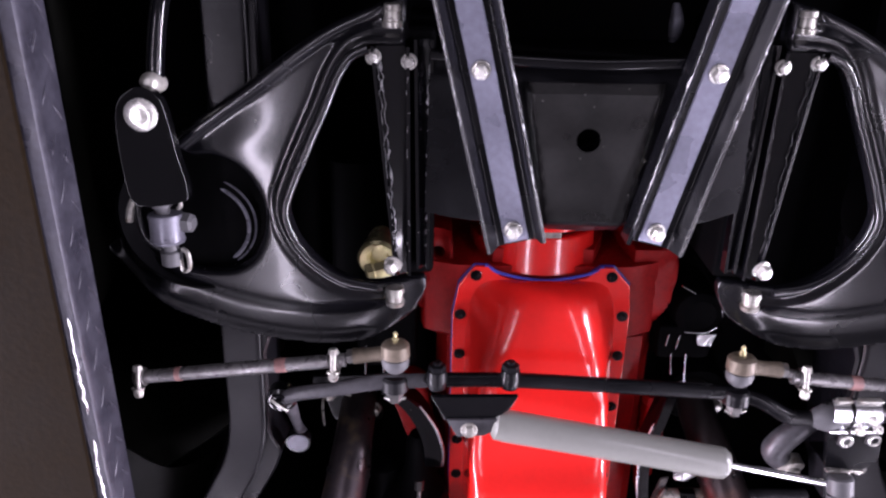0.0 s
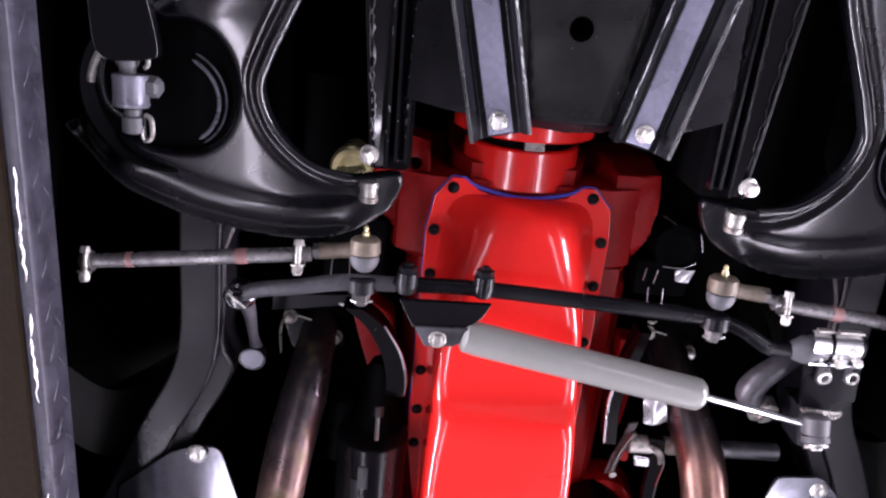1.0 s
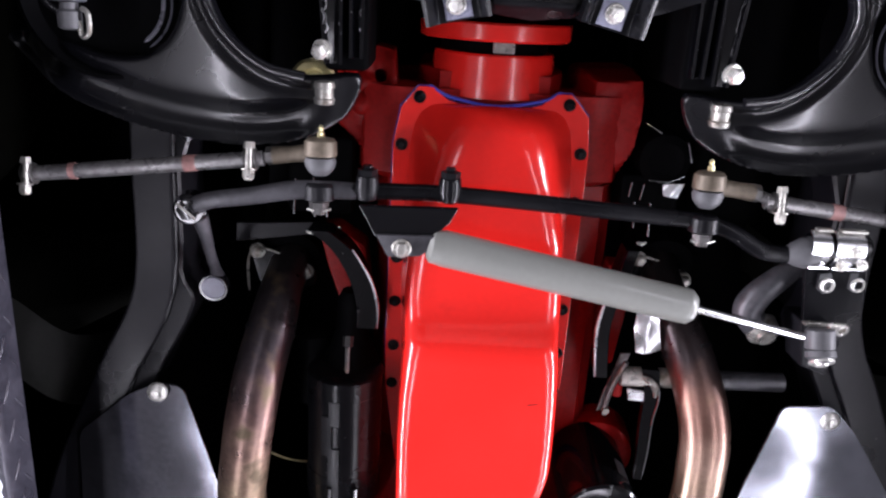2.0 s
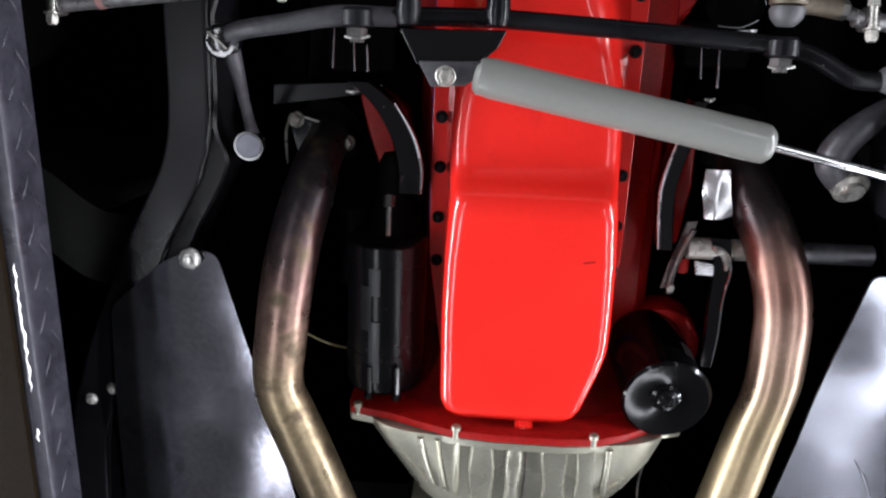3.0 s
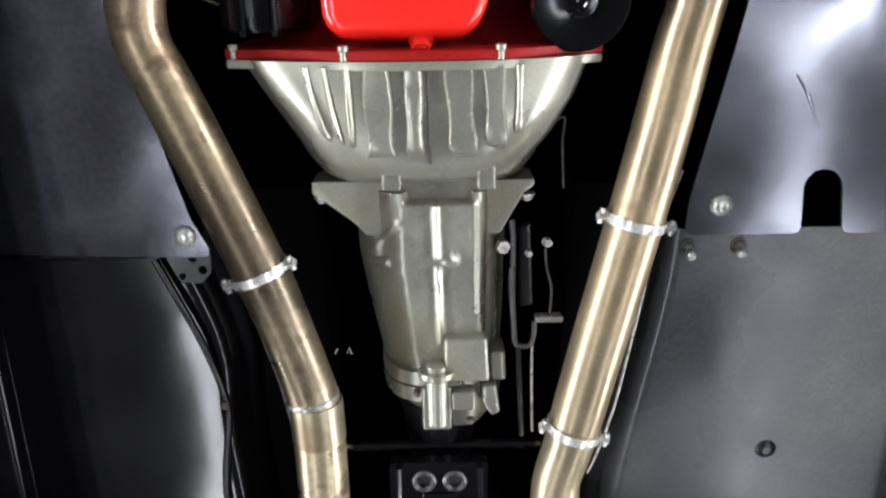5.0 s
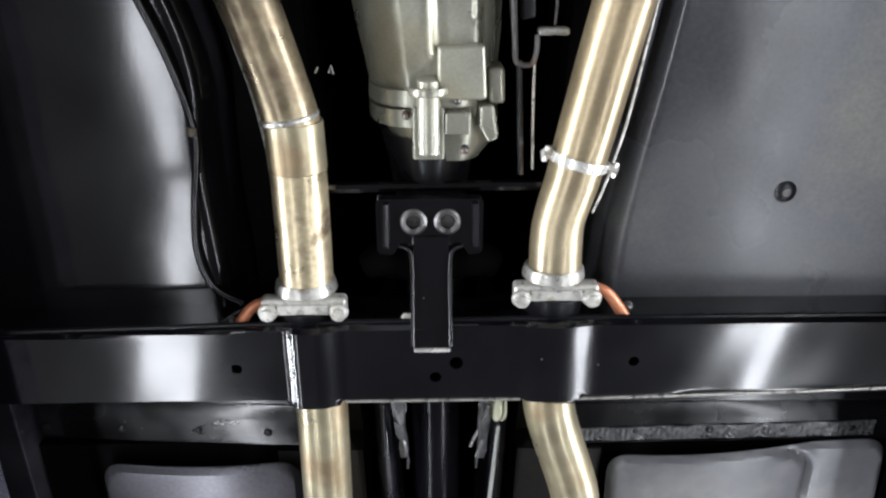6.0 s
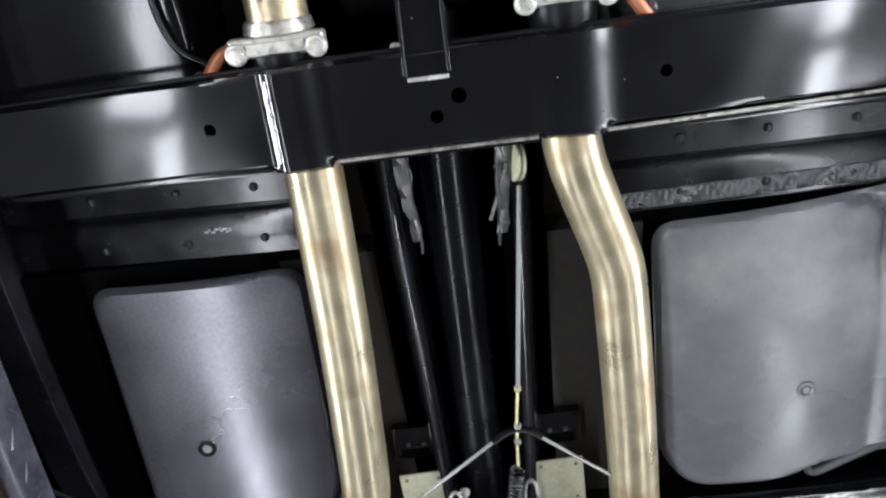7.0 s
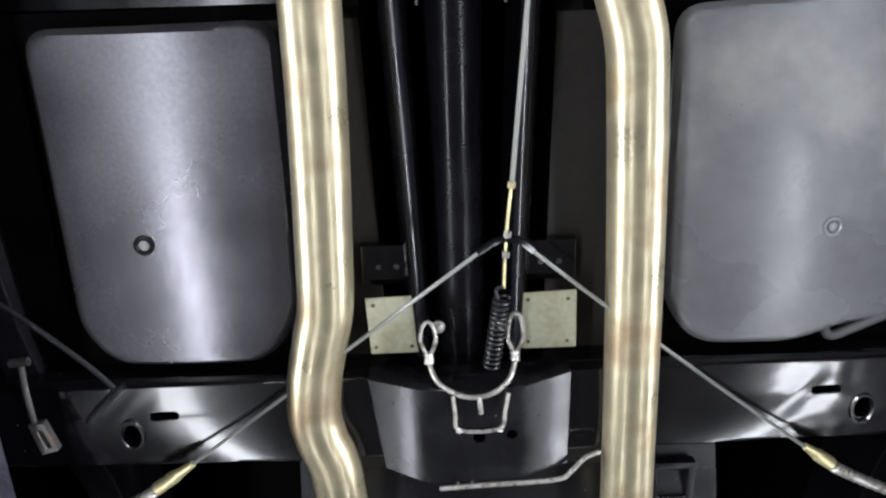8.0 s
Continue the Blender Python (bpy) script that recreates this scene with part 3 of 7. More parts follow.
def v_brace(s):
    """An open channel that runs forward from the crossmember."""
    br = thing("v_brace", (CX + s * 0.09, 0.45, 1.63), "black channel-section brace with zinc bolts", "brace", "front braces")
    x0, y0, x1, y1 = 0.0680, 0.565, 0.172, 0.13
    way = Vector((x1 - x0, y1 - y0, 0)).normalized()
    side = Vector((-way.y, way.x, 0))
    side *= 1 if side.x > 0 else -1
    secs = []
    for k in range(7):
        p = Vector((x0, y0, 0)).lerp(Vector((x1, y1, 0)), k / 6)
        prof = [(-0.029, 1.640), (-0.029, 1.616), (-0.0265, 1.6145), (-0.0235, 1.617), (-0.020, 1.6295), (-0.017, 1.631), (0.017, 1.631), (0.0195, 1.6295), (0.0265, 1.616), (0.0285, 1.6145), (0.031, 1.616), (0.031, 1.640)]
        secs.append([(CX + s * (p + side * a).x, (p + side * a).y, z) for a, z in prof])
    part("channel", loft(secs), DULLBLACK, br)
    # Strip laid on the channel, coloured as the web's reflection.
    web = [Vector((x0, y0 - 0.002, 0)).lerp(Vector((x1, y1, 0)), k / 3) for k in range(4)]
    part("web", loft([[(CX + s * (p + side * a).x, (p + side * a).y, z) for a, z in ((-0.0125, 1.6308), (-0.0115, 1.6297), (0.0115, 1.6297), (0.0125, 1.6308))] for p in web]), BRACE, br, "web strip with a grey-blue reflection in its colour")
    rnd = random.Random(21)
    for a, run in ((-0.0275, (0.04, 0.92)), (0.0295, (0.3, 0.6))):
        worn = []
        for k in range(46):
            p = Vector((x0, y0, 0)).lerp(Vector((x1, y1, 0)), run[0] + (run[1] - run[0]) * k / 45) + side * (a + rnd.uniform(-1, 1) * 0.0006)
            worn.append((CX + s * p.x, p.y, 1.6147))
        part("worn_edge", tube(worn, [0.0002 + max(rnd.random() - 0.78, 0) * 0.004 for _ in worn], 5, 1), CHIPPED, br, "chipped bright flange edge")
    hexbolt("bolt", (CX + s * 0.0725, 0.5505, 1.6295), br, 0.0076, 0.011, way=(s * 0.1, 0.15, -1))
    hexbolt("bolt", (CX + s * 0.1105, 0.391, 1.6295), br, 0.0076, 0.011, way=(s * 0.1, 0.15, -1))


v_brace(-1)
v_brace(1)


# ---- lower control arms ----
def control_arm(s):
    arm = thing("lower_control_arm", (CX + s * 0.3, 0.52, 1.65), "glossy black stamped steel lower control arm", "control arm", "lower control arms")
    rim = [(-0.168, 0.326), (-0.205, 0.337), (-0.258, 0.362), (-0.322, 0.408), (-0.365, 0.438), (-0.408, 0.470), (-0.395, 0.488), (-0.37, 0.487), (-0.345, 0.497), (-0.327, 0.522), (-0.321, 0.555), (-0.333, 0.593), (-0.36, 0.614), (-0.40, 0.617), (-0.43, 0.61), (-0.48, 0.598), (-0.51, 0.606), (-0.50, 0.62), (-0.445, 0.654), (-0.40, 0.672), (-0.357, 0.684), (-0.30, 0.692), (-0.247, 0.693), (-0.2, 0.684), (-0.170, 0.668), (-0.155, 0.645), (-0.155, 0.622), (-0.2, 0.6255), (-0.235, 0.619), (-0.262, 0.602), (-0.284, 0.576), (-0.294, 0.543), (-0.284, 0.51), (-0.266, 0.470), (-0.248, 0.432), (-0.236, 0.404), (-0.222, 0.384), (-0.205, 0.376), (-0.172, 0.374)]
    loop = [(p.x, p.y) for p in smooth_path([(x, y, 0) for x, y in rim], 3)]
    def fair(some):
        return np.array([(p.x, p.y) for p in smooth_path([(x, y, 0) for x, y in some], 5)])

    opening, front_edge, rear_edge = fair(rim[26:]), fair(rim[1:6]), fair(rim[16:26])

    def near(px, py, line):
        best = np.full(px.shape, 1e9)
        for (ax, ay), (bx, by) in zip(line, line[1:]):
            ex, ey = bx - ax, by - ay
            t = np.clip(((px - ax) * ex + (py - ay) * ey) / (ex * ex + ey * ey), 0, 1)
            best = np.minimum(best, np.hypot(px - ax - t * ex, py - ay - t * ey))
        return best

    def height(x, y, d):
        di, df, dr = near(x, y, opening), near(x, y, front_edge), near(x, y, rear_edge)
        z = 1.651 + 0.0 * x
        fade = 1 - ease((x + 0.225) / 0.05) * ease((y - 0.55) / 0.03)
        z -= 0.003 * ease((0.009 - di) / 0.009)
        z += 0.0045 * bump(di, 0.0095, 0.0185, 0.004) * fade
        z -= 0.008 * bump(df, -0.01, 0.0125, 0.004)
        z -= 0.011 * ease((0.009 - dr) / 0.009) * fade
        z += 0.012 * np.exp(-(((dr - 0.024) / 0.014) ** 2)) * fade
        z -= 0.004 * np.exp(-(((x + 0.36) / 0.1) ** 2 + ((y - 0.47) / 0.08) ** 2))
        z -= (0.12 * (y - 0.462) + 0.03 * (x + 0.355)) * np.exp(-(((x + 0.355) / 0.034) ** 2 + ((y - 0.462) / 0.026) ** 2))
        z += 0.014 * ease((-0.26 - x) / 0.2) + 0.045 * ease((-0.40 - x) / 0.11) ** 2
        z += 0.008 * ease((d + 0.004) / 0.004) * ease((dr - 0.01) / 0.02) + 0.016 * ease((x + 0.225) / 0.07) * ease((y - 0.57) / 0.03)
        return z

    bm = stamped(loop, [], height, 0.0022, 0.012)
    for _ in range(3):
        bmesh.ops.smooth_vert(bm, verts=bm.verts, factor=0.5, use_axis_x=True, use_axis_y=True, use_axis_z=True)
    for v in bm.verts:
        v.co.x = v.co.x if s < 0 else mirrored(v.co.x)
    part("pressing", bm, ARM, arm)
    part("opening_roll", tube([((x if s < 0 else mirrored(x)) + s * 0.0035, y, 1.6455 + 0.004 * (x > -0.2)) for x, y in rim[27:38]], 0.0052, 12, 5), ARM, arm, "rolled opening lip")
    c = -0.397 if s < 0 else mirrored(-0.397)
    part("spring_seat", lathe((c, 0.558, 1.69), (0, 0, -1), [(0.007, 0.004), (0.007, 0.03), (0.008, 0.072), (0.026, 0.079), (0.024, 0.083), (-0.06, 0.084), (-0.062, 0.004)], 40), DEEP, arm)
    # Partial rings in pale grey carry the arc of highlight in their colour.
    for r, z, thick in ((0.045, 1.668, 0.0021), (0.051, 1.674, 0.0012)):
        ring = [(c - s * 0.011 - s * r * math.cos(a), 0.566 + r * math.sin(a), z) for a in np.linspace(-1.15, 1.0, 25)]
        part("seat_ring", tube(ring, [0.0003] + [thick] * 23 + [0.0003], 8, 1), SLEEVE, arm, "rolled seat ring, pale as its highlight")
    for y in (0.347, 0.641):
        x = -0.186 if s < 0 else mirrored(-0.186)
        part("bushing", lathe((x, y - 0.016, 1.655), (0, 1, 0), [(0.004, 0.006), (0.005, 0.0095), (0.010, 0.0105), (0.011, 0.009), (0.020, 0.009), (0.021, 0.0105), (0.026, 0.0095), (0.027, 0.006)], 24), CLAMPZINC, arm, "bare steel bushing sleeve")


control_arm(-1)
control_arm(1)


def sway_link(s):
    link = thing("sway_bar_link", (CX + s * 0.425, 0.48, 1.61), "black sway bar end with zinc bolt and grey bushing", "sway bar link", "sway bar links")

    def m(x):
        return x if s < 0 else mirrored(x)

    loop = [(m(x), y) for x, y in ((-0.434, 0.417), (-0.419, 0.409), (-0.404, 0.417), (-0.397, 0.434), (-0.391, 0.47), (-0.383, 0.512), (-0.392, 0.521), (-0.430, 0.521), (-0.439, 0.49), (-0.441, 0.436))]
    lever = plate([(p.x, p.y) for p in smooth_path([(x, y, 0) for x, y in loop + loop[:1]], 3)[:-1]], 1.612, 1.626, (), 0.0015)
    for v in lever.verts:
        v.co.z -= 0.24 * (abs(v.co.x - CX) - 0.425) + 0.1 * (v.co.y - 0.46)
    part("bar_end", lever, OILCAN, link)
    part("bolt", merge(lathe((m(-0.417), 0.434, 1.612), (0, 0, -1), [(-0.001, 0.0155), (0.002, 0.0155), (0.003, 0.014), (0.0045, 0.0125), (0.0052, 0.0095), (0.0048, 0.0065), (0.0036, 0.0055), (0.0034, 0.001)], 28)), ZINC, link, "bright round-headed bolt")
    part("ball", lathe((m(-0.414), 0.410, 1.64), (0, -0.2, -1), [(-0.02, 0.009), (-0.006, 0.0105), (0.004, 0.0098), (0.009, 0.006), (0.010, 0.003)], 20), CASTZINC, link, "bright rounded joint")
    part("bar", tube([(m(-0.413), 0.405, 1.65), (m(-0.41), 0.385, 1.65), (m(-0.405), 0.34, 1.665), (m(-0.395), 0.28, 1.7), (m(-0.38), 0.1, 1.74)], 0.009, 12, 4), BLACK, link)
    joint = part("bushing", lathe((m(-0.413), 0.537, 1.628), (0, 1, -0.1), [(0, 0.012), (0.001, 0.0165), (0.004, 0.0175), (0.008, 0.0165), (0.026, 0.0165), (0.028, 0.0175), (0.031, 0.016), (0.032, 0.01)], 28), SLEEVE, link, "grey steel bushing sleeve")
    part("upper_stud", lathe((m(-0.415), 0.512, 1.626), (0, 1, 0), [(0, 0.006), (0.002, 0.0105), (0.016, 0.0105), (0.02, 0.0075), (0.026, 0.0075)], 20), RUBBER, link, "grey stud end")
    part("lower_stud", lathe((m(-0.411), 0.569, 1.624), (0, 1, 0), [(0, 0.008), (0.006, 0.008), (0.008, 0.0105), (0.022, 0.0105), (0.024, 0.006)], 20), RUBBER, link, "grey stud end")
    part("cotter", tube([(m(-0.399), 0.508, 1.622), (m(-0.395), 0.512, 1.62), (m(-0.394), 0.526, 1.62), (m(-0.398), 0.53, 1.622)], 0.0022, 8), CLAMPZINC, link, "bright cotter pin")
    part("cotter", tube([(m(-0.399), 0.574, 1.622), (m(-0.393), 0.578, 1.62), (m(-0.393), 0.594, 1.62), (m(-0.4), 0.598, 1.622), (m(-0.402), 0.585, 1.622)], 0.0024, 8), CLAMPZINC, link, "bright cotter pin")
    part("cup", tube([(m(-0.437), 0.52, 1.634), (m(-0.441), 0.54, 1.632), (m(-0.436), 0.566, 1.632), (m(-0.42), 0.58, 1.634)], 0.005, 10), DULLBLACK, link, "curved black cup edge")
    part("cotter", tube([(m(-0.44), 0.518, 1.63), (m(-0.448), 0.534, 1.63), (m(-0.452), 0.548, 1.632)], 0.004, 8), CLAMPZINC, link)
    part("side_nut", lathe((m(-0.396), 0.548, 1.63), (-s, 0, -0.2), [(0, 0.011), (0.008, 0.010), (0.011, 0.006)], 6), RUBBER, link)


sway_link(-1)
sway_link(1)

# ---- horn seen past the arm ----
horn = thing("brass_fitting", (-0.21, 0.6, 1.72), "yellow brass cup behind the control arm", "fitting")
part("cup", lathe((-0.212, 0.64, 1.775), (0, 0.1, -1), [(-0.04, 0.014), (0.0, 0.022), (0.02, 0.025), (0.024, 0.022), (0.022, 0.015), (0.01, 0.01)], 24), BRASS, horn)
part("hose_nut", lathe((-0.195, 0.642, 1.73), (-1, 0.2, -0.3), [(0, 0.010), (0.02, 0.011), (0.022, 0.013), (0.03, 0.013)], 6), BRASS, horn)


# ---- steering linkage ----
def tie_rod(s, inner, clamp_in, outer):
    rod = thing("tie_rod", (clamp_in[0], clamp_in[1], 1.605), "worn steel tie rod with clamps and a brown rod end", "tie rod", "tie rods")
    z = 1.622
    a, b, c = Vector((*inner, z)), Vector((*clamp_in, z - 0.002)), Vector((*outer, z + 0.004))
    way = (c - b).normalized()
    part("sleeve", tube([b - way * 0.012, b.lerp(c, 0.5), c], [0.0074, 0.0078, 0.0072], 14, 3), RODSTEEL, rod)
    mark = b.lerp(c, 0.27)
    part("paint_mark", tube([mark - way * 0.006, mark + way * 0.006], 0.0081, 14, 1), PINK, rod, "pink paint mark")
    mark = b.lerp(c, 0.8)
    part("paint_mark", tube([mark - way * 0.003, mark + way * 0.003], 0.0080, 14, 1), PINK, rod, "faded pink paint mark")
    part("threaded_shank", tube([b, a + way * 0.045], [0.0055, 0.0055], 10, 1), RODSTEEL, rod)
    part("forged_arm", tube([a + way * 0.01, a + way * 0.026, a + way * 0.046], [0.009, 0.0078, 0.0088], 12, 3), RUST, rod, "brown forged arm")
    part("collar", tube([a + way * 0.045, a + way * 0.052], 0.0088, 6, 1), STEEL, rod)
    for p in (b, c):
        cl = part("clamp", lathe(p - way * 0.006, way, [(0, 0.009), (0.001, 0.0105), (0.011, 0.0105), (0.012, 0.009)], 20), STEEL, rod)
        side = Vector((0, 1, -0.25)).normalized()
        drop = Vector((0, 0, -0.009))
        bolt = merge(lathe(p - side * 0.016 + drop, side, [(0, 0.0034), (0.03, 0.0034)], 10), lathe(p - side * 0.018 + drop, side, [(0, 0.0048), (0.005, 0.0056), (0.006, 0.0056)], 6), lathe(p + side * 0.009 + drop, side, [(0, 0.0056), (0.006, 0.0056), (0.009, 0.0036)], 6), lathe(p + side * 0.007 + drop, side, [(0, 0.0072), (0.0015, 0.0072)], 14))
        part("clamp_bolt", bolt, CLAMPZINC, cl, "zinc clamp bolt")
    part("ball_socket", lathe(a + Vector((0, -0.015, -0.002)), (0, 1, -0.12), [(0, 0.008), (0.001, 0.012), (0.004, 0.0150), (0.016, 0.0158), (0.018, 0.0148)], 28), RUST, rod, "brown phosphated ball socket")
    part("dust_boot", lathe(a + Vector((0, 0.004, -0.004)), (0, 1, -0.05), [(0, 0.0135), (0.004, 0.0150), (0.010, 0.0135), (0.014, 0.0105), (0.017, 0.007)], 28), RUBBER, rod, "grey rubber dust boot")
    part("grease_nipple", lathe(a + Vector((0, -0.015, -0.002)), (0, -1, 0.1), [(0, 0.0035), (0.004, 0.0035), (0.005, 0.002), (0.009, 0.0026), (0.011, 0.001)], 8), BRASS, rod, "brass grease nipple")


tie_rod(-1, (-0.184, 0.692), (-0.25, 0.702), (-0.464, 0.73))
tie_rod(1, (0.189, 0.703), (0.259, 0.716), (0.48, 0.74))

relay = thing("relay_rod", (0.0, 0.73, 1.61), "black steel steering relay rod with forged bosses", "steering rod")
part("rod", tube([(-0.15, 0.729, 1.625), (-0.139, 0.728, 1.625), (-0.057, 0.727, 1.625), (0.07, 0.733, 1.625), (0.175, 0.739, 1.625), (0.198, 0.742, 1.625), (0.222, 0.749, 1.622), (0.25, 0.764, 1.618), (0.27, 0.767, 1.618), (0.284, 0.766, 1.617)], 0.0085, 14, 4), DULLBLACK, relay)
part("forged_end", tube([(-0.306, 0.752, 1.622), (-0.29, 0.745, 1.621), (-0.25, 0.738, 1.62), (-0.205, 0.730, 1.622), (-0.15, 0.729, 1.625)], [0.009, 0.0085, 0.0088, 0.0095, 0.0085], 12, 4, flat=0.75), FORGED, relay, "bare grey forged end")
for x, y in ((-0.139, 0.722), (-0.0595, 0.72)):
    boss = part("boss", lathe((x, y - 0.012, 1.62), (0, 1, 0), [(0, 0.008), (0.002, 0.0105), (0.014, 0.0115), (0.024, 0.0095), (0.026, 0.007)], 20), DULLBLACK, relay)
    part("nut", lathe((x, y - 0.011, 1.619), (0, -1, 0), [(0, 0.0095), (0.006, 0.0095), (0.007, 0.005), (0.010, 0.0045)], 6), DULLBLACK, boss)
for x, y in ((-0.185, 0.73), (0.191, 0.741)):
    eye = part("stud_eye", lathe((x, y - 0.008, 1.622), (0, 1, -0.1), [(0, 0.012), (0.003, 0.0145), (0.016, 0.0145), (0.018, 0.01)], 20), DULLBLACK, relay)
    part("castle_nut", lathe((x, y + 0.01, 1.619), (0, 1, -0.1), [(0, 0.0095), (0.007, 0.0095), (0.0075, 0.007), (0.012, 0.0065)], 6), STEEL, eye)
    part("cotter_pin", tube([(x - 0.011, y + 0.017, 1.617), (x, y + 0.019, 1.615), (x + 0.012, y + 0.016, 1.616)], 0.0012, 6), ZINC, eye)
part("ball_end", lathe((0.288, 0.762, 1.618), (1, -0.05, 0), [(0, 0.009), (0.004, 0.0135), (0.03, 0.0145), (0.034, 0.0145)], 20), DULLBLACK, relay)

idler = thing("idler_arm", (-0.308, 0.8, 1.62), "black forged idler arm with a grey stud cap", "idler arm")
part("arm", tube([(-0.305, 0.764, 1.630), (-0.3035, 0.785, 1.642), (-0.306, 0.815, 1.666), (-0.308, 0.84, 1.688), (-0.3085, 0.858, 1.70)], [0.009, 0.0068, 0.0056, 0.0058, 0.009], 12, 4), FORGED, idler, "slim grey forged arm")
part("stud_cap", lathe((-0.3105, 0.864, 1.700), (0, 0.1, -1), [(0, 0.0155), (0.010, 0.016), (0.012, 0.0152)], 28), BLACK, idler, "black cap rim")
part("cap_disc", lathe((-0.3105, 0.864, 1.689), (0, 0.1, -1), [(0, 0.0132), (0.0022, 0.0134), (0.003, 0.0125), (0.0032, 0.002)], 28), SLEEVE, idler, "grey round stud cap")
part("eye", lathe((-0.312, 0.755, 1.638), (0, 0.15, -1), [(0, 0.016), (0.014, 0.0165), (0.017, 0.013)], 24), BLACK, idler)
nut = part("castle_nut", lathe((-0.312, 0.755, 1.623), (0, 0.15, -1), [(0, 0.0115), (0.006, 0.0115), (0.0065, 0.008), (0.0115, 0.0075), (0.012, 0.004)], 6), BLACK, idler)
part("cotter_pin", tube([(-0.32, 0.748, 1.612), (-0.312, 0.754, 1.610), (-0.303, 0.763, 1.612)], 0.0014, 6), CLAMPZINC, nut, "thin bright cotter pin")

# ---- steering damper ----
damper = thing("steering_damper", (0.06, 0.8, 1.6), "grey painted steering damper with chrome rod", "steering damper")
a, b = Vector((-0.079, 0.775, 1.612)), Vector((0.193, 0.827, 1.612))
way = (b - a).normalized()
length = (b - a).length
part("cylinder", lathe(a, way, [(0, 0.006), (0.002, 0.013), (0.006, 0.0172), (0.014, 0.0176), (0.016, 0.0182), (length - 0.012, 0.0182), (length - 0.006, 0.0176), (length - 0.001, 0.0135), (length, 0.007)], 32), GREY, damper)
part("chrome_rod", tube([b - way * 0.004, Vector((0.314, 0.853, 1.612))], 0.0045, 12, 1), CHROME, damper, "bright chrome rod")
part("rod_eye", lathe((0.325, 0.842, 1.612), (0.05, 1, -0.32), [(0, 0.012), (0.002, 0.0145), (0.02, 0.0145), (0.022, 0.012)], 24), RUBBER, damper, "grey steel rod eye")
part("bush", lathe((0.3265, 0.864, 1.605), (0.05, 1, -0.5), [(0, 0.0145), (0.006, 0.015), (0.008, 0.012), (0.012, 0.012)], 24), RUBBER, damper)
part("washer", lathe((0.3270, 0.873, 1.600), (0.05, 0.85, -0.7), [(0, 0.0125), (0.0025, 0.0125), (0.003, 0.007), (0.005, 0.006), (0.006, 0.003)], 24), ZINC, damper, "zinc washer and nut")
br = thing("damper_bracket", (-0.1, 0.76, 1.6), "black plate bracket bolted under the relay rod", "bracket")
part("upper_plate", plate([(-0.146, 0.738), (-0.05, 0.736), (-0.058, 0.752), (-0.073, 0.765), (-0.13, 0.768)], 1.606, 1.614, (), 0.002), BLACK, br)
part("tab", plate([(-0.128, 0.765), (-0.072, 0.763), (-0.066, 0.772), (-0.086, 0.785), (-0.116, 0.787)], 1.602, 1.6065, (), 0.0015), FORGED, br, "grey steel tab")
hexbolt("bolt", (-0.103, 0.777, 1.602), br, 0.0075, 0.007, CLAMPZINC)

# ---- steering gear side ----
gear = thing("steering_gear", (0.33, 0.78, 1.62), "black steering arm with bright plated clamp brackets", "steering gear")
part("pitman_arm", tube([(0.318, 0.79, 1.66), (0.298, 0.806, 1.66), (0.277, 0.828, 1.66), (0.272, 0.848, 1.665), (0.285, 0.866, 1.67)], [0.009, 0.013, 0.015, 0.016, 0.015], 14), FORGED, gear, "dull grey curved arm")
part("arm_bolt", lathe((0.291, 0.866, 1.672), (0.15, 0.55, -1), [(0, 0.0175), (0.014, 0.0175), (0.016, 0.0145), (0.0165, 0.0105), (0.021, 0.010), (0.0205, 0.005)], 24), CLAMPZINC, gear)
part("socket_end", tube([(0.278, 0.766, 1.617), (0.291, 0.764, 1.615), (0.302, 0.761, 1.615)], [0.0095, 0.0155, 0.0150], 18, 3), RUBBER, gear, "grey forged socket end")
part("valve_body", tube([(0.300, 0.759, 1.618), (0.352, 0.756, 1.618), (0.356, 0.756, 1.618)], [0.0155, 0.0155, 0.011], 24, 1), BLACK, gear, "dark valve body")
for x0, x1 in ((0.2935, 0.312), (0.317, 0.346)):
    arc = []
    for q in (x0, x1):
        arc.append([(q, 0.757 + r * math.sin(radians(d)), 1.618 - r * math.cos(radians(d))) for r, ds in ((0.0165, range(-75, 61, 15)), (0.0185, range(60, -76, -15))) for d in ds])
    strap = part("clamp_strap", loft(arc), CHROME, gear, "bright plated clamp strap")
    part("strap_lip", box(x0 - 0.001, x1 + 0.001, 0.7725, 0.7755, 1.601, 1.612, 0.0008), CHROME, strap)
    part("upper_lip", box(x0 + 0.004, x1 + 0.001, 0.736, 0.739, 1.606, 1.614, 0.0008), CLAMPZINC, strap)
for x, y, z in ((0.3245, 0.770, 1.600), (0.346, 0.7695, 1.603), (0.335, 0.7555, 1.5995)):
    hexbolt("bolt", (x, y, z), gear, 0.0042, 0.006)
part("bracket_plate", plate([(0.302, 0.780), (0.361, 0.778), (0.366, 0.822), (0.352, 0.838), (0.312, 0.840)], 1.620, 1.628, (), 0.002, ((0, 0, 0.0495), (1, 0, -0.15), (0, 1, 0), (0, 0, 1))), DULLBLACK, gear)
part("plate_edge", box(0.3115, 0.354, 0.8385, 0.8425, 1.617, 1.624, 0.001), CLAMPZINC, gear, "bare lower plate edge")
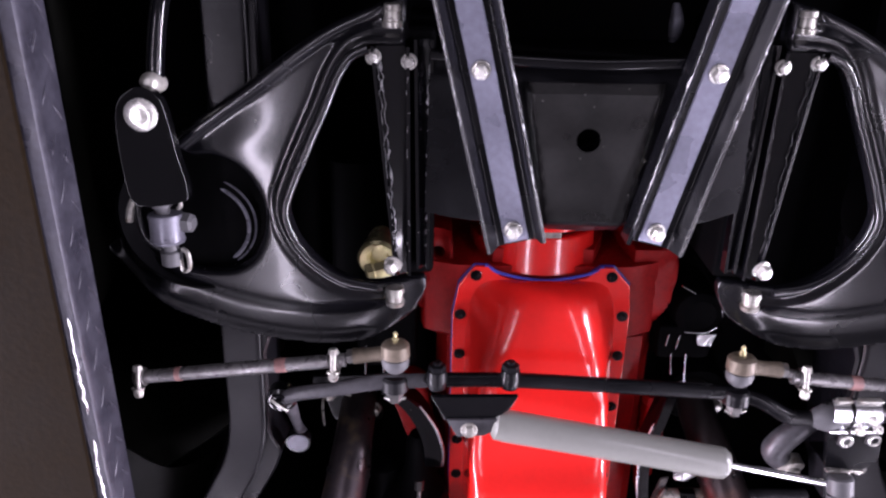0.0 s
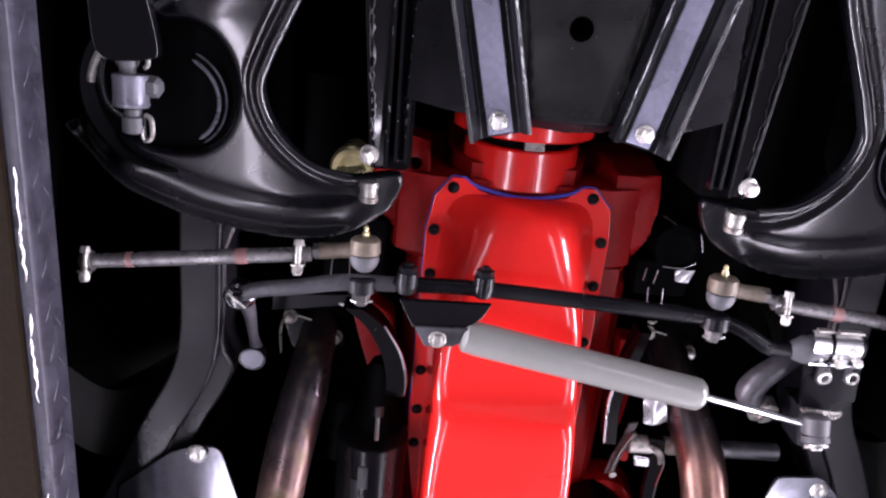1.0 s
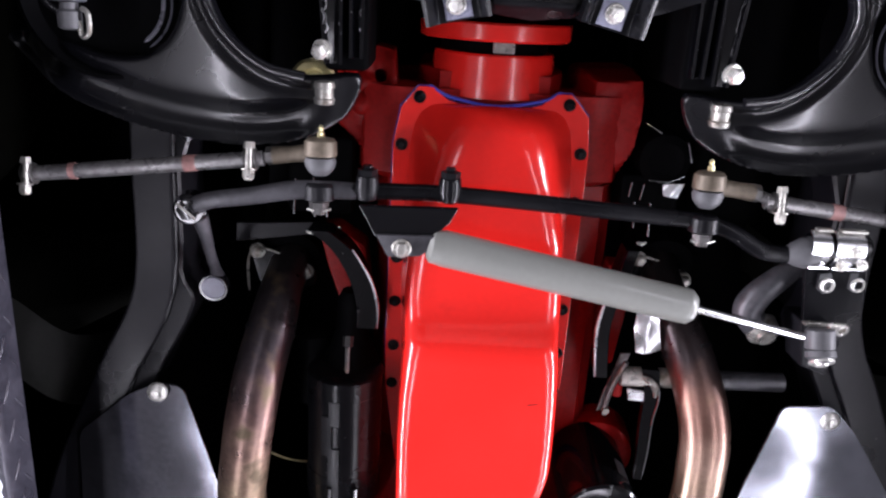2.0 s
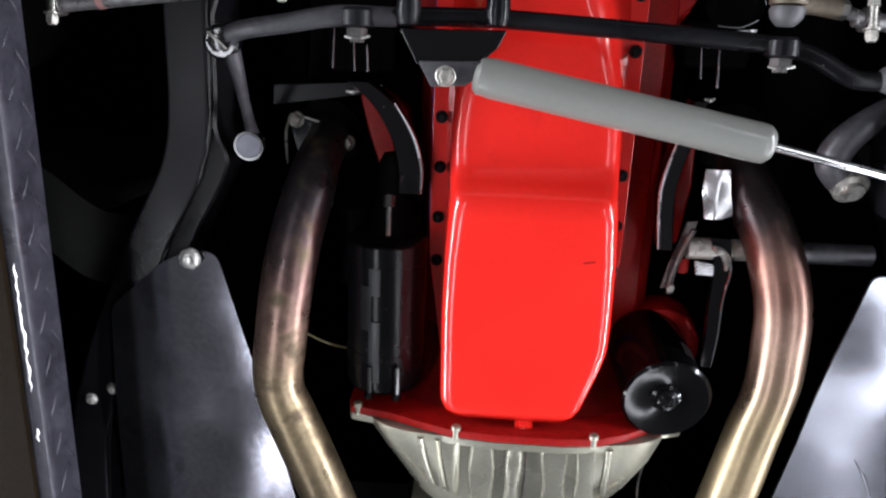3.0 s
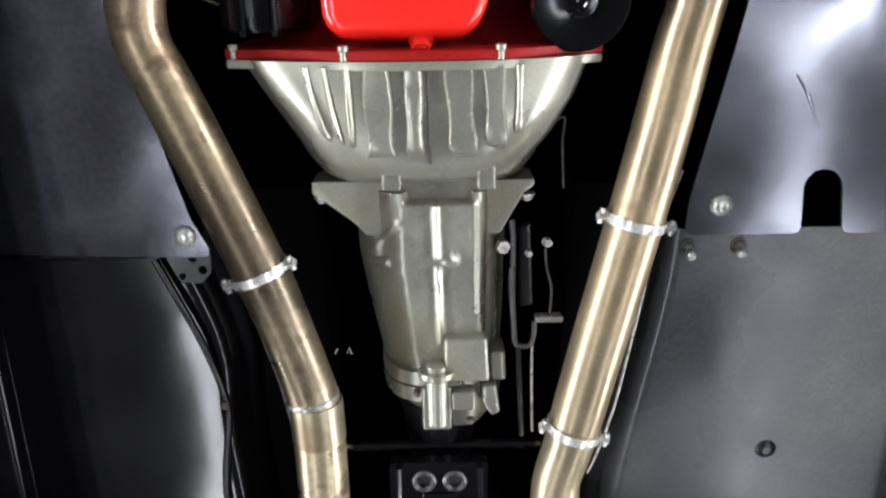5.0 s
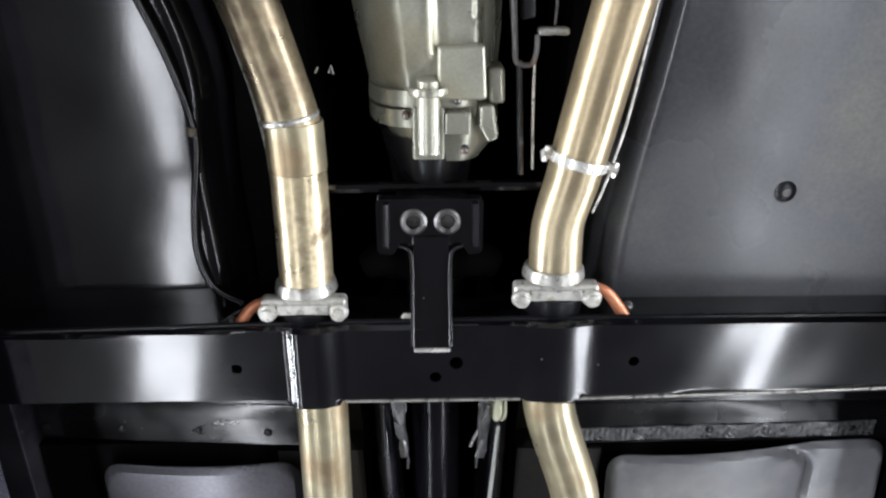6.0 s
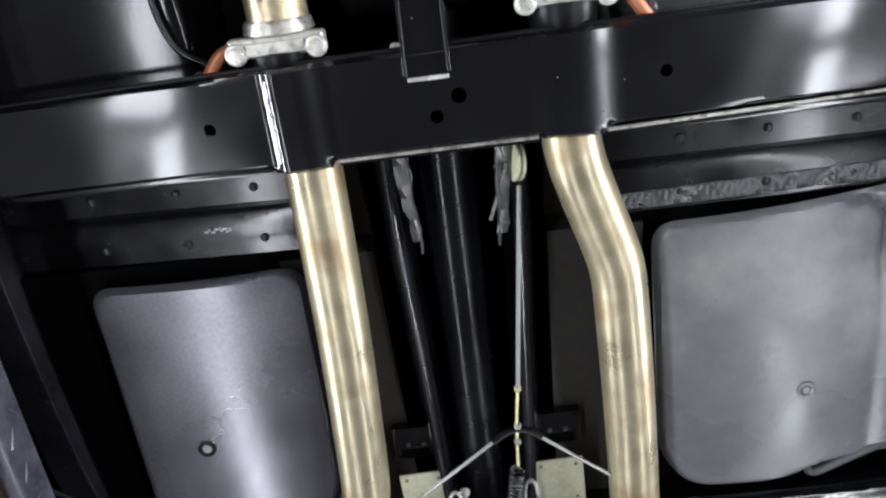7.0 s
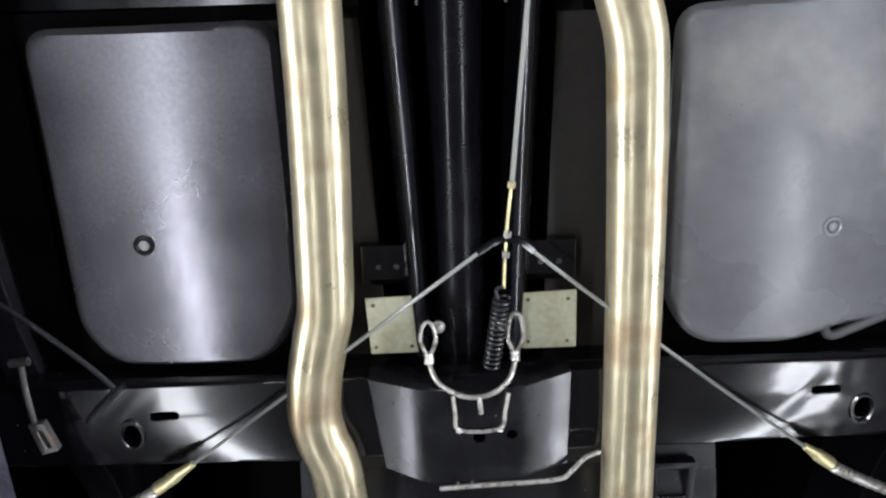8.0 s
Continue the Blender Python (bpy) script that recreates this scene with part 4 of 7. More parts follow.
for x, y in ((0.324, 0.797), (0.355, 0.795)):
    ring = part("ring_nut", lathe((x, y, 1.620), (0, 0, -1), [(0, 0.0075), (0.005, 0.0075), (0.006, 0.0062), (0.0055, 0.0048), (0.001, 0.0042)], 18), ZINC, gear)
    part("ear", plate([(x - 0.010, y - 0.012), (x + 0.002, y - 0.014), (x + 0.009, y + 0.004), (x - 0.002, y + 0.010), (x - 0.010, y + 0.004)], 1.6165, 1.6198, (), 0.001), SATIN, ring)
part("frame_bracket", plate([(0.318, 0.846), (0.352, 0.845), (0.366, 0.87), (0.36, 0.91), (0.33, 0.9)], 1.64, 1.682, (), 0.003), RAIL, gear)
part("eye_nut", lathe((0.362, 0.852, 1.64), (0, 0.2, -1), [(0, 0.0078), (0.005, 0.0078), (0.006, 0.006), (0.0055, 0.0045), (0.001, 0.004)], 18), ZINC, gear)
part("cotter", tube([(0.343, 0.842, 1.63), (0.346, 0.853, 1.628), (0.349, 0.86, 1.63)], 0.0012, 6), ZINC, gear)

# ---- engine ----
EX = -0.0145
eng = thing("engine", (EX, 0.9, 1.74), "bright red painted cast iron V8 engine block", "engine")
block = [(-0.118, 1.736), (-0.155, 1.752), (-0.172, 1.80), (-0.165, 1.98), (0.145, 1.98), (0.15, 1.80), (0.127, 1.752), (0.09, 1.736)]
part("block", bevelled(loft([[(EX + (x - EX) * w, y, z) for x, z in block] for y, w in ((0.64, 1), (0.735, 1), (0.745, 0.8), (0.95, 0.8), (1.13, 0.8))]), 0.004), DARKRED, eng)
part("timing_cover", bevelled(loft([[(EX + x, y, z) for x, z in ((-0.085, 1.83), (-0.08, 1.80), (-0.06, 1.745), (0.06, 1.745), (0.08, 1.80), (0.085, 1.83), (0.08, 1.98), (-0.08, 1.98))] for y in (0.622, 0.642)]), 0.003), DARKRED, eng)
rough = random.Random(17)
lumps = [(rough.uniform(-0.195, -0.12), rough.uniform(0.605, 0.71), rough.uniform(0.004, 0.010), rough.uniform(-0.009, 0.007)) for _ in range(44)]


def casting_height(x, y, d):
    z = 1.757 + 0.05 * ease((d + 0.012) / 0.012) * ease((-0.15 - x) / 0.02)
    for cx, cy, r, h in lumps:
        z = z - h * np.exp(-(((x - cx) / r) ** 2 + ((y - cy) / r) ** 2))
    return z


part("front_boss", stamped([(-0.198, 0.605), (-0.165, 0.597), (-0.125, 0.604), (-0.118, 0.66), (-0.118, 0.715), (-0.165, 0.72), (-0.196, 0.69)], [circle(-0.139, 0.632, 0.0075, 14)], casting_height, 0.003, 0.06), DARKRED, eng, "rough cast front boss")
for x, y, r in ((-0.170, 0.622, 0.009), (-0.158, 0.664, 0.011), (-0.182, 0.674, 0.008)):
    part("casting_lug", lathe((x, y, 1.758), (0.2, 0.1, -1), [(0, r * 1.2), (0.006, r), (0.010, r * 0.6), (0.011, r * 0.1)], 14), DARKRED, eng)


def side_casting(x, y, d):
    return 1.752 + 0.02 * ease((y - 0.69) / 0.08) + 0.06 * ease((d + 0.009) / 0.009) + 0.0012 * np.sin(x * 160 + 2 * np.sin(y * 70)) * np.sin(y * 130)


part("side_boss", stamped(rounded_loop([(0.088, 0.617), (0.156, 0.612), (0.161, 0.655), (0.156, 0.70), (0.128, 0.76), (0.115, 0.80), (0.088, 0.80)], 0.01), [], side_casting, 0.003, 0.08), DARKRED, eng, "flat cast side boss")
pulley = part("balancer", lathe((EX, 0.567, 1.795), (0, 1, 0), [(0, 0.06), (0.001, 0.083), (0.003, 0.085), (0.018, 0.085), (0.020, 0.083), (0.020, 0.06)], 56), RED, eng, "red harmonic balancer ring")
part("hub", lathe((EX, 0.600, 1.795), (0, 1, 0), [(0, 0.05), (0.001, 0.066), (0.003, 0.068), (0.047, 0.070)], 56), RED, pulley)
# Near-black drum stands in for the shade between ring and hub.
part("timing_groove", lathe((EX, 0.586, 1.795), (0, 1, 0), [(0, 0.05), (0.001, 0.060), (0.015, 0.060), (0.016, 0.05)], 48), DEEP, pulley, "near-black drum as the gap's shade behind the balancer")
part("timing_tab", box(EX - 0.006, EX + 0.016, 0.5875, 0.5985, 1.722, 1.736, 0.001), CLAMPZINC, pulley, "small plated timing tab")


def pan_section(y, flat, half, zb, fillet, ztop=1.727):
    """One cross-section of the oil pan, from rail to rail: flat bottom, filleted shoulders, raked sides."""
    side = [(-half, ztop), (-flat, zb)]
    ux, uz = side[1][0] - side[0][0], side[1][1] - side[0][1]
    run = max(math.hypot(ux, uz), 1e-6)
    fillet = min(fillet, 0.8 * run, 0.8 * flat)
    start = (-flat - ux / run * fillet, zb - uz / run * fillet)
    left = [(-half + (start[0] + half) * k / 8, ztop + (start[1] - ztop) * k / 8) for k in range(8)]
    for k in range(13):
        t = k / 12
        left.append(((1 - t) ** 2 * start[0] - 2 * t * (1 - t) * flat + t * t * (fillet - flat), (1 - t) ** 2 * start[1] + (1 - (1 - t) ** 2) * zb))
    left += [((fillet - flat) * (1 - k / 5), zb - 0.0008 * math.sin(math.pi / 2 * k / 5)) for k in range(1, 5)]
    return [(EX + x, y, z) for x, z in left] + [(EX, y, zb - 0.0008)] + [(EX - x, y, z) for x, z in reversed(left)]


stations = []
for y, flat, half, zb, fillet in ((0.653, 0.020, 0.066, 1.7265, 0.01), (0.656, 0.023, 0.073, 1.714, 0.014), (0.663, 0.029, 0.080, 1.701, 0.018), (0.676, 0.037, 0.086, 1.689, 0.02), (0.70, 0.0475, 0.0895, 1.678, 0.021), (0.74, 0.063, 0.0915, 1.669, 0.02), (0.79, 0.0775, 0.0915, 1.663, 0.02), (0.83, 0.082, 0.0915, 1.660, 0.019), (0.855, 0.083, 0.0915, 1.656, 0.019), (0.868, 0.0825, 0.0915, 1.650, 0.02), (0.878, 0.0815, 0.091, 1.640, 0.021), (0.886, 0.080, 0.0905, 1.629, 0.021), (0.895, 0.0795, 0.0895, 1.620, 0.02), (0.91, 0.081, 0.089, 1.616, 0.018), (0.95, 0.0835, 0.0885, 1.615, 0.016), (1.0, 0.0845, 0.088, 1.614, 0.015), (1.02, 0.0845, 0.0875, 1.614, 0.015)):
    stations.append(pan_section(y, flat, half, zb, fillet))
for k in range(1, 13):
    t = k / 12
    y = 1.02 + 0.118 * t
    drop = 1 - math.sqrt(max(1 - max((t - 0.72) / 0.28, 0) ** 2, 0))
    shaped = []
    for x, yy, z in pan_section(y, 0.0845 - 0.01 * drop, 0.0875, 1.614 + 0.05 * drop**1.3, 0.015 + 0.01 * drop):
        u = x - EX
        u *= (1 - 0.30 * ease((t - 0.1) / 0.9) - 0.34 * drop) if u > 0 else (1 - 0.03 * t - 0.34 * drop)
        shaped.append((EX + u, yy, z))
    stations.append(shaped)
pan = part("oil_pan", loft(stations, ring=False), RED, eng, "bright red pressed oil pan", angle=60)
rail = [(EX - 0.1, 0.66), (EX - 0.082, 0.637), (EX - 0.066, 0.637), (EX - 0.05, 0.65), (EX - 0.02, 0.658), (EX + 0.02, 0.658), (EX + 0.05, 0.65), (EX + 0.066, 0.637), (EX + 0.082, 0.637), (EX + 0.103, 0.66), (EX + 0.107, 0.7), (EX + 0.107, 0.98), (EX + 0.09, 1.1), (EX - 0.09, 1.1), (EX - 0.107, 0.98), (EX - 0.107, 0.7)]
part("pan_rail", plate(rail, 1.7255, 1.732, (), 0.0015), RED, pan)
part("gasket", plate([(EX + (x - EX) * 1.009, y - 0.001 if y < 0.75 else y) for x, y in rail], 1.732, 1.7345), BLUE, pan, "blue pan gasket")
for s in (-1, 1):
    for y in (0.648, 0.70, 0.755, 0.83, 0.884, 0.94, 0.99):
        x = EX + s * (0.080 if y < 0.66 else 0.0975)
        hexbolt("pan_bolt", (x, y, 1.7255), pan, 0.0054, 0.005, DULLBLACK, washer=True)
part("arch_seal", tube([(EX - 0.07, 0.636, 1.728), (EX - 0.05, 0.646, 1.727), (EX, 0.654, 1.726), (EX + 0.05, 0.646, 1.727), (EX + 0.07, 0.636, 1.728)], 0.002, 8), BLUE, pan, "blue gasket bead")
hexbolt("drain_plug", (EX + 0.006, 1.132, 1.632), pan, 0.0095, 0.010, RED, way=(0, 0.75, -0.65))
for s, line in ((-1, [(-0.197, 0.795, 1.70), (-0.172, 0.815, 1.70), (-0.152, 0.848, 1.70), (-0.143, 0.88, 1.70), (-0.143, 0.91, 1.705)]), (1, [(0.150, 0.80, 1.705), (0.140, 0.836, 1.70), (0.131, 0.872, 1.70), (0.128, 0.903, 1.70), (0.134, 0.957, 1.705)])):
    w = 0.0125 if s < 0 else 0.008
    strap = loft([[(p.x - w, p.y, p.z), (p.x - w + 0.002, p.y, p.z - 0.004), (p.x + w - 0.002, p.y, p.z - 0.004), (p.x + w, p.y, p.z), (p.x + w - 0.002, p.y, p.z + 0.03), (p.x - w + 0.002, p.y, p.z + 0.03)] for p in smooth_path(line, 6)])
    part("support_strap", strap, BLACK, eng, "curved glossy black support strap")
    part("strap_edge", tube([(p[0] - s * (w + 0.0003), p[1], p[2] - 0.002) for p in line[1:]], [0.0008, 0.002, 0.0022, 0.0008], 6), FOIL, eng, "bright strap edge")
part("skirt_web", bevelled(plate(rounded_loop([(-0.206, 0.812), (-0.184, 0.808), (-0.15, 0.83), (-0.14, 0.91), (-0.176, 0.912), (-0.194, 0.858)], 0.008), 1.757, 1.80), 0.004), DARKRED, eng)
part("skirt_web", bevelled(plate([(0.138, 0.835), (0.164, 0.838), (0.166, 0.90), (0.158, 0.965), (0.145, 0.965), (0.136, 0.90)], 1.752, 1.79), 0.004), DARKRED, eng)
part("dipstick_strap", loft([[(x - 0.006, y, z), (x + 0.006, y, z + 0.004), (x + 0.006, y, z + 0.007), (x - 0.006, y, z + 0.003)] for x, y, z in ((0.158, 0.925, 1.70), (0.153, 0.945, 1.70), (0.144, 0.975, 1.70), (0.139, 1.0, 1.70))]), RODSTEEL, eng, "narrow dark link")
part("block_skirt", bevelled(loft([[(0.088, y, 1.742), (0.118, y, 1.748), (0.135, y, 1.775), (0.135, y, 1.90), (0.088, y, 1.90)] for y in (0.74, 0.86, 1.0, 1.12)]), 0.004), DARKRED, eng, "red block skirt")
part("left_mount", box(-0.24, -0.165, 0.70, 0.79, 1.745, 1.80, 0.008), DEEP, eng)
part("right_mount", merge(lathe((0.182, 0.702, 1.80), (0, 0.05, -1), [(-0.02, 0.030), (0.05, 0.032), (0.058, 0.029), (0.062, 0.02), (0.058, 0.01)], 28), box(0.135, 0.205, 0.722, 0.77, 1.742, 1.80, 0.008)), DEEP, eng, "black rubber engine mount")
# Chrome tube drawn as the glint on the mount's edge.
part("mount_edge", tube([(0.165, 0.727, 1.737), (0.188, 0.7275, 1.736), (0.204, 0.72, 1.736)], 0.001, 6), CHROME, eng, "bright glint on the mount bracket edge")
part("mount_plate", stamped([(0.181, 0.731), (0.205, 0.729), (0.200, 0.746), (0.184, 0.744)], [], lambda x, y, d: 1.735 + 0.0012 * np.sin(x * 300 + y * 200), 0.002, 0.002), FOIL, eng, "small bright mount plate")
# Thin chrome tubes added as glints in the dark mount area.
for x0, y0, x1, y1 in ((0.147, 0.731, 0.145, 0.747), (0.161, 0.732, 0.158, 0.75), (0.154, 0.664, 0.172, 0.674), (0.203, 0.683, 0.21, 0.705)):
    part("bracket_edge", tube([(x0, y0, 1.737), (x1, y1, 1.737)], 0.0009, 6, 1), CHROME, eng, "thin glint on a bracket edge")
for bits in (((-0.226, 0.744), (-0.228, 0.784)), ((-0.206, 0.742), (-0.205, 0.786)), ((-0.192, 0.759), (-0.191, 0.786)), ((0.148, 0.749), (0.151, 0.779)), ((0.166, 0.749), (0.169, 0.788))):
    part("bracket_edge", tube([(px, py, 1.722) for px, py in bits], [0.0008, 0.0014], 6, 1), CHROME, eng, "thin glint on a bracket edge")
part("mount_ledge", bevelled(plate([(-0.298, 0.806), (-0.195, 0.799), (-0.195, 0.812), (-0.245, 0.82), (-0.299, 0.828)], 1.745, 1.752), 0.0015), DULLBLACK, eng, "dark grey mount ledge")
for x0, y0, x1 in ((-0.217, 0.809, -0.203), (-0.190, 0.803, -0.178), (0.162, 0.801, 0.173)):
    part("ledge_chip", tube([(x0, y0, 1.738), ((x0 + x1) / 2, y0 + 0.001, 1.737), (x1, y0 - 0.001, 1.738)], [0.0012, 0.0024, 0.0014], 6), ZINC, eng, "bright chipped corner")
for x, y, dx, dy in ((0.036, 0.949, 0.011, -0.002), (0.047, 1.05, 0.001, 0.006)):
    part("scrape", tube([(x, y, 1.6146), (x + dx, y + dy, 1.6144)], 0.0007, 5, 1, flat=0.3), WEBRED, pan, "dark scrape mark")
flange_pts = [(-0.200, 1.668), (-0.196, 1.652), (-0.18, 1.648), (-0.15, 1.640), (-0.115, 1.625), (-0.085, 1.614), (-0.04, 1.609), (0.03, 1.609), (0.07, 1.614), (0.10, 1.627), (0.13, 1.648), (0.165, 1.66), (0.165, 1.9), (-0.2, 1.9)]
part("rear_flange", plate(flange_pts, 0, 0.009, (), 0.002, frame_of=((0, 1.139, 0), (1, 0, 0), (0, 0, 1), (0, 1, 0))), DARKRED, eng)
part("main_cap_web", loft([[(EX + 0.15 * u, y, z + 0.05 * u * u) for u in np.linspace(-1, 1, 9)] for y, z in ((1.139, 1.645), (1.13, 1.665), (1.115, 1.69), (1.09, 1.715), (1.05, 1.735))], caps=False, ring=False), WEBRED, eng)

starter = thing("starter_motor", (-0.155, 1.0, 1.66), "black starter motor with strapped body", "starter motor")
sx, sz = -0.164, 1.696
part("body", lathe((sx, 0.955, sz), (0, 1, 0), [(0, 0.02), (0.001, 0.04), (0.004, 0.0435), (0.025, 0.0438), (0.026, 0.0428), (0.125, 0.0428), (0.126, 0.0438), (0.165, 0.0438), (0.170, 0.041), (0.172, 0.02)], 40), DULLBLACK, starter)
part("nose", lathe((sx + 0.004, 0.87, sz + 0.022), (0, 1, 0), [(0, 0.012), (0.01, 0.017), (0.05, 0.019), (0.07, 0.026), (0.085, 0.034)], 28), DEEP, starter)
part("solenoid", lathe((sx - 0.045, 0.93, sz + 0.045), (0, 1, 0), [(0, 0.01), (0.005, 0.024), (0.09, 0.024), (0.1, 0.012)], 24), DEEP, starter)
part("terminal", merge(tube([(sx + 0.005, 0.915, 1.663), (sx + 0.005, 0.945, 1.660)], 0.0028, 8, 1), tube([(sx + 0.005, 0.905, 1.668), (sx + 0.005, 0.915, 1.663)], 0.006, 6, 1)), STEEL, starter, "bare terminal stud")
# Cover band in a lighter black than the body, standing for its highlight.
strap = []
for y0, y1, a0, a1 in ((0.98, 1.01, -18, -2), (1.0, 1.05, -30, -14), (1.04, 1.11, -18, -2)):
    secs = []
    for y in (y0, y1):
        secs.append([(sx + 0.0448 * math.sin(radians(a)), y, sz - 0.0448 * math.cos(radians(a))) for a in np.linspace(a0, a1, 6)] + [(sx + 0.0425 * math.sin(radians(a)), y, sz - 0.0425 * math.cos(radians(a))) for a in np.linspace(a1, a0, 6)])
    strap.append(loft(secs))
part("cover_band", merge(*strap), SATIN, starter, "stepped cover band with the highlight in its colour")
for x in (sx - 0.012, sx + 0.018):
    part("long_bolt", merge(tube([(x, 1.09, sz - 0.0445), (x, 1.128, sz - 0.0445)], 0.0035, 8, 1), lathe((x, 1.122, sz - 0.0445), (0, 1, 0), [(0, 0.0055), (0.006, 0.0055)], 6)), BLACK, starter)

wire = thing("ground_wire", (-0.24, 1.09, 1.70), "thin olive wire beside the starter", "wire")
part("strand", tube([(-0.262, 1.075, 1.70), (-0.235, 1.09, 1.705), (-0.21, 1.103, 1.72), (-0.2, 1.11, 1.74)], 0.0014, 6), BRASS, wire)
part("clip", tube([(-0.227, 1.012, 1.73), (-0.224, 1.022, 1.728)], [0.0014, 0.0022], 6, 1), CHROME, wire, "bright wire clip")

filt = thing("oil_filter", (0.137, 1.09, 1.62), "glossy black spin-on oil filter canister", "oil filter")
fa = Vector((0.1354, 1.0897, 1.715))
fw = Vector((0.003, 0.012, -0.09)).normalized()
part("can", lathe(fa, fw, [(-0.035, 0.03), (-0.034, 0.044), (0.07, 0.044), (0.075, 0.0465), (0.079, 0.0465), (0.082, 0.0435), (0.0805, 0.03), (0.077, 0.016), (0.079, 0.0125), (0.0815, 0.0125), (0.082, 0.009), (0.080, 0.006)], 48), OILCAN, filt)
hexbolt("centre_bolt", fa + fw * 0.08, filt, 0.0065, 0.004, OILCAN, way=fw)
part("adapter", lathe((0.150, 1.083, 1.735), (0.1, 0, 1), [(0, 0.036), (0.004, 0.043), (0.02, 0.045), (0.05, 0.044)], 36), DARKRED, filt, "red filter adapter")
part("white_label", loft([[fa + fw * d + (Vector((math.sin(a), -math.cos(a), 0)) * 0.0446) for a in np.linspace(0.5, 0.85, 5)] for d in (0.03, 0.055)], caps=False, ring=False), RUBBER, filt, "worn grey label patch")

# linkage and plates beside the block
lk = thing("clutch_linkage", (0.19, 0.95, 1.68), "plated linkage lever and cross tube beside the engine", "linkage")
part("cross_tube", tube([(0.155, 0.953, 1.70), (0.262, 0.952, 1.70)], 0.0115, 18, 1), CASTZINC, lk, "bright plated cross tube")
part("tube_end", tube([(0.262, 0.952, 1.70), (0.345, 0.951, 1.70)], 0.0112, 18, 1), FORGED, lk, "dull grey tube end")
part("bright_plate", stamped([(0.162, 0.867), (0.186, 0.866), (0.189, 0.885), (0.196, 0.915), (0.182, 0.918), (0.167, 0.919), (0.161, 0.89)], [], lambda x, y, d: 1.690 + 0.0009 * np.sin(x * 190 + 2 * np.sin(y * 90)) + 0.3 * np.abs(x - 0.176) + 0.0006 * np.sin(y * 240), 0.0025, 0.002), FOIL, lk, "crumpled bright foil shield")
part("lower_tab", plate([(0.163, 0.965), (0.188, 0.968), (0.188, 0.981), (0.1655, 0.980)], 1.692, 1.695, (), 0.001), FOIL, lk, "small bright tab")
part("lever_plate", loft([[(x - w, y, 1.690), (x + w, y, 1.688), (x + w, y, 1.700), (x - w, y, 1.700)] for x, y, w in ((0.186, 0.938, 0.010), (0.190, 0.958, 0.009), (0.192, 0.975, 0.008), (0.190, 1.01, 0.0065), (0.191, 1.05, 0.0055), (0.190, 1.085, 0.005))]), BLACK, lk, "glossy black lever arm")
part("lever_edge", tube([(0.1985, 0.962, 1.687), (0.200, 0.975, 1.687), (0.1965, 1.005, 1.687), (0.197, 1.05, 1.688), (0.195, 1.085, 1.69)], 0.0011, 6), CHROME, lk, "thin bright edge")
part("lever_shoulder", tube([(0.178, 0.947, 1.688), (0.186, 0.951, 1.686), (0.194, 0.960, 1.686), (0.195, 0.972, 1.688)], [0.002, 0.0045, 0.0045, 0.002], 8), CLAMPZINC, lk, "worn bright shoulder")
part("return_link", tube([(0.157, 0.93, 1.69), (0.149, 0.955, 1.695), (0.143, 0.985, 1.70), (0.142, 1.005, 1.70)], 0.0034, 8), STEEL, lk)
part("pivot_nut", lathe((0.1425, 0.998, 1.70), (0, 0.1, -1), [(0, 0.005), (0.005, 0.0045)], 6), CLAMPZINC, lk)
part("red_knob", box(0.150, 0.162, 0.966, 0.985, 1.705, 1.72, 0.004), DARKRED, lk, "small red painted end")

# ---- transmission ----
tr = thing("transmission", (EX, 1.3, 1.66), "cast aluminium transmission with ribbed bell housing", "transmission")


def bell_section(y, xl, xr, zb, round_):
    pts = []
    cx, half = (xl + xr) / 2, (xr - xl) / 2
    for k in range(33):
        a = math.pi * k / 32
        c, s = math.cos(a), math.sin(a)
        x = cx - half * math.copysign(abs(c) ** (2 / round_), c)
        z = 1.78 - (1.78 - zb) * abs(s) ** (2 / round_)
        pts.append((x, y, z))
    return pts


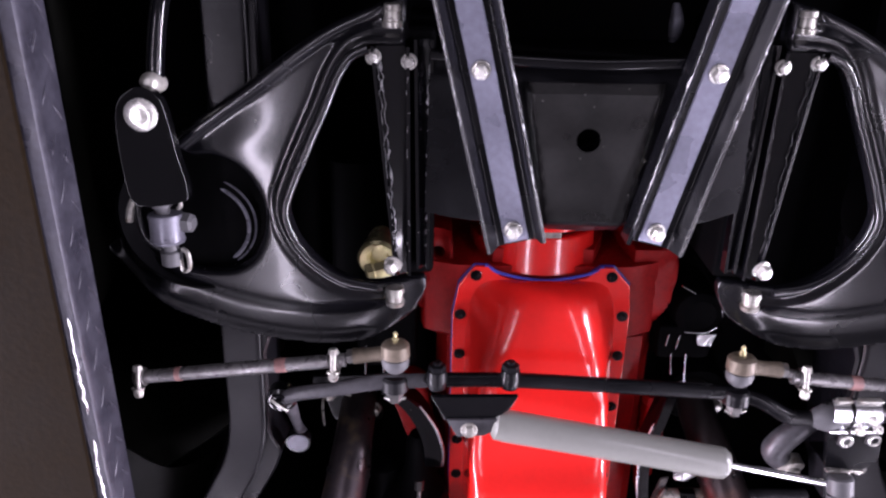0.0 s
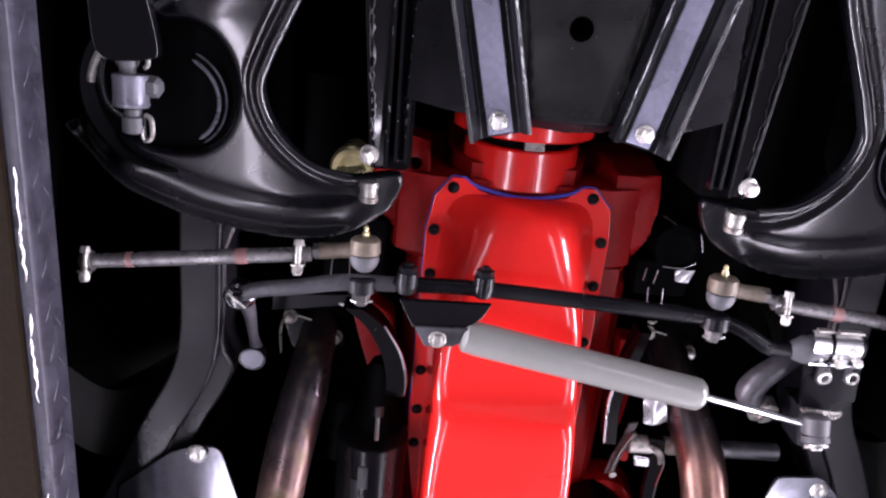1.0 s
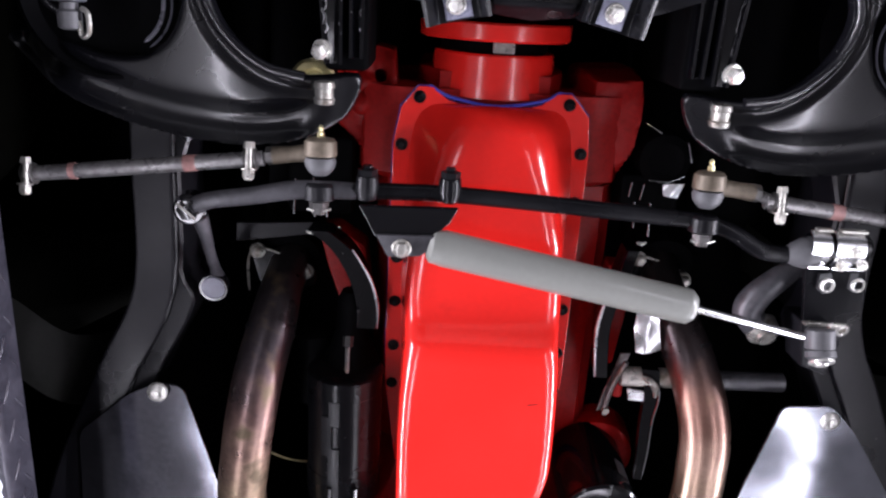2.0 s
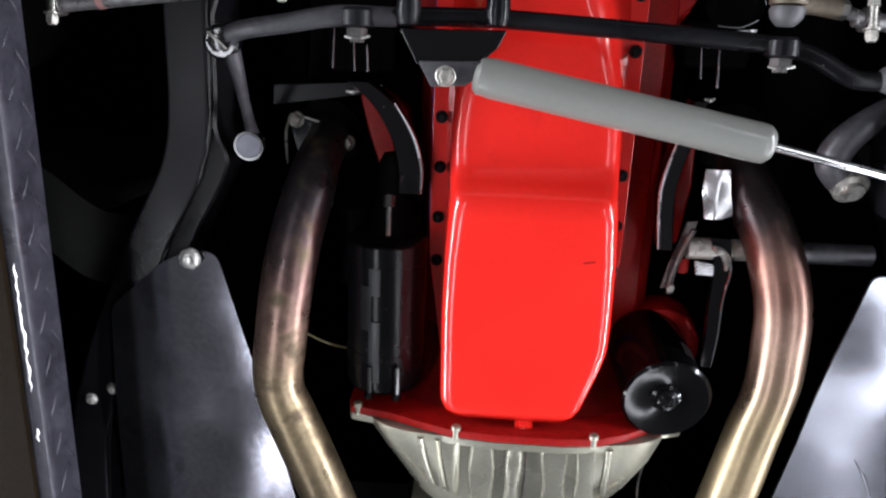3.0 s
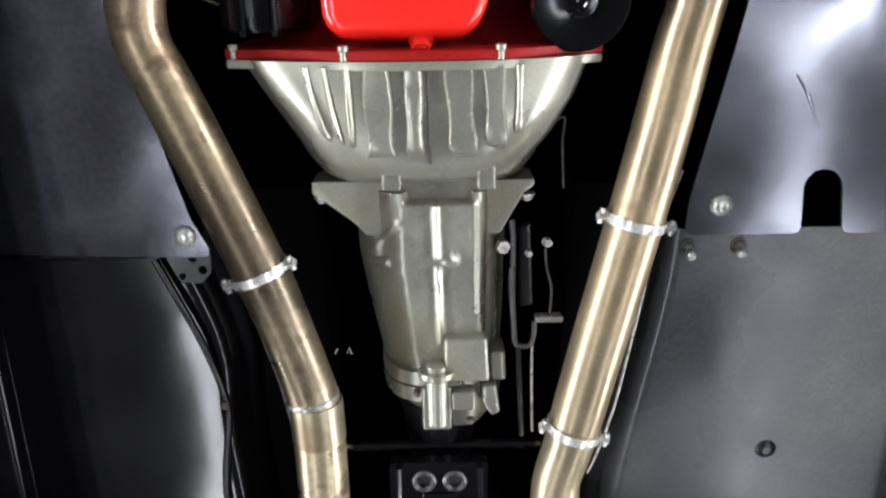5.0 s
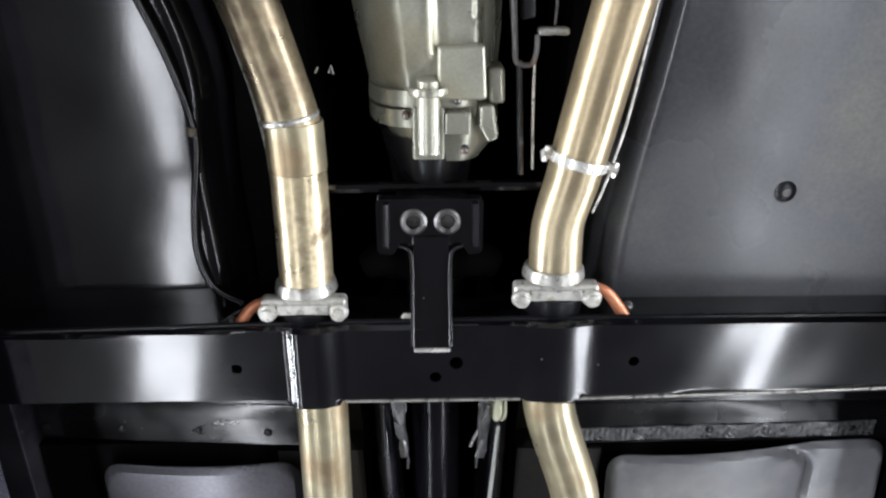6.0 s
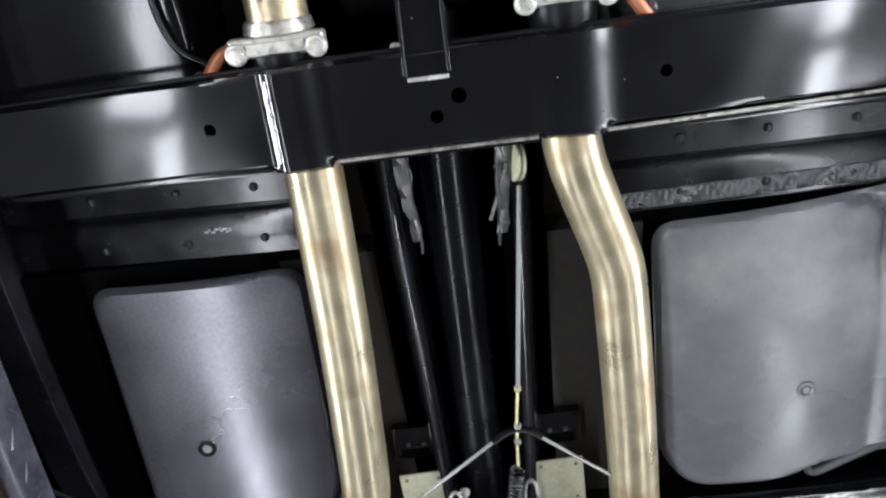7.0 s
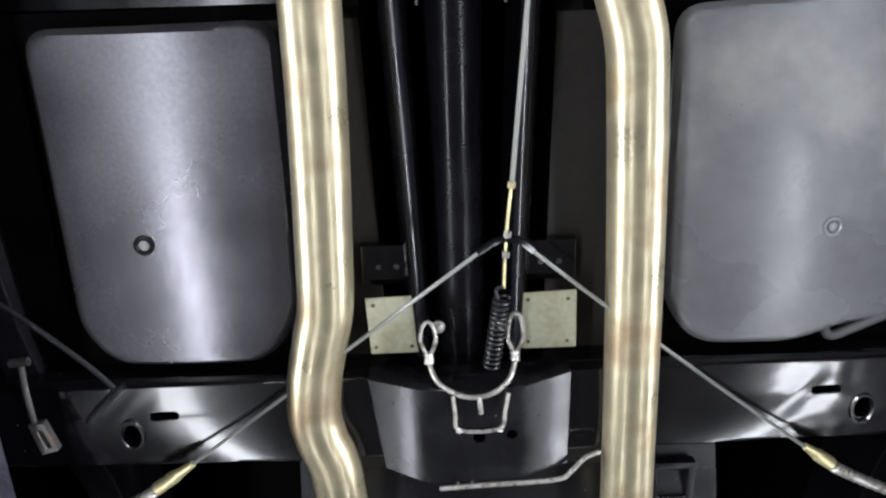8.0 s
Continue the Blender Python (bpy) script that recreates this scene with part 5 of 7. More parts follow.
bell_secs = [bell_section(1.149, -0.190, 0.160, 1.617, 4.6), bell_section(1.158, -0.188, 0.158, 1.617, 4.4), bell_section(1.19, -0.170, 0.148, 1.620, 4.0), bell_section(1.225, -0.150, 0.130, 1.628, 3.6), bell_section(1.25, -0.137, 0.113, 1.638, 3.4), bell_section(1.268, -0.126, 0.103, 1.655, 3.4), bell_section(1.278, -0.121, 0.098, 1.675, 3.4)]
bell = part("bell_housing", loft(bell_secs, ring=False), ALU, tr, "ribbed cast bell housing", angle=50)
for x0, x1, y1, w in ((-0.116, -0.098, 1.235, 0.0035), (-0.0985, -0.086, 1.237, 0.003), (-0.077, -0.077, 1.238, 0.0035), (-0.0505, -0.0495, 1.246, 0.0135), (-0.0165, -0.0165, 1.245, 0.008), (0.025, 0.030, 1.246, 0.0135), (0.058, 0.0625, 1.24, 0.0105), (0.082, 0.083, 1.228, 0.004)):
    lift = 0.005 * abs((x0 - EX) / 0.1) ** 3
    pts = [(x0, 1.154, 1.6165 + lift), (x0 * 0.7 + x1 * 0.3, 1.185, 1.6185 + lift * 1.2), (x0 * 0.3 + x1 * 0.7, 1.215, 1.6245 + lift * 1.6), (x1, y1 - 0.008, 1.632 + lift * 2), (x1, y1, 1.641 + lift * 2.4)]
    secs = []
    for k, p in enumerate(smooth_path(pts, 3)):
        h, v = 0.0042 * bump(p.y, 1.15, y1 - 0.006, 0.006), w * (0.9 + 0.1 * math.sin(k * 0.9 + 30 * x0))
        secs.append([(p.x + a, p.y, p.z + b) for a, b in ((-v - 0.0015, 0.006), (-v - 0.001, 0.001), (-v, -0.6 * h), (-v + 0.0018, -h), (0, -h * 1.12), (v - 0.0018, -h), (v, -0.6 * h), (v + 0.001, 0.001), (v + 0.0015, 0.006))])
    part("rib", loft(secs), ALU, bell)
part("centre_seam", tube([(-0.004, 1.156, 1.6172), (-0.0035, 1.21, 1.6245), (-0.003, 1.25, 1.638)], 0.0015, 6), STEEL, bell, "dark casting seam")
for x0, x1, y0 in ((-0.053, -0.033, 1.25), (0.044, 0.063, 1.256)):
    part("foot", bevelled(plate([(x0, y0), (x1, y0), (x1, 1.281), (x0, 1.281)], 1.652, 1.69), 0.003), ALU, bell)
part("bell_flange", plate([(x, z + 0.001) for x, z in flange_pts], 0, 0.009, (), 0.002, frame_of=((0, 1.1485, 0), (1, 0, 0), (0, 0, 1), (0, 1, 0))), ALU, bell)
for x, z in ((-0.188, 1.652), (-0.079, 1.6155), (0.064, 1.6155)):
    part("flange_bolt", lathe((x, 1.1345, z), (0, 1, 0), [(0, 0.004), (0.001, 0.005), (0.005, 0.005), (0.006, 0.0035), (0.014, 0.0035)], 10), ALU, bell, "plated flange bolt")
part("rear_plate", bevelled(plate([(-0.13, 1.279), (0.106, 1.279), (0.106, 1.287), (0.094, 1.296), (0.080, 1.322), (0.07, 1.34), (-0.075, 1.34), (-0.087, 1.326), (-0.117, 1.302), (-0.13, 1.294)], 1.688, 1.74), 0.003), ALU, tr, "flared case flange")
for x, z in ((-0.123, 1.706), (0.1, 1.706)):
    hexbolt("case_bolt", (x, 1.300, z), tr, 0.007, 0.007, ZINC, way=(0, 1, 0))


def case_section(y, xl, xr, zb, round_=3.2):
    pts = []
    cx, half = (xl + xr) / 2, (xr - xl) / 2
    for k in range(29):
        a = math.pi * k / 28
        c, s = math.cos(a), math.sin(a)
        pts.append((cx - half * math.copysign(abs(c) ** (2 / round_), c), y, 1.80 - (1.80 - zb) * abs(s) ** (2 / round_)))
    return pts


case_left = [(1.290, -0.092), (1.331, -0.089), (1.379, -0.087), (1.429, -0.079), (1.461, -0.073), (1.495, -0.066), (1.525, -0.062)]
case_right = [(1.290, 0.081), (1.33, 0.080), (1.384, 0.078), (1.448, 0.076), (1.474, 0.074), (1.525, 0.075)]


def case_height(x, y, d):
    xl, xr = np.interp(y, *zip(*case_left)), np.interp(y, *zip(*case_right))
    u = 2 * (x - xl) / (xr - xl) - 1
    z = 1.674 + 0.05 * np.abs(u) ** 7 + 0.016 * ease((-0.32 - u) / 0.45) + 0.009 * ease((x - 0.049) / 0.006)
    z = z - 0.0045 * np.exp(-(((x - 0.001 - 0.02 * (y - 1.3)) / 0.0022) ** 2)) * bump(y, 1.30, 1.462, 0.01) * (1 - bump(y, 1.363, 1.371, 0.004))
    z = z - 0.0035 * np.exp(-(((x - 0.0465) / 0.0024) ** 2)) * bump(y, 1.295, 1.43, 0.012)
    z = z - 0.006 * bump(y, 1.3655, 1.3745, 0.003) * ease((-0.049 - x) / 0.006)
    z = z - 0.004 * bump(y, 1.335, 1.366, 0.006) * ease((-0.056 - x) / 0.01)
    z = z - 0.003 * np.exp(-(((x + 0.05 + 0.9 * (y - 1.335)) / 0.003) ** 2)) * bump(y, 1.318, 1.356, 0.006)
    z = z - 0.004 * np.exp(-(((x - 0.021) / 0.003) ** 2 + ((y - 1.362) / 0.006) ** 2))
    z = z - 0.003 * np.exp(-(((x - 0.012) / 0.005) ** 2 + ((y - 1.366) / 0.004) ** 2))
    z = z + 0.02 * ease((1.303 - y) / 0.006) * bump(x, -0.03, 0.04, 0.008)
    return z + 0.0004 * np.sin(x * 210 + 2 * np.sin(y * 110)) * np.sin(y * 190 + x * 60)


case = part("case", stamped([(x, y) for y, x in case_left] + [(x, y) for y, x in reversed(case_right)], [], case_height, 0.0024, 0.08), ALU, tr, "ribbed cast transmission case", angle=50)
part("side_pad", bevelled(plate([(0.008, 1.452), (0.055, 1.451), (0.058, 1.505), (0.008, 1.505)], 1.660, 1.70), 0.004, 3), ALU, tr)
part("side_pad", bevelled(plate([(0.058, 1.476), (0.076, 1.474), (0.078, 1.512), (0.060, 1.512)], 1.674, 1.72), 0.005, 3), ALU, tr)
part("tail_flange", bevelled(loft([case_section(1.497, -0.068, 0.077, 1.667), case_section(1.513, -0.069, 0.077, 1.667)]), 0.003), ALU, tr)
part("tail_flange", bevelled(loft([case_section(1.517, -0.069, 0.076, 1.669), case_section(1.535, -0.068, 0.076, 1.669)]), 0.003), ALU, tr)
boss = part("governor_boss", lathe((-0.001, 1.482, 1.667), (0, 1, 0), [(0, 0.006), (0.004, 0.0115), (0.03, 0.0125), (0.078, 0.0125), (0.08, 0.009)], 20), ALU, tr)
part("boss_rim", lathe((-0.001, 1.492, 1.668), (0, 1, 0), [(0, 0.020), (0.002, 0.0215), (0.006, 0.0215), (0.008, 0.020)], 24), ALU, boss)
part("boss_pad", bevelled(plate([(-0.018, 1.512), (0.015, 1.512), (0.015, 1.567), (-0.018, 1.567)], 1.661, 1.70), 0.003), ALU, boss)
part("side_bracket", bevelled(plate([(0.015, 1.517), (0.042, 1.516), (0.042, 1.54), (0.015, 1.54)], 1.658, 1.69), 0.003), ALU, tr)
part("side_bracket", bevelled(plate([(0.050, 1.511), (0.066, 1.510), (0.071, 1.545), (0.060, 1.55), (0.050, 1.532)], 1.661, 1.70), 0.004), ALU, tr)
for x, y in ((0.028, 1.505), (-0.024, 1.520), (0.036, 1.556)):
    part("case_stud", lathe((x, y, 1.668), (0, 0.3, -1), [(0, 0.0045), (0.006, 0.004), (0.008, 0.002)], 8), STEEL, tr)
part("tail_block", bevelled(loft([case_section(1.536, -0.050, 0.078, 1.676), case_section(1.556, -0.048, 0.077, 1.677), case_section(1.574, -0.02, 0.06, 1.682)]), 0.004), ALU, tr)
part("tail_housing", loft([case_section(1.55, -0.06, 0.062, 1.675, 2.4), case_section(1.59, -0.05, 0.05, 1.68, 2.2), case_section(1.66, -0.04, 0.042, 1.70, 2.1), case_section(1.72, -0.036, 0.038, 1.71, 2.0)], ring=False), SATIN, tr, "dark tail housing")
sh = thing("shift_linkage", (0.1, 1.45, 1.68), "black shift rods and levers beside the transmission", "linkage")
part("case_edge", tube([(0.083, 1.325, 1.69), (0.0845, 1.36, 1.686), (0.0835, 1.40, 1.688), (0.0865, 1.45, 1.685), (0.087, 1.465, 1.685)], [0.0035, 0.003, 0.0042, 0.003, 0.0035], 8), STEEL, sh, "rough cast edge")
part("side_lever", bevelled(plate([(0.091, 1.338), (0.104, 1.332), (0.109, 1.43), (0.094, 1.432)], 1.70, 1.712), 0.003), SATIN, sh)
part("rod_end", box(0.110, 0.142, 1.4375, 1.4455, 1.685, 1.70, 0.003), CLAMPZINC, sh)
part("hook_rod", tube([(0.087, 1.462, 1.69), (0.090, 1.473, 1.688), (0.104, 1.474, 1.688), (0.109, 1.462, 1.688), (0.1095, 1.445, 1.69)], 0.003, 8), STEEL, sh)
part("long_rod", tube([(0.1085, 1.45, 1.69), (0.1075, 1.50, 1.687), (0.110, 1.585, 1.685)], 0.0016, 8), CLAMPZINC, sh)
part("lower_rod", tube([(0.092, 1.47, 1.69), (0.094, 1.52, 1.687), (0.097, 1.59, 1.685)], 0.0035, 8), BLACK, sh)
part("cable", tube([(0.120, 1.358, 1.69), (0.122, 1.38, 1.69), (0.128, 1.406, 1.69), (0.127, 1.435, 1.69)], 0.0014, 6), STEEL, sh)
for x, y, r in ((0.072, 1.354, 0.0085), (0.120, 1.35, 0.0055), (0.1, 1.362, 0.004)):
    part("small_nut", lathe((x, y, 1.69), (0.3, 0, -1), [(0, r), (0.007, r * 0.9)], 6), CLAMPZINC, sh)
part("bent_clip", tube([(-0.117, 1.482, 1.69), (-0.114, 1.476, 1.69)], 0.001, 6, 1), ZINC, sh, "tiny bright clip")
part("bent_clip", tube([(-0.103, 1.482, 1.69), (-0.1005, 1.474, 1.69), (-0.0985, 1.483, 1.69)], 0.001, 6, 1), ZINC, sh, "tiny bright clip")
part("breather_wire", tube([(0.118, 1.225, 1.69), (0.135, 1.215, 1.69), (0.134, 1.24, 1.69), (0.137, 1.29, 1.69)], 0.0012, 6), STEEL, sh)

# ---- exhaust ----
PR = 0.030


def front_pipe(name, pts, radii, label, finish):
    p = thing(name, pts[0], label, "exhaust pipe", "front exhaust pipes")
    part("pipe", tube(pts, radii, 32, 6), finish, p)
    return p


zc = 1.662
lp = front_pipe("front_exhaust_pipe", [(-0.243, 0.858, 1.80), (-0.244, 0.872, 1.765), (-0.246, 0.885, 1.73), (-0.249, 0.91, 1.70), (-0.258, 0.955, 1.674), (-0.267, 1.01, zc), (-0.276, 1.08, zc), (-0.279, 1.108, zc), (-0.276, 1.136, zc), (-0.264, 1.166, zc), (-0.240, 1.226, zc), (-0.208, 1.31, zc), (-0.184, 1.375, zc), (-0.164, 1.436, zc), (-0.148, 1.492, zc), (-0.140, 1.53, zc), (-0.137, 1.59, zc), (-0.137, 1.72, zc)], [0.024, 0.024, 0.0245, 0.027, 0.028, 0.0282, 0.0282, 0.0278, 0.0272, 0.0285, 0.0292, 0.0295, 0.0300, 0.0285, 0.0285, 0.0292, 0.0295, 0.0295], "heat-blued bronze-coloured exhaust down pipe with soot stains", SOOTPIPE)
rp = front_pipe("front_exhaust_pipe", [(0.205, 0.84, 1.80), (0.207, 0.858, 1.765), (0.212, 0.878, 1.73), (0.224, 0.91, 1.70), (0.238, 0.95, 1.674), (0.250, 1.0, zc), (0.2535, 1.05, zc), (0.2535, 1.083, zc), (0.250, 1.110, zc), (0.242, 1.145, zc), (0.231, 1.205, zc), (0.214, 1.29, zc), (0.195, 1.378, zc), (0.178, 1.455, zc), (0.161, 1.535, zc), (0.149, 1.59, zc), (0.1385, 1.63, zc), (0.136, 1.66, zc), (0.137, 1.71, zc)], [0.024, 0.024, 0.0245, 0.027, 0.028, 0.0285, 0.0285, 0.0282, 0.0275, 0.0285, 0.0292, 0.0295, 0.0300, 0.0300, 0.0298, 0.0285, 0.0275, 0.0285, 0.0292], "heat-tinted golden exhaust down pipe", PIPE)
for p, at, way in ((lp, (-0.2505, 0.917, 1.697), (-0.17, 0.83, -0.5)), (rp, (0.226, 0.915, 1.698), (0.3, 0.83, -0.5))):
    part("slip_collar", lathe(at, way, [(-0.003, 0.026), (-0.002, 0.0285), (0.002, 0.0288), (0.004, 0.0272)], 28), SATIN, p, "stepped pipe joint")
for p, x, y in ((lp, -0.247, 0.86), (rp, 0.21, 0.845)):
    fl = part("manifold_flange", plate(rounded_loop([(x - 0.045, y - 0.020), (x + 0.03, y + 0.000), (x + 0.038, y + 0.03), (x - 0.03, y + 0.035)], 0.012), 1.772, 1.785, (), 0.002), DULLBLACK, p)
    rim = [(-0.043, 0.037), (-0.044, 0.005), (-0.039, -0.013), (-0.025, -0.017), (0.001, -0.009), (0.017, 0.002)]
    part("flange_rim", tube([(x + a, y + b, 1.767) for a, b in rim], [0.0012, 0.0018, 0.0014, 0.0015, 0.0016, 0.001], 8), CLAMPZINC, fl, "bright flange rim")
    part("manifold", tube([(x, y, 1.79), (x, y - 0.03, 1.85), (x, y - 0.1, 1.88), (x, y - 0.3, 1.9)], 0.04, 16), DEEP, p)
    for bx, by in ((x - 0.033, y - 0.013), (x + 0.025, y + 0.011)):
        hexbolt("flange_nut", (bx, by, 1.772), fl, 0.0075, 0.012, CLAMPZINC)


def band_clamp(parent, at, way, ears):
    """A bright band round a pipe with two pinched ears."""
    at, way = Vector(at), Vector(way).normalized()
    c = part("band_clamp", lathe(at - way * 0.005, way, [(0, PR + 0.0004), (0, PR + 0.0022), (0.010, PR + 0.0022), (0.010, PR + 0.0004)], 32), ZINC, parent, "bright band clamp")
    side, up = spin_frame(way)
    for e in ears:
        d = (side * e[0] + Vector((0, 0, -1)) * e[1]).normalized()
        p = at + d * (PR + 0.004)
        part("ear", merge(bevelled(tube([p - d * 0.003, p + d * 0.008], 0.0055, 4, 1), 0.001), tube([p + d * 0.004 - way * 0.008, p + d * 0.004 + way * 0.008], 0.003, 8, 1)), ZINC, c)


band_clamp(lp, (-0.186, 1.370, zc), (0.34, 0.94, 0), ((1, 0.2), (-1, 0.2)))
band_clamp(rp, (0.208, 1.318, zc), (-0.2, 0.98, 0), ((1, 0.15), (-1, 0.2)))
band_clamp(rp, (0.1545, 1.567, zc), (-0.24, 0.97, 0), ((1, 0.3), (-1, 0.25)))
part("weld_ring", lathe((-0.1425, 1.518, zc), (0.16, 1, 0), [(0, PR - 0.001), (0.002, PR + 0.0008), (0.005, PR + 0.0008), (0.007, PR - 0.001)], 32), CLAMPZINC, lp)
part("slip_joint", lathe((-0.1385, 1.525, zc), (0.03, 1, 0), [(0, PR), (0.001, PR + 0.0004), (0.05, PR + 0.0004), (0.051, PR - 0.0005)], 32), TAILPIPE, lp, "sleeved slip joint")


def pipe_flange(x, y, s):
    """A cast two-bolt flange with its copper-coloured stay."""
    f = thing("pipe_flange", (x, y, 1.64), "bright cast two-bolt exhaust flange", "flange", "exhaust flanges")
    part("collar", lathe((x, y - 0.022, zc), (0, 1, 0), [(0, PR + 0.0005), (0.003, PR + 0.003), (0.012, PR + 0.0045), (0.014, PR + 0.002)], 32), CLAMPZINC, f)
    part("casting", bevelled(plate([(x - 0.046, y - 0.009), (x + 0.046, y - 0.009), (x + 0.046, y + 0.010), (x - 0.046, y + 0.010)], 1.632, 1.652), 0.004, 3), CASTZINC, f)
    part("inner_bar", bevelled(plate([(x - 0.028, y - 0.004), (x + 0.028, y - 0.004), (x + 0.028, y + 0.008), (x - 0.028, y + 0.008)], 1.629, 1.64), 0.002), CASTZINC, f)
    for u in (-0.038, 0.038):
        part("bolt", lathe((x + u, y + 0.004, 1.633), (0, 0.25, -1), [(0, 0.0105), (0.004, 0.0105), (0.005, 0.008), (0.0095, 0.0078), (0.0105, 0.005)], 18), CASTZINC, f)
    part("socket", lathe((x, y + 0.008, zc), (0, 1, 0), [(0, PR + 0.006), (0.012, PR + 0.004), (0.03, PR + 0.001), (0.09, PR - 0.002)], 32), DULLBLACK, f)
    st = thing("copper_stud", (x + s * 0.06, y + 0.02, 1.64), "copper-coloured stud end beside the exhaust flange", "stud", "copper studs")
    part("shank", tube([(x + s * 0.044, y + 0.0, 1.648), (x + s * 0.06, y + 0.008, 1.645), (x + s * 0.08, y + 0.036, 1.642)], [0.006, 0.0065, 0.0068], 12), COPPER, st)
    part("tip", lathe((x + s * 0.08, y + 0.034, 1.6415), (s * 0.3, 1, -0.2), [(0, 0.0068), (0.005, 0.0082), (0.010, 0.006)], 12), COPPER, st)
    hexbolt("nut", (x + s * 0.082, y + 0.024, 1.648), st, 0.005, 0.006, STEEL)


pipe_flange(-0.138, 1.722, -1)
pipe_flange(0.135, 1.708, 1)

tl = thing("rear_exhaust_pipe", (-0.13, 1.84, 1.63), "dull golden aluminised exhaust pipe with dents", "exhaust pipe", "rear exhaust pipes")
zt = 1.653
part("pipe", tube([(-0.1295, 1.80, zt), (-0.129, 1.84, zt), (-0.1295, 1.95, zt), (-0.131, 2.06, zt), (-0.136, 2.19, zt), (-0.139, 2.25, zt), (-0.142, 2.275, zt), (-0.150, 2.308, zt), (-0.159, 2.350, zt), (-0.163, 2.395, zt), (-0.158, 2.425, zt), (-0.143, 2.49, zt), (-0.14, 2.7, zt), (-0.14, 3.2, zt + 0.04)], PR, 28, 6), TAILPIPE, tl)
trp = thing("rear_exhaust_pipe", (0.135, 1.84, 1.63), "dull golden aluminised exhaust pipe with an offset bend", "exhaust pipe", "rear exhaust pipes")
part("pipe", tube([(0.1345, 1.80, zt), (0.135, 1.845, zt), (0.141, 1.88, zt), (0.153, 1.92, zt), (0.168, 1.965, zt), (0.177, 2.0, zt), (0.181, 2.05, zt), (0.187, 2.2, zt), (0.191, 2.4, zt), (0.194, 2.7, zt), (0.196, 3.2, zt + 0.04)], PR, 28, 6), TAILPIPE, trp)

# ---- splash guards ----
gl = thing("splash_guard", (-0.35, 1.15, 1.67), "smoky black sheet metal splash guard", "splash guard", "splash guards")
left_loop = rounded_loop([(-0.47, 1.05), (-0.405, 0.992), (-0.372, 0.975), (-0.343, 0.977), (-0.306, 1.106), (-0.252, 1.312), (-0.237, 1.342), (-0.238, 1.352), (-0.475, 1.352), (-0.475, 1.2)], 0.01, 3)


def wavy(z, amount):
    def height(x, y, d):
        w = np.sin(x * 24 + 1.3 * np.sin(y * 14)) * np.cos(y * 17 + 1.1) + 0.6 * np.sin(x * 11 - y * 19)
        return z + amount * w
    return height




def bowed(x, y, d):
    u = x + 0.27
    return wavy(1.662, 0.0012)(x, y, d) - 0.05 * u + 0.14 * u * u


part("sheet", stamped(left_loop, [], bowed, 0.006, 0.004), SHEET, gl)
button((-0.370, 0.983, 1.662), gl)
button((-0.261, 1.328, 1.66), gl)
part("tab", plate(rounded_loop([(-0.292, 1.340), (-0.245, 1.336), (-0.238, 1.345), (-0.24, 1.372), (-0.252, 1.385), (-0.275, 1.382)], 0.005), 1.668, 1.674, [circle(-0.2585, 1.3565, 0.0042, 10), circle(-0.249, 1.369, 0.005, 10), circle(-0.2715, 1.376, 0.004, 10)], 0.0), SATIN, gl, "punched grey bracket tab")
gr = thing("splash_guard", (0.36, 1.15, 1.67), "smoky black sheet metal splash guard with a notch", "splash guard", "splash guards")
right_loop = rounded_loop([(0.333, 0.962), (0.388, 0.958), (0.42, 0.99), (0.5, 1.1), (0.55, 1.2), (0.54, 1.335), (0.424, 1.335), (0.416, 1.279), (0.405, 1.267), (0.386, 1.266), (0.376, 1.279), (0.381, 1.335), (0.261, 1.336), (0.262, 1.30), (0.30, 1.11)], 0.008, 3)
part("sheet", stamped(right_loop, [], wavy(1.662, 0.0021), 0.006, 0.004), SHEET_CLEAN, gr)
button((0.389, 0.976, 1.661), gr)
button((0.295, 1.303, 1.661), gr)
part("scrape", merge(*[tube([(0.355 + 0.004 * k, 1.172 + 0.005 * k, 1.660), (0.371 + 0.003 * k, 1.196 + 0.008 * k, 1.6598)], [0.0005, 0.0013], 5, 1, flat=0.4) for k in range(5)]), SHEET, gr, "dull scrape in the sheet")
for x, y in ((-0.507, 1.17), (-0.48, 1.155)):
    cb = thing("body_bolt", (x, y, 1.68), "small zinc body bolt beyond the splash guard", "bolt", "body bolts")
    hexbolt("head", (x, y, 1.684), cb, 0.006, 0.006)

# ---- floor pans ----
fl = thing("floor_pan", (-0.4, 1.54, 1.69), "glossy black moulded passenger floor", "floor pan", "floor pans")


def floor_height(edge):
    def height(x, y, d):
        e = edge(y)
        inward = (x - e) if e.mean() < 0 else (e - x)
        rise = 0.25 * ease(inward / 0.1) * (inward > 0)
        dish = 0.0012 * np.sin(x * 9 + 0.7) * np.sin(y * 5) + 0.0003 * np.sin(x * 37 + 2 * np.sin(y * 9)) * np.sin(y * 21)
        return 1.682 + rise + dish - (0.013 * (x - CX) if e.mean() < 0 else 0)
    return height


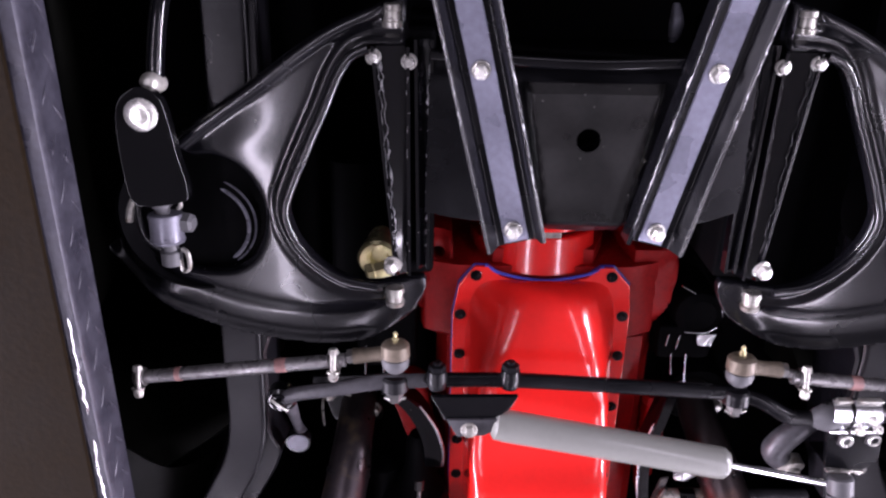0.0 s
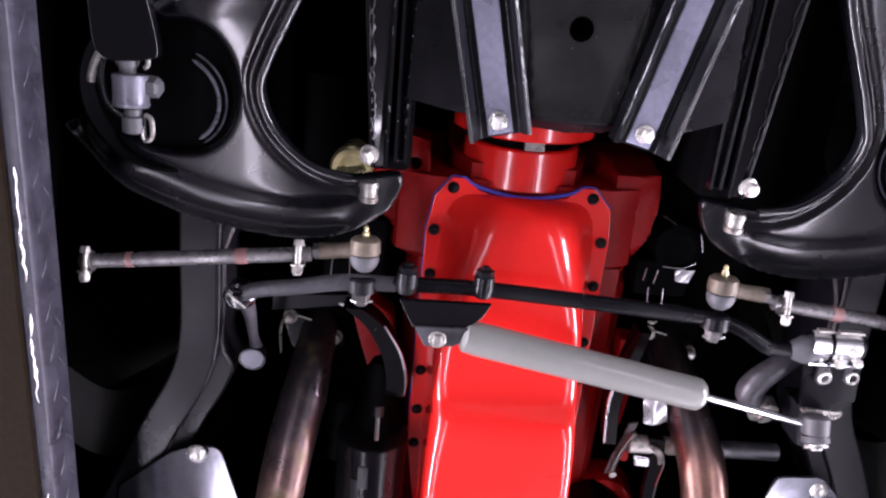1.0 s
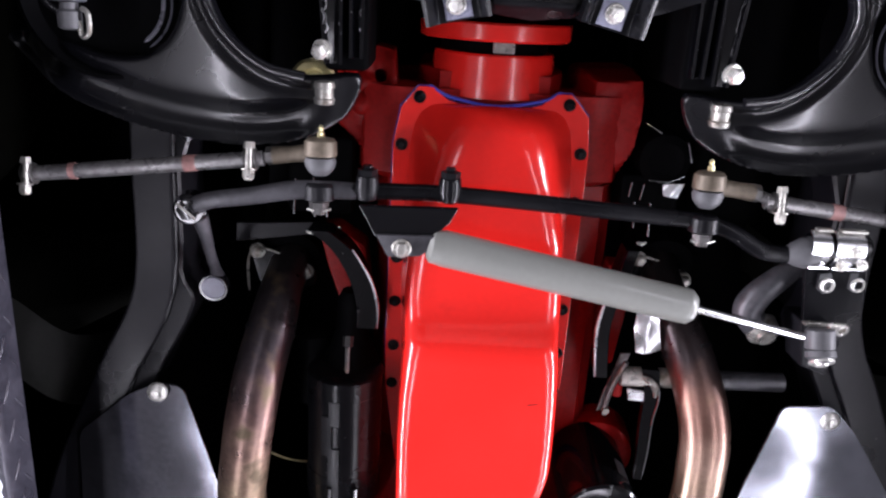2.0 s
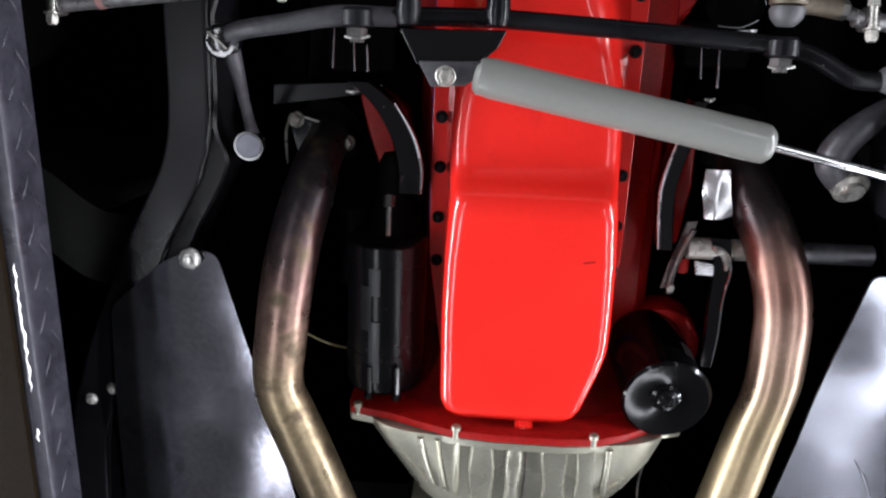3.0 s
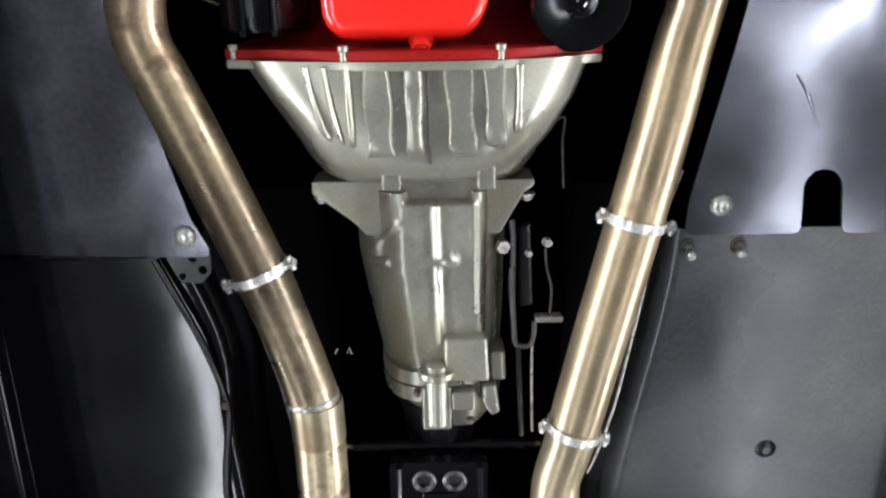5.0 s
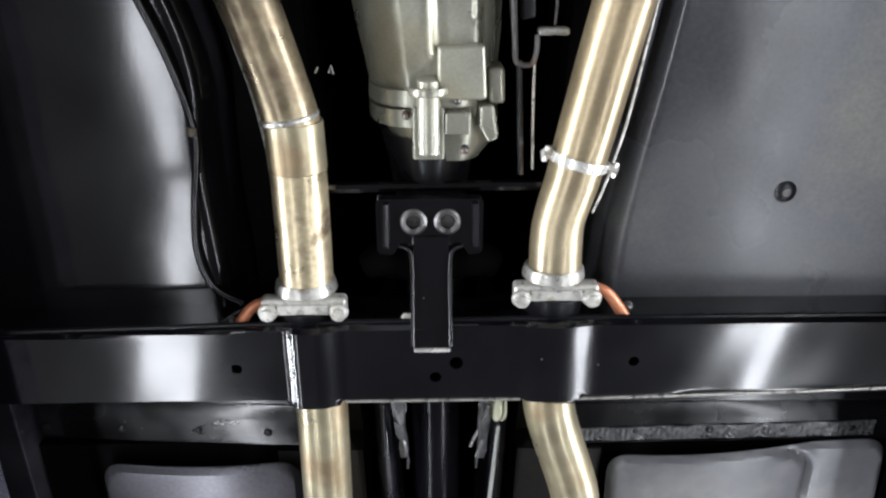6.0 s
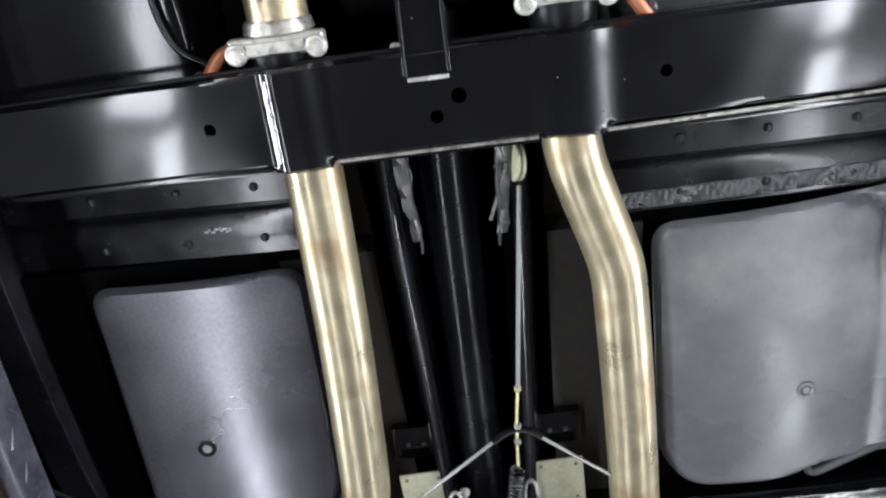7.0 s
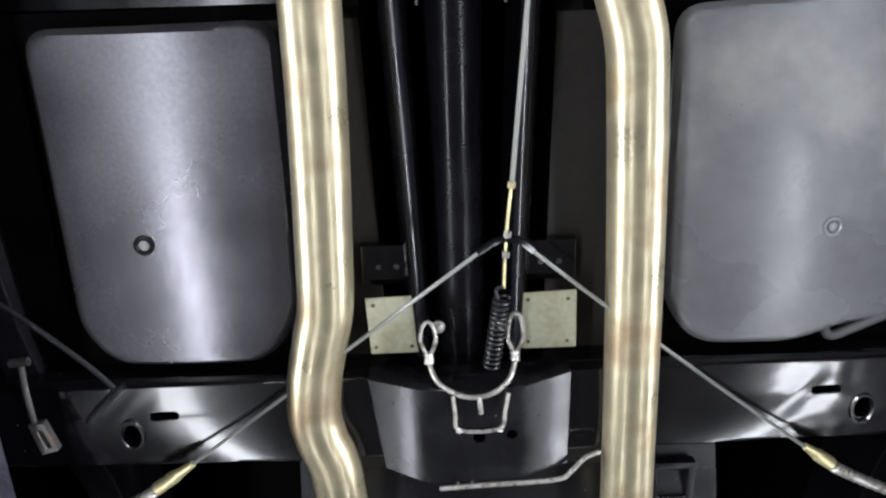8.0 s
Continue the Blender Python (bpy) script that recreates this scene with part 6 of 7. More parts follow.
left_edge = lambda y: -0.246 - 0.054 * ease((1.52 - y) / 0.24) - 0.004 * np.sin((y - 1.5) * 20)
right_edge = lambda y: 0.212 + 0.052 * ease((1.74 - y) / 0.42)
part("panel", stamped([(-0.6, 1.345), (-0.16, 1.345), (-0.13, 1.755), (-0.6, 1.755)], [], floor_height(left_edge), 0.005, 0.004), FLOORMAT, fl)
part("front_lip", tube([(-0.56, 1.357, 1.682), (-0.42, 1.357, 1.681), (-0.305, 1.356, 1.682)], 0.004, 8), BLACK, fl)
ff = thing("floor_pan", (0.4, 1.54, 1.69), "scuffed black moulded driver floor with grommets", "floor pan", "floor pans")
part("panel", stamped([(0.15, 1.335), (0.62, 1.335), (0.62, 1.755), (0.13, 1.755)], [], floor_height(right_edge), 0.005, 0.004), SCUFFED, ff)
for x, y in ((0.272, 1.359), (0.326, 1.358)):
    part("stud", lathe((x, y, 1.684), (0.15, 0.3, -1), [(0, 0.0045), (0.008, 0.0045), (0.009, 0.006), (0.013, 0.006), (0.016, 0.0035)], 12), ZINC, ff, "short bright stud end")
    hexbolt("nut", (x, y - 0.004, 1.682), ff, 0.007, 0.005, STEEL)
part("grommet", lathe((0.387, 1.611, 1.684), (0, 0, -1), [(0, 0.013), (0.003, 0.0125), (0.006, 0.009), (0.0065, 0.004)], 20), SATIN, ff, "round rubber grommet")
part("grommet_plug", lathe((0.387, 1.611, 1.679), (0, 0, -1), [(0, 0.0055), (0.002, 0.0045)], 12), STEEL, ff, "grey centre plug")
hs = thing("wiring_hose", (-0.27, 1.5, 1.68), "black hose clipped along the floor edge", "hose")
part("hose", tube([(-0.302, 1.36, 1.676), (-0.285, 1.40, 1.675), (-0.262, 1.46, 1.675), (-0.247, 1.52, 1.678), (-0.245, 1.56, 1.68), (-0.256, 1.63, 1.68), (-0.258, 1.68, 1.68), (-0.245, 1.72, 1.68), (-0.215, 1.74, 1.68)], 0.0042, 10, 5), BLACK, hs)
part("clip", lathe((-0.2465, 1.535, 1.679), (0, 1, 0), [(0, 0.0052), (0.001, 0.006), (0.008, 0.006), (0.009, 0.0052)], 12), RUST, hs, "brown clip")
for name, pts in (("brake_line", [(-0.208, 1.366, 1.655), (-0.203, 1.389, 1.655), (-0.19, 1.441, 1.655), (-0.175, 1.498, 1.655), (-0.167, 1.545, 1.655), (-0.163, 1.58, 1.66)]), ("brake_line", [(0.25, 1.264, 1.655), (0.231, 1.333, 1.655), (0.2155, 1.427, 1.655), (0.201, 1.517, 1.655), (0.192, 1.557, 1.655), (0.18, 1.6, 1.655), (0.172, 1.625, 1.658)])):
    ln = thing(name, pts[0], "thin steel brake line beside the exhaust", "brake line", "brake lines")
    part("tube", tube(pts, 0.0017, 8, 5), CLAMPZINC, ln)

# ---- transmission crossmember ----
xm = thing("transmission_crossmember", (CX, 1.79, 1.62), "glossy black boxed crossmember with pipe tunnels", "crossmember")


def xm_height(x, y, d):
    z = 1.622 + 0 * x
    for c, deep, half, soft in ((-0.1265, 0.008, 0.032, 0.012), (0.1345, 0.006, 0.052, 0.048)):
        soft = np.where((x > c) & (c < 0), 0.032, soft)
        z = z - deep * ease((half - np.abs(x - c)) / soft)
    z = z + 0.007 * ease((d + 0.0045) / 0.0045) ** 2 + 0.0005 * np.sin(x * 19 + 0.5) + 0.00012 * np.sin(x * 71 + 30 * y)
    return z


holes = [circle(-0.215, 1.792, 0.0065, 14), circle(0.223, 1.787, 0.0065, 14), circle(0.027, 1.787, 0.008, 14), circle(0.004, 1.805, 0.007, 14)]
part("face", stamped([(-0.56, 1.752), (-0.17, 1.742), (0.16, 1.738), (0.58, 1.738), (0.58, 1.825), (0.172, 1.834), (0.162, 1.842), (0.105, 1.84), (0.1, 1.836), (-0.1, 1.836), (-0.104, 1.844), (-0.16, 1.844), (-0.166, 1.836), (-0.56, 1.838)], holes, xm_height, 0.0035, 0.07), BLACK, xm)
part("front_roll", tube([(-0.56, 1.7525, 1.634), (-0.17, 1.7425, 1.634), (0.0, 1.7405, 1.634), (0.16, 1.7385, 1.634), (0.58, 1.7385, 1.634)], 0.0036, 8, 3), DULLBLACK, xm, "rolled front edge")
rnd = random.Random(8)
part("worn_tunnel_edge", tube([(-0.152 + rnd.uniform(-1, 1) * 0.0008, 1.752 + 0.0088 * k, 1.6165) for k in range(10)], [0.001] + [0.0014 + 0.0018 * rnd.random() for _ in range(8)] + [0.001], 8, 2, flat=0.4), FOIL, xm, "bright worn tunnel edge")
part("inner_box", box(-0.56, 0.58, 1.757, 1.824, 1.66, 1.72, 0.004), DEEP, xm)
part("rear_flange", box(-0.56, 0.58, 1.8415, 1.850, 1.648, 1.71, 0.003), BLACK, xm)
for x0, x1 in ((-0.098, 0.1), (0.168, 0.56)):
    part("rear_lip", tube([(x0, 1.8385, 1.628), ((x0 + x1) / 2, 1.838 - 0.004 * (x0 > 0), 1.6275), (x1, 1.838 - 0.010 * (x0 > 0), 1.628)], 0.0022, 8, 4), CLAMPZINC, xm, "worn pale seam edge")
mt = thing("transmission_mount", (0.0, 1.68, 1.64), "black T-shaped transmission mount with two sockets", "mount")
part("head", plate(rounded_loop([(-0.058, 1.608), (0.056, 1.608), (0.056, 1.67), (0.04, 1.672), (0.036, 1.662), (-0.036, 1.662), (-0.04, 1.672), (-0.058, 1.67)], 0.006), 1.657, 1.672, [circle(-0.0185, 1.633, 0.0075, 14), circle(0.018, 1.634, 0.0075, 14)], 0.0), BLACK, mt)
for x in (-0.0185, 0.018):
    # Near-black disc fills each hole with painted shade.
    part("socket_hole", lathe((x, 1.6335, 1.6705), (0, 0, -1), [(0, 0.009), (0.004, 0.009)], 16), DEEP, mt)
    part("socket_ring", lathe((x, 1.6335, 1.660), (0, 0, -1), [(0, 0.0145), (0.004, 0.0145), (0.006, 0.012), (0.004, 0.0082), (-0.006, 0.008)], 24), STEEL, mt, "dull socket washer")
part("stem", loft([[(-0.022, y, z + 0.012), (-0.019, y, z), (0.019, y, z), (0.022, y, z + 0.012)] for y, z in ((1.65, 1.655), (1.68, 1.648), (1.742, 1.624), (1.764, 1.6165))]), BLACK, mt)
for s in (-1, 1):
    part("side_rib", tube([(s * 0.047, 1.612, 1.654), (s * 0.048, 1.66, 1.654)], 0.004, 8, 1), BLACK, mt)
    part("stem_edge", tube([(s * 0.034, 1.661, 1.655), (s * 0.024, 1.664, 1.651), (s * 0.0205, 1.68, 1.646), (s * 0.0205, 1.742, 1.622), (s * 0.0205, 1.762, 1.615)], 0.002, 8), DULLBLACK, mt)
    part("side_pad", tube([(s * 0.02, 1.70, 1.69), (s * 0.05, 1.69, 1.69), (s * 0.075, 1.70, 1.69)], [0.018, 0.022, 0.014], 14), DEEP, mt)
hexbolt("side_bolt", (-0.021, 1.742, 1.64), mt, 0.008, 0.012, ZINC, way=(-1, 0, 0), washer=False)
part("foot_lip", box(-0.019, 0.02, 1.764, 1.768, 1.613, 1.622, 0.001), ZINC, mt)
part("cross_rod", tube([(-0.12, 1.606, 1.69), (0.0, 1.604, 1.688), (0.12, 1.604, 1.69)], 0.006, 8), BLACK, mt)

# ---- behind the crossmember: ledges, seat wells, tunnel ----
for s, x0, x1 in ((-1, -0.58, -0.135), (1, 0.155, 0.6)):
    led = thing("riveted_ledge", ((x0 + x1) / 2, 1.91, 1.71), "black riveted double ledge under the seats", "body ledge", "body ledges")
    lean = 0.03 if s < 0 else 0.0
    part("front_step", bevelled(loft([[(x0, y, z + lean), (x1, y, z), (x1, y, z + 0.01), (x0, y, z + lean + 0.01)] for y, z in ((1.846, 1.735), (1.852, 1.712), (1.86, 1.706), (1.896, 1.704), (1.904, 1.712))]), 0.001), LEDGE, led)
    part("rear_step", bevelled(loft([[(x0, y, z + lean), (x1, y, z), (x1, y, z + 0.01), (x0, y, z + lean + 0.01)] for y, z in ((1.900, 1.722), (1.908, 1.714), (1.925, 1.706), (1.958, 1.704), (1.966, 1.72))]), 0.001), LEDGE, led)
    xs = (-0.5, -0.40, -0.30, -0.21) if s < 0 else (0.26, 0.355, 0.45, 0.54)
    for x in xs:
        for y, z in ((1.879, 1.7045), (1.94, 1.7045)):
            part("rivet", lathe((x, y, z + lean * (x - x1) / (x0 - x1)), (0, 0, -1), [(0, 0.0055), (0.0015, 0.005), (0.003, 0.0025)], 12), SATIN, led)
    if s < 0:
        scuff = random.Random(12)
        for k in range(9):
            x, y = -0.278 + 0.0035 * k, 1.9275 + scuff.uniform(-1, 1) * 0.002
            part("scuff", tube([(x, y, 1.7135), (x + scuff.uniform(0.002, 0.006), y + scuff.uniform(-1, 1) * 0.002, 1.7133)], [0.0006, 0.0016 * scuff.random() + 0.0005], 5, 1, flat=0.4), CHIPPED, led, "bright scuffed paint")
    if s > 0:
        lumps = [random.Random(8).uniform(0, 6.28) for _ in range(8)]
        part("sealer_band", stamped([(x0 + 0.03, 1.936), (x1 - 0.03, 1.929), (x1 - 0.03, 1.951), (x0 + 0.03, 1.955)], [], lambda x, y, d: 1.7032 - 0.0012 * np.sin(x * 410 + 3 * np.sin(y * 330)) * np.sin(y * 520 + 2.5 * np.sin(x * 270)) + 0.0008 * np.sin(x * 90 + lumps[0]), 0.0022, 0.002), SEALER, led, "lumpy silver sealer band")
seat_panel = thing("seat_well_floor", (CX, 2.15, 1.72), "near-black floor round the seat wells", "floor pan")
# Near-black backing puts shade into the slots round the wells.
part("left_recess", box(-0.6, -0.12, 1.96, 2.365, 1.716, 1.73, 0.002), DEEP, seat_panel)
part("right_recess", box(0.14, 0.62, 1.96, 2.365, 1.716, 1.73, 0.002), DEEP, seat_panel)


def seat_well(s):
    w = thing("seat_well", (CX + s * 0.3, 2.15, 1.68), "satin black moulded seat well panel with a drain grommet" if s < 0 else "scuffed satin black moulded seat well panel", "seat well", "seat wells")
    if s < 0:
        loop = rounded_loop([(-0.423, 1.975), (-0.17, 1.972), (-0.172, 2.285), (-0.212, 2.343), (-0.392, 2.343), (-0.425, 2.30)], 0.03, 6)
        c, q = -0.282, (-0.33, 2.197)
    else:
        loop = rounded_loop([(0.226, 1.972), (0.50, 1.955), (0.585, 1.952), (0.60, 2.318), (0.44, 2.322), (0.385, 2.341), (0.268, 2.341), (0.232, 2.29)], 0.03, 6)
        c, q = 0.36, (0.405, 2.203)

    def height(x, y, d):
        crown = 0.010 * ((x - c) / 0.12) ** 2
        if s > 0:
            ring = np.abs(np.where(y < 1.998, np.hypot(np.maximum(x - 0.455, 0), y - 1.998), x - 0.455) - 0.032)
            groove = np.exp(-((ring / 0.0045) ** 2)) * ease((x - 0.43) / 0.03) * (1 - ease((y - 2.02) / 0.06))
            crown = np.minimum(crown, 0.012) + 0.012 * groove
        return 1.676 + crown + 0.0004 * np.sin(x * 31 + 2 * np.sin(y * 11)) * np.sin(y * 17) + 0.008 * ease((d + 0.009) / 0.009) ** 2

    part("pressing", stamped(loop, [circle(0.521, 2.078, 0.0135, 18)] if s > 0 else [], height, 0.004, 0.002), WELL if s < 0 else WELLDULL, w)
    part("grommet", lathe((*q, 1.678), (0, 0, -1), [(0, 0.0115), (0.003, 0.011), (0.0035, 0.008), (0.0005, 0.0055)], 20), DULLBLACK if s < 0 else WELLDULL, w, "round drain grommet")
    part("plug", lathe((*q, 1.6765), (0, 0, -1), [(0, 0.006), (0.001, 0.0055), (0.002, 0.003)], 16), WELLDULL, w, "pale drain plug")


seat_well(-1)
seat_well(1)

tun = thing("drive_tunnel", (0.0, 2.1, 1.7), "black tunnel walls round the drive shaft", "tunnel")
for s in (-1, 1):
    for xt, coat in (([(1.30, 0.17), (1.75, 0.15), (1.84, 0.13)], DEEP), ([(1.84, 0.13), (1.965, 0.122), (1.975, 0.121), (2.3, 0.112), (2.6, 0.11)], UNDERSEAL)):
        secs = []
        for y, w in xt:
            up = 0.03 if y < 1.97 else 0.0
            secs.append([(0.01 + s * (w + 0.09), y, 1.713 + up), (0.01 + s * (w + 0.045), y, 1.714 + up), (0.01 + s * (w - 0.02), y, 1.716 + up), (0.01 + s * (w - 0.028), y, 1.80), (0.01 + s * (w - 0.05), y, 1.95), (0.01 + s * (w - 0.06), y, 2.02)])
        part("wall", loft(secs, caps=False, ring=False), coat, tun)
    hang = [(0.0105 + s * 0.071, 1.85, 1.672), (0.011 + s * 0.069, 1.96, 1.665), (0.0115 + s * 0.063, 2.1, 1.665), (0.012 + s * 0.057, 2.26, 1.668), (0.012 + s * 0.055, 2.34, 1.672)]
    secs = []
    for p in smooth_path(hang, 5):
        secs.append([p + Vector((s * a, 0, h)) for a, h in ((-0.016, 0.12), (-0.011, 0.03), (-0.0085, 0.012), (-0.0065, 0.005), (-0.0035, 0.0012), (-0.0005, 0.0), (0.0025, 0.0012), (0.005, 0.005), (0.0075, 0.012), (0.012, 0.03), (0.018, 0.12))])
    part("skirt", loft(secs, ring=False), SHAFT, tun, "rolled black tunnel skirt")
    part("pocket_bracket", bevelled(plate([(0.015 + s * 0.12, 2.215), (0.015 + s * 0.065, 2.215), (0.015 + s * 0.065, 2.262), (0.015 + s * 0.12, 2.262)], 1.70, 1.715), 0.002), BLACK, tun)
    for u in (0.08, 0.1):
        part("screw", lathe((0.015 + s * u, 2.24, 1.70), (0, 0, -1), [(0, 0.004), (0.002, 0.003)], 10), STEEL, tun)
    foil = []
    rnd = random.Random(3 + s)
    for k in range(9):
        foil.append([(0.012 + s * (0.055 - 0.001 * k) + rnd.uniform(-1, 1) * 0.003 + u, 1.85 + k * 0.0125, 1.665 + rnd.uniform(-1, 1) * 0.004 + 0.6 * abs(u)) for u in (-0.009 + k * 0.0006, 0, 0.009 - k * 0.0006)])
    part("crumpled_foil", loft(foil, caps=False, ring=False), SEALER, tun, "crumpled dark foil strip")
    torn = [(0.012 + s * (0.055 - 0.001 * k) + (-s) * (0.008 - 0.0005 * k) + rnd.uniform(-1, 1) * 0.0012, 1.85 + k * 0.0125, 1.6635 + rnd.uniform(-1, 1) * 0.001) for k in range(10)]
    part("torn_edge", tube(torn, [0.0004 + 0.0016 * rnd.random() for _ in torn], 6, 2), CHROME, tun, "bright torn foil edge")

ds = thing("drive_shaft", (0.002, 2.1, 1.73), "dull black drive shaft tube in the tunnel", "drive shaft")
part("tube", lathe((0.004, 1.80, 1.735), (0, 1, 0), [(0, 0.02), (0.002, 0.0315), (1.15, 0.0315), (1.152, 0.02)], 32), SHAFT, ds)
part("slip_yoke", lathe((0.004, 1.70, 1.735), (0, 1, 0), [(0, 0.02), (0.01, 0.03), (0.05, 0.034), (0.07, 0.026), (0.1, 0.0315), (0.108, 0.033)], 32), SATIN, ds)

# ---- rear crossmember ----
kx = thing("rear_crossmember", (CX, 2.41, 1.66), "glossy black rear frame crossmember with slots", "crossmember")
kholes = [circle(-0.375, 2.421, 0.010, 14, 0.014), rounded_loop([(-0.352, 2.392), (-0.318, 2.391), (-0.318, 2.402), (-0.352, 2.403)], 0.005, 3), circle(0.462, 2.419, 0.010, 14, 0.014), rounded_loop([(0.40, 2.389), (0.434, 2.388), (0.434, 2.399), (0.40, 2.400)], 0.005, 3)]


def kx_height(x, y, d):
    ripple = 0.00022 * np.sin(x * 57 + 2 * np.sin(y * 80 + x * 40)) * np.cos(y * 90 + 2 * np.sin(x * 50)) * bump(np.abs(x - CX), 0.36, 0.46, 0.08)
    return 1.662 + 0.012 * ease((d + 0.006) / 0.006) + ripple + 0.004 * ((y - 2.41) / 0.05) ** 2


part("face", stamped([(-0.56, 2.357), (0.58, 2.352), (0.58, 2.462), (0.23, 2.468), (-0.19, 2.472), (-0.56, 2.465)], kholes, kx_height, 0.0026, 0.09), BLACK, kx)
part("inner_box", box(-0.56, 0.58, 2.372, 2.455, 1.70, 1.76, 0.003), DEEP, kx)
for x in (-0.375, 0.462):
    y = 2.42
    part("weld_ring", tube([(x + 0.013 * math.cos(a), y + 0.018 * math.sin(a), 1.661) for a in np.linspace(0, 2 * math.pi, 15)], 0.0022, 6, 2, False), BLACK, kx, "raised weld ring")


def saddle_height(x, y, d):
    u = np.abs(x - 0.012)
    return 1.630 + 0.2 * 0.5 * (u - 0.054 + np.sqrt((u - 0.054) ** 2 + 0.00003)) + 0.001 * (u / 0.066) ** 2


part("saddle", stamped([(-0.1, 2.350), (-0.05, 2.357), (0.012, 2.361), (0.075, 2.357), (0.122, 2.349), (0.12, 2.465), (0.1, 2.472), (-0.035, 2.478), (-0.086, 2.462)], [circle(0.02, 2.419, 0.0085, 14, 0.0075), circle(0.056, 2.417, 0.007, 14, 0.006)], saddle_height, 0.004, 0.05), LEDGE, kx, "folded centre saddle")
part("hanger", merge(tube([(-0.008, 2.364, 1.626), (-0.006, 2.385, 1.625), (-0.002, 2.407, 1.627), (0.042, 2.407, 1.627), (0.048, 2.385, 1.625), (0.052, 2.362, 1.626)], 0.0022, 8, 4), tube([(-0.002, 2.405, 1.627), (-0.002, 2.409, 1.6255)], 0.004, 8, 1), tube([(0.042, 2.405, 1.627), (0.042, 2.409, 1.6255)], 0.004, 8, 1)), CLAMPZINC, kx, "bent wire hanger")
part("edge_pipe", tube([(-0.026, 2.485, 1.63), (0.02, 2.481, 1.628), (0.078, 2.479, 1.628), (0.112, 2.477, 1.63), (0.126, 2.468, 1.634), (0.14, 2.458, 1.64), (0.158, 2.454, 1.645)], 0.0028, 10), CLAMPZINC, kx, "pale steel line along the edge")
bx = thing("differential_cover", (0.0, 2.62, 1.7), "dark housing behind the rear crossmember", "housing")
part("body", bevelled(loft([[(-0.2, y, z), (0.32, y, z), (0.32, y, 2.0), (-0.2, y, 2.0)] for y, z in ((2.50, 1.72), (2.56, 1.70), (2.8, 1.69))]), 0.01), SATIN, bx)
part("access_frame", bevelled(plate([(0.235, 2.51), (0.29, 2.51), (0.29, 2.57), (0.235, 2.57)], 1.695, 1.71, [[(0.245, 2.52), (0.28, 2.52), (0.28, 2.56), (0.245, 2.56)]]), 0.002), SATIN, bx)

# ---- parking brake ----
pb = thing("parking_brake_cable", (0.05, 2.1, 1.645), "grey parking brake cable with yellow plated adjuster", "brake cable")
part("front_cable", tube([(0.079, 1.895, 1.655), (0.073, 1.96, 1.648), (0.064, 2.06, 1.645), (0.0575, 2.138, 1.645)], 0.0025, 8), GREY, pb, "grey plastic coated cable")
part("adjuster_rod", tube([(0.0575, 2.135, 1.645), (0.052, 2.185, 1.645), (0.049, 2.247, 1.645)], 0.0016, 8, 2), BRASS, pb, "yellow plated threaded rod")
for y in (2.138, 2.19, 2.212):
    x = 0.0575 + (2.138 - y) * 0.08
    part("adjuster_nut", lathe((x, y - 0.005, 1.645), (-0.08, 1, 0), [(0, 0.004), (0.006, 0.004)], 6), CLAMPZINC if y > 2.18 else BRASS, pb)
part("equaliser", tube([(0.022, 2.207, 1.645), (0.04, 2.196, 1.646), (0.052, 2.194, 1.647), (0.066, 2.196, 1.646), (0.08, 2.207, 1.645)], 0.0042, 8, 4), BLACK, pb, "black equaliser bow")
part("left_cable", tube([(0.03, 2.202, 1.645), (-0.04, 2.254, 1.645), (-0.116, 2.31, 1.645), (-0.195, 2.369, 1.645), (-0.33, 2.468, 1.645)], 0.0022, 8, 3), GREY, pb)
part("right_cable", tube([(0.074, 2.203, 1.645), (0.156, 2.271, 1.645), (0.226, 2.327, 1.645), (0.31, 2.393, 1.645), (0.40, 2.463, 1.645)], 0.0022, 8, 3), GREY, pb)
for s, p, q in ((-1, (-0.305, 2.45, 1.645), (-0.37, 2.495, 1.645)), (1, (0.393, 2.457, 1.645), (0.44, 2.492, 1.645))):
    p, q = Vector(p), Vector(q)
    part("sheath_end", tube([p, p.lerp(q, 0.3), p.lerp(q, 0.35), p.lerp(q, 0.7)], [0.004, 0.0065, 0.008, 0.008], 10, 1), BRASS, pb, "yellow plated cable ferrule")
    sheath = smooth_path([p.lerp(q, 0.7), p.lerp(q, 1.0), q + Vector((s * 0.06, 0.03, 0)), q + Vector((s * 0.16, 0.08, 0.02))], 14)
    part("sheath", tube(sheath, [0.0072 if k % 2 else 0.0058 for k in range(len(sheath))], 10, 1), CLAMPZINC, pb, "ribbed pale cable sheath")
sp = thing("return_spring", (0.045, 2.29, 1.65), "black coil return spring", "spring")
coil = []
for k in range(14 * 10 + 1):
    a = 2 * math.pi * k / 10
    t = k / 140
    coil.append((0.0475 - 0.012 * t + 0.0085 * math.cos(a), 2.262 + 0.082 * t, 1.653 + 0.0085 * math.sin(a)))
part("coil", tube(coil, 0.0017, 6, 1), SATIN, sp)
part("hook", tube([(0.049, 2.245, 1.645), (0.041, 2.25, 1.646), (0.043, 2.262, 1.65)], 0.002, 6), SATIN, sp)
pu = thing("cable_pulley", (0.077, 1.87, 1.67), "off-white cable pulley on its bracket", "pulley")
part("wheel", lathe((0.074, 1.872, 1.668), (1, 0.1, 0.25), [(0, 0.008), (0.001, 0.021), (0.003, 0.021), (0.005, 0.017), (0.007, 0.021), (0.009, 0.021), (0.010, 0.008)], 32), PALE, pu)
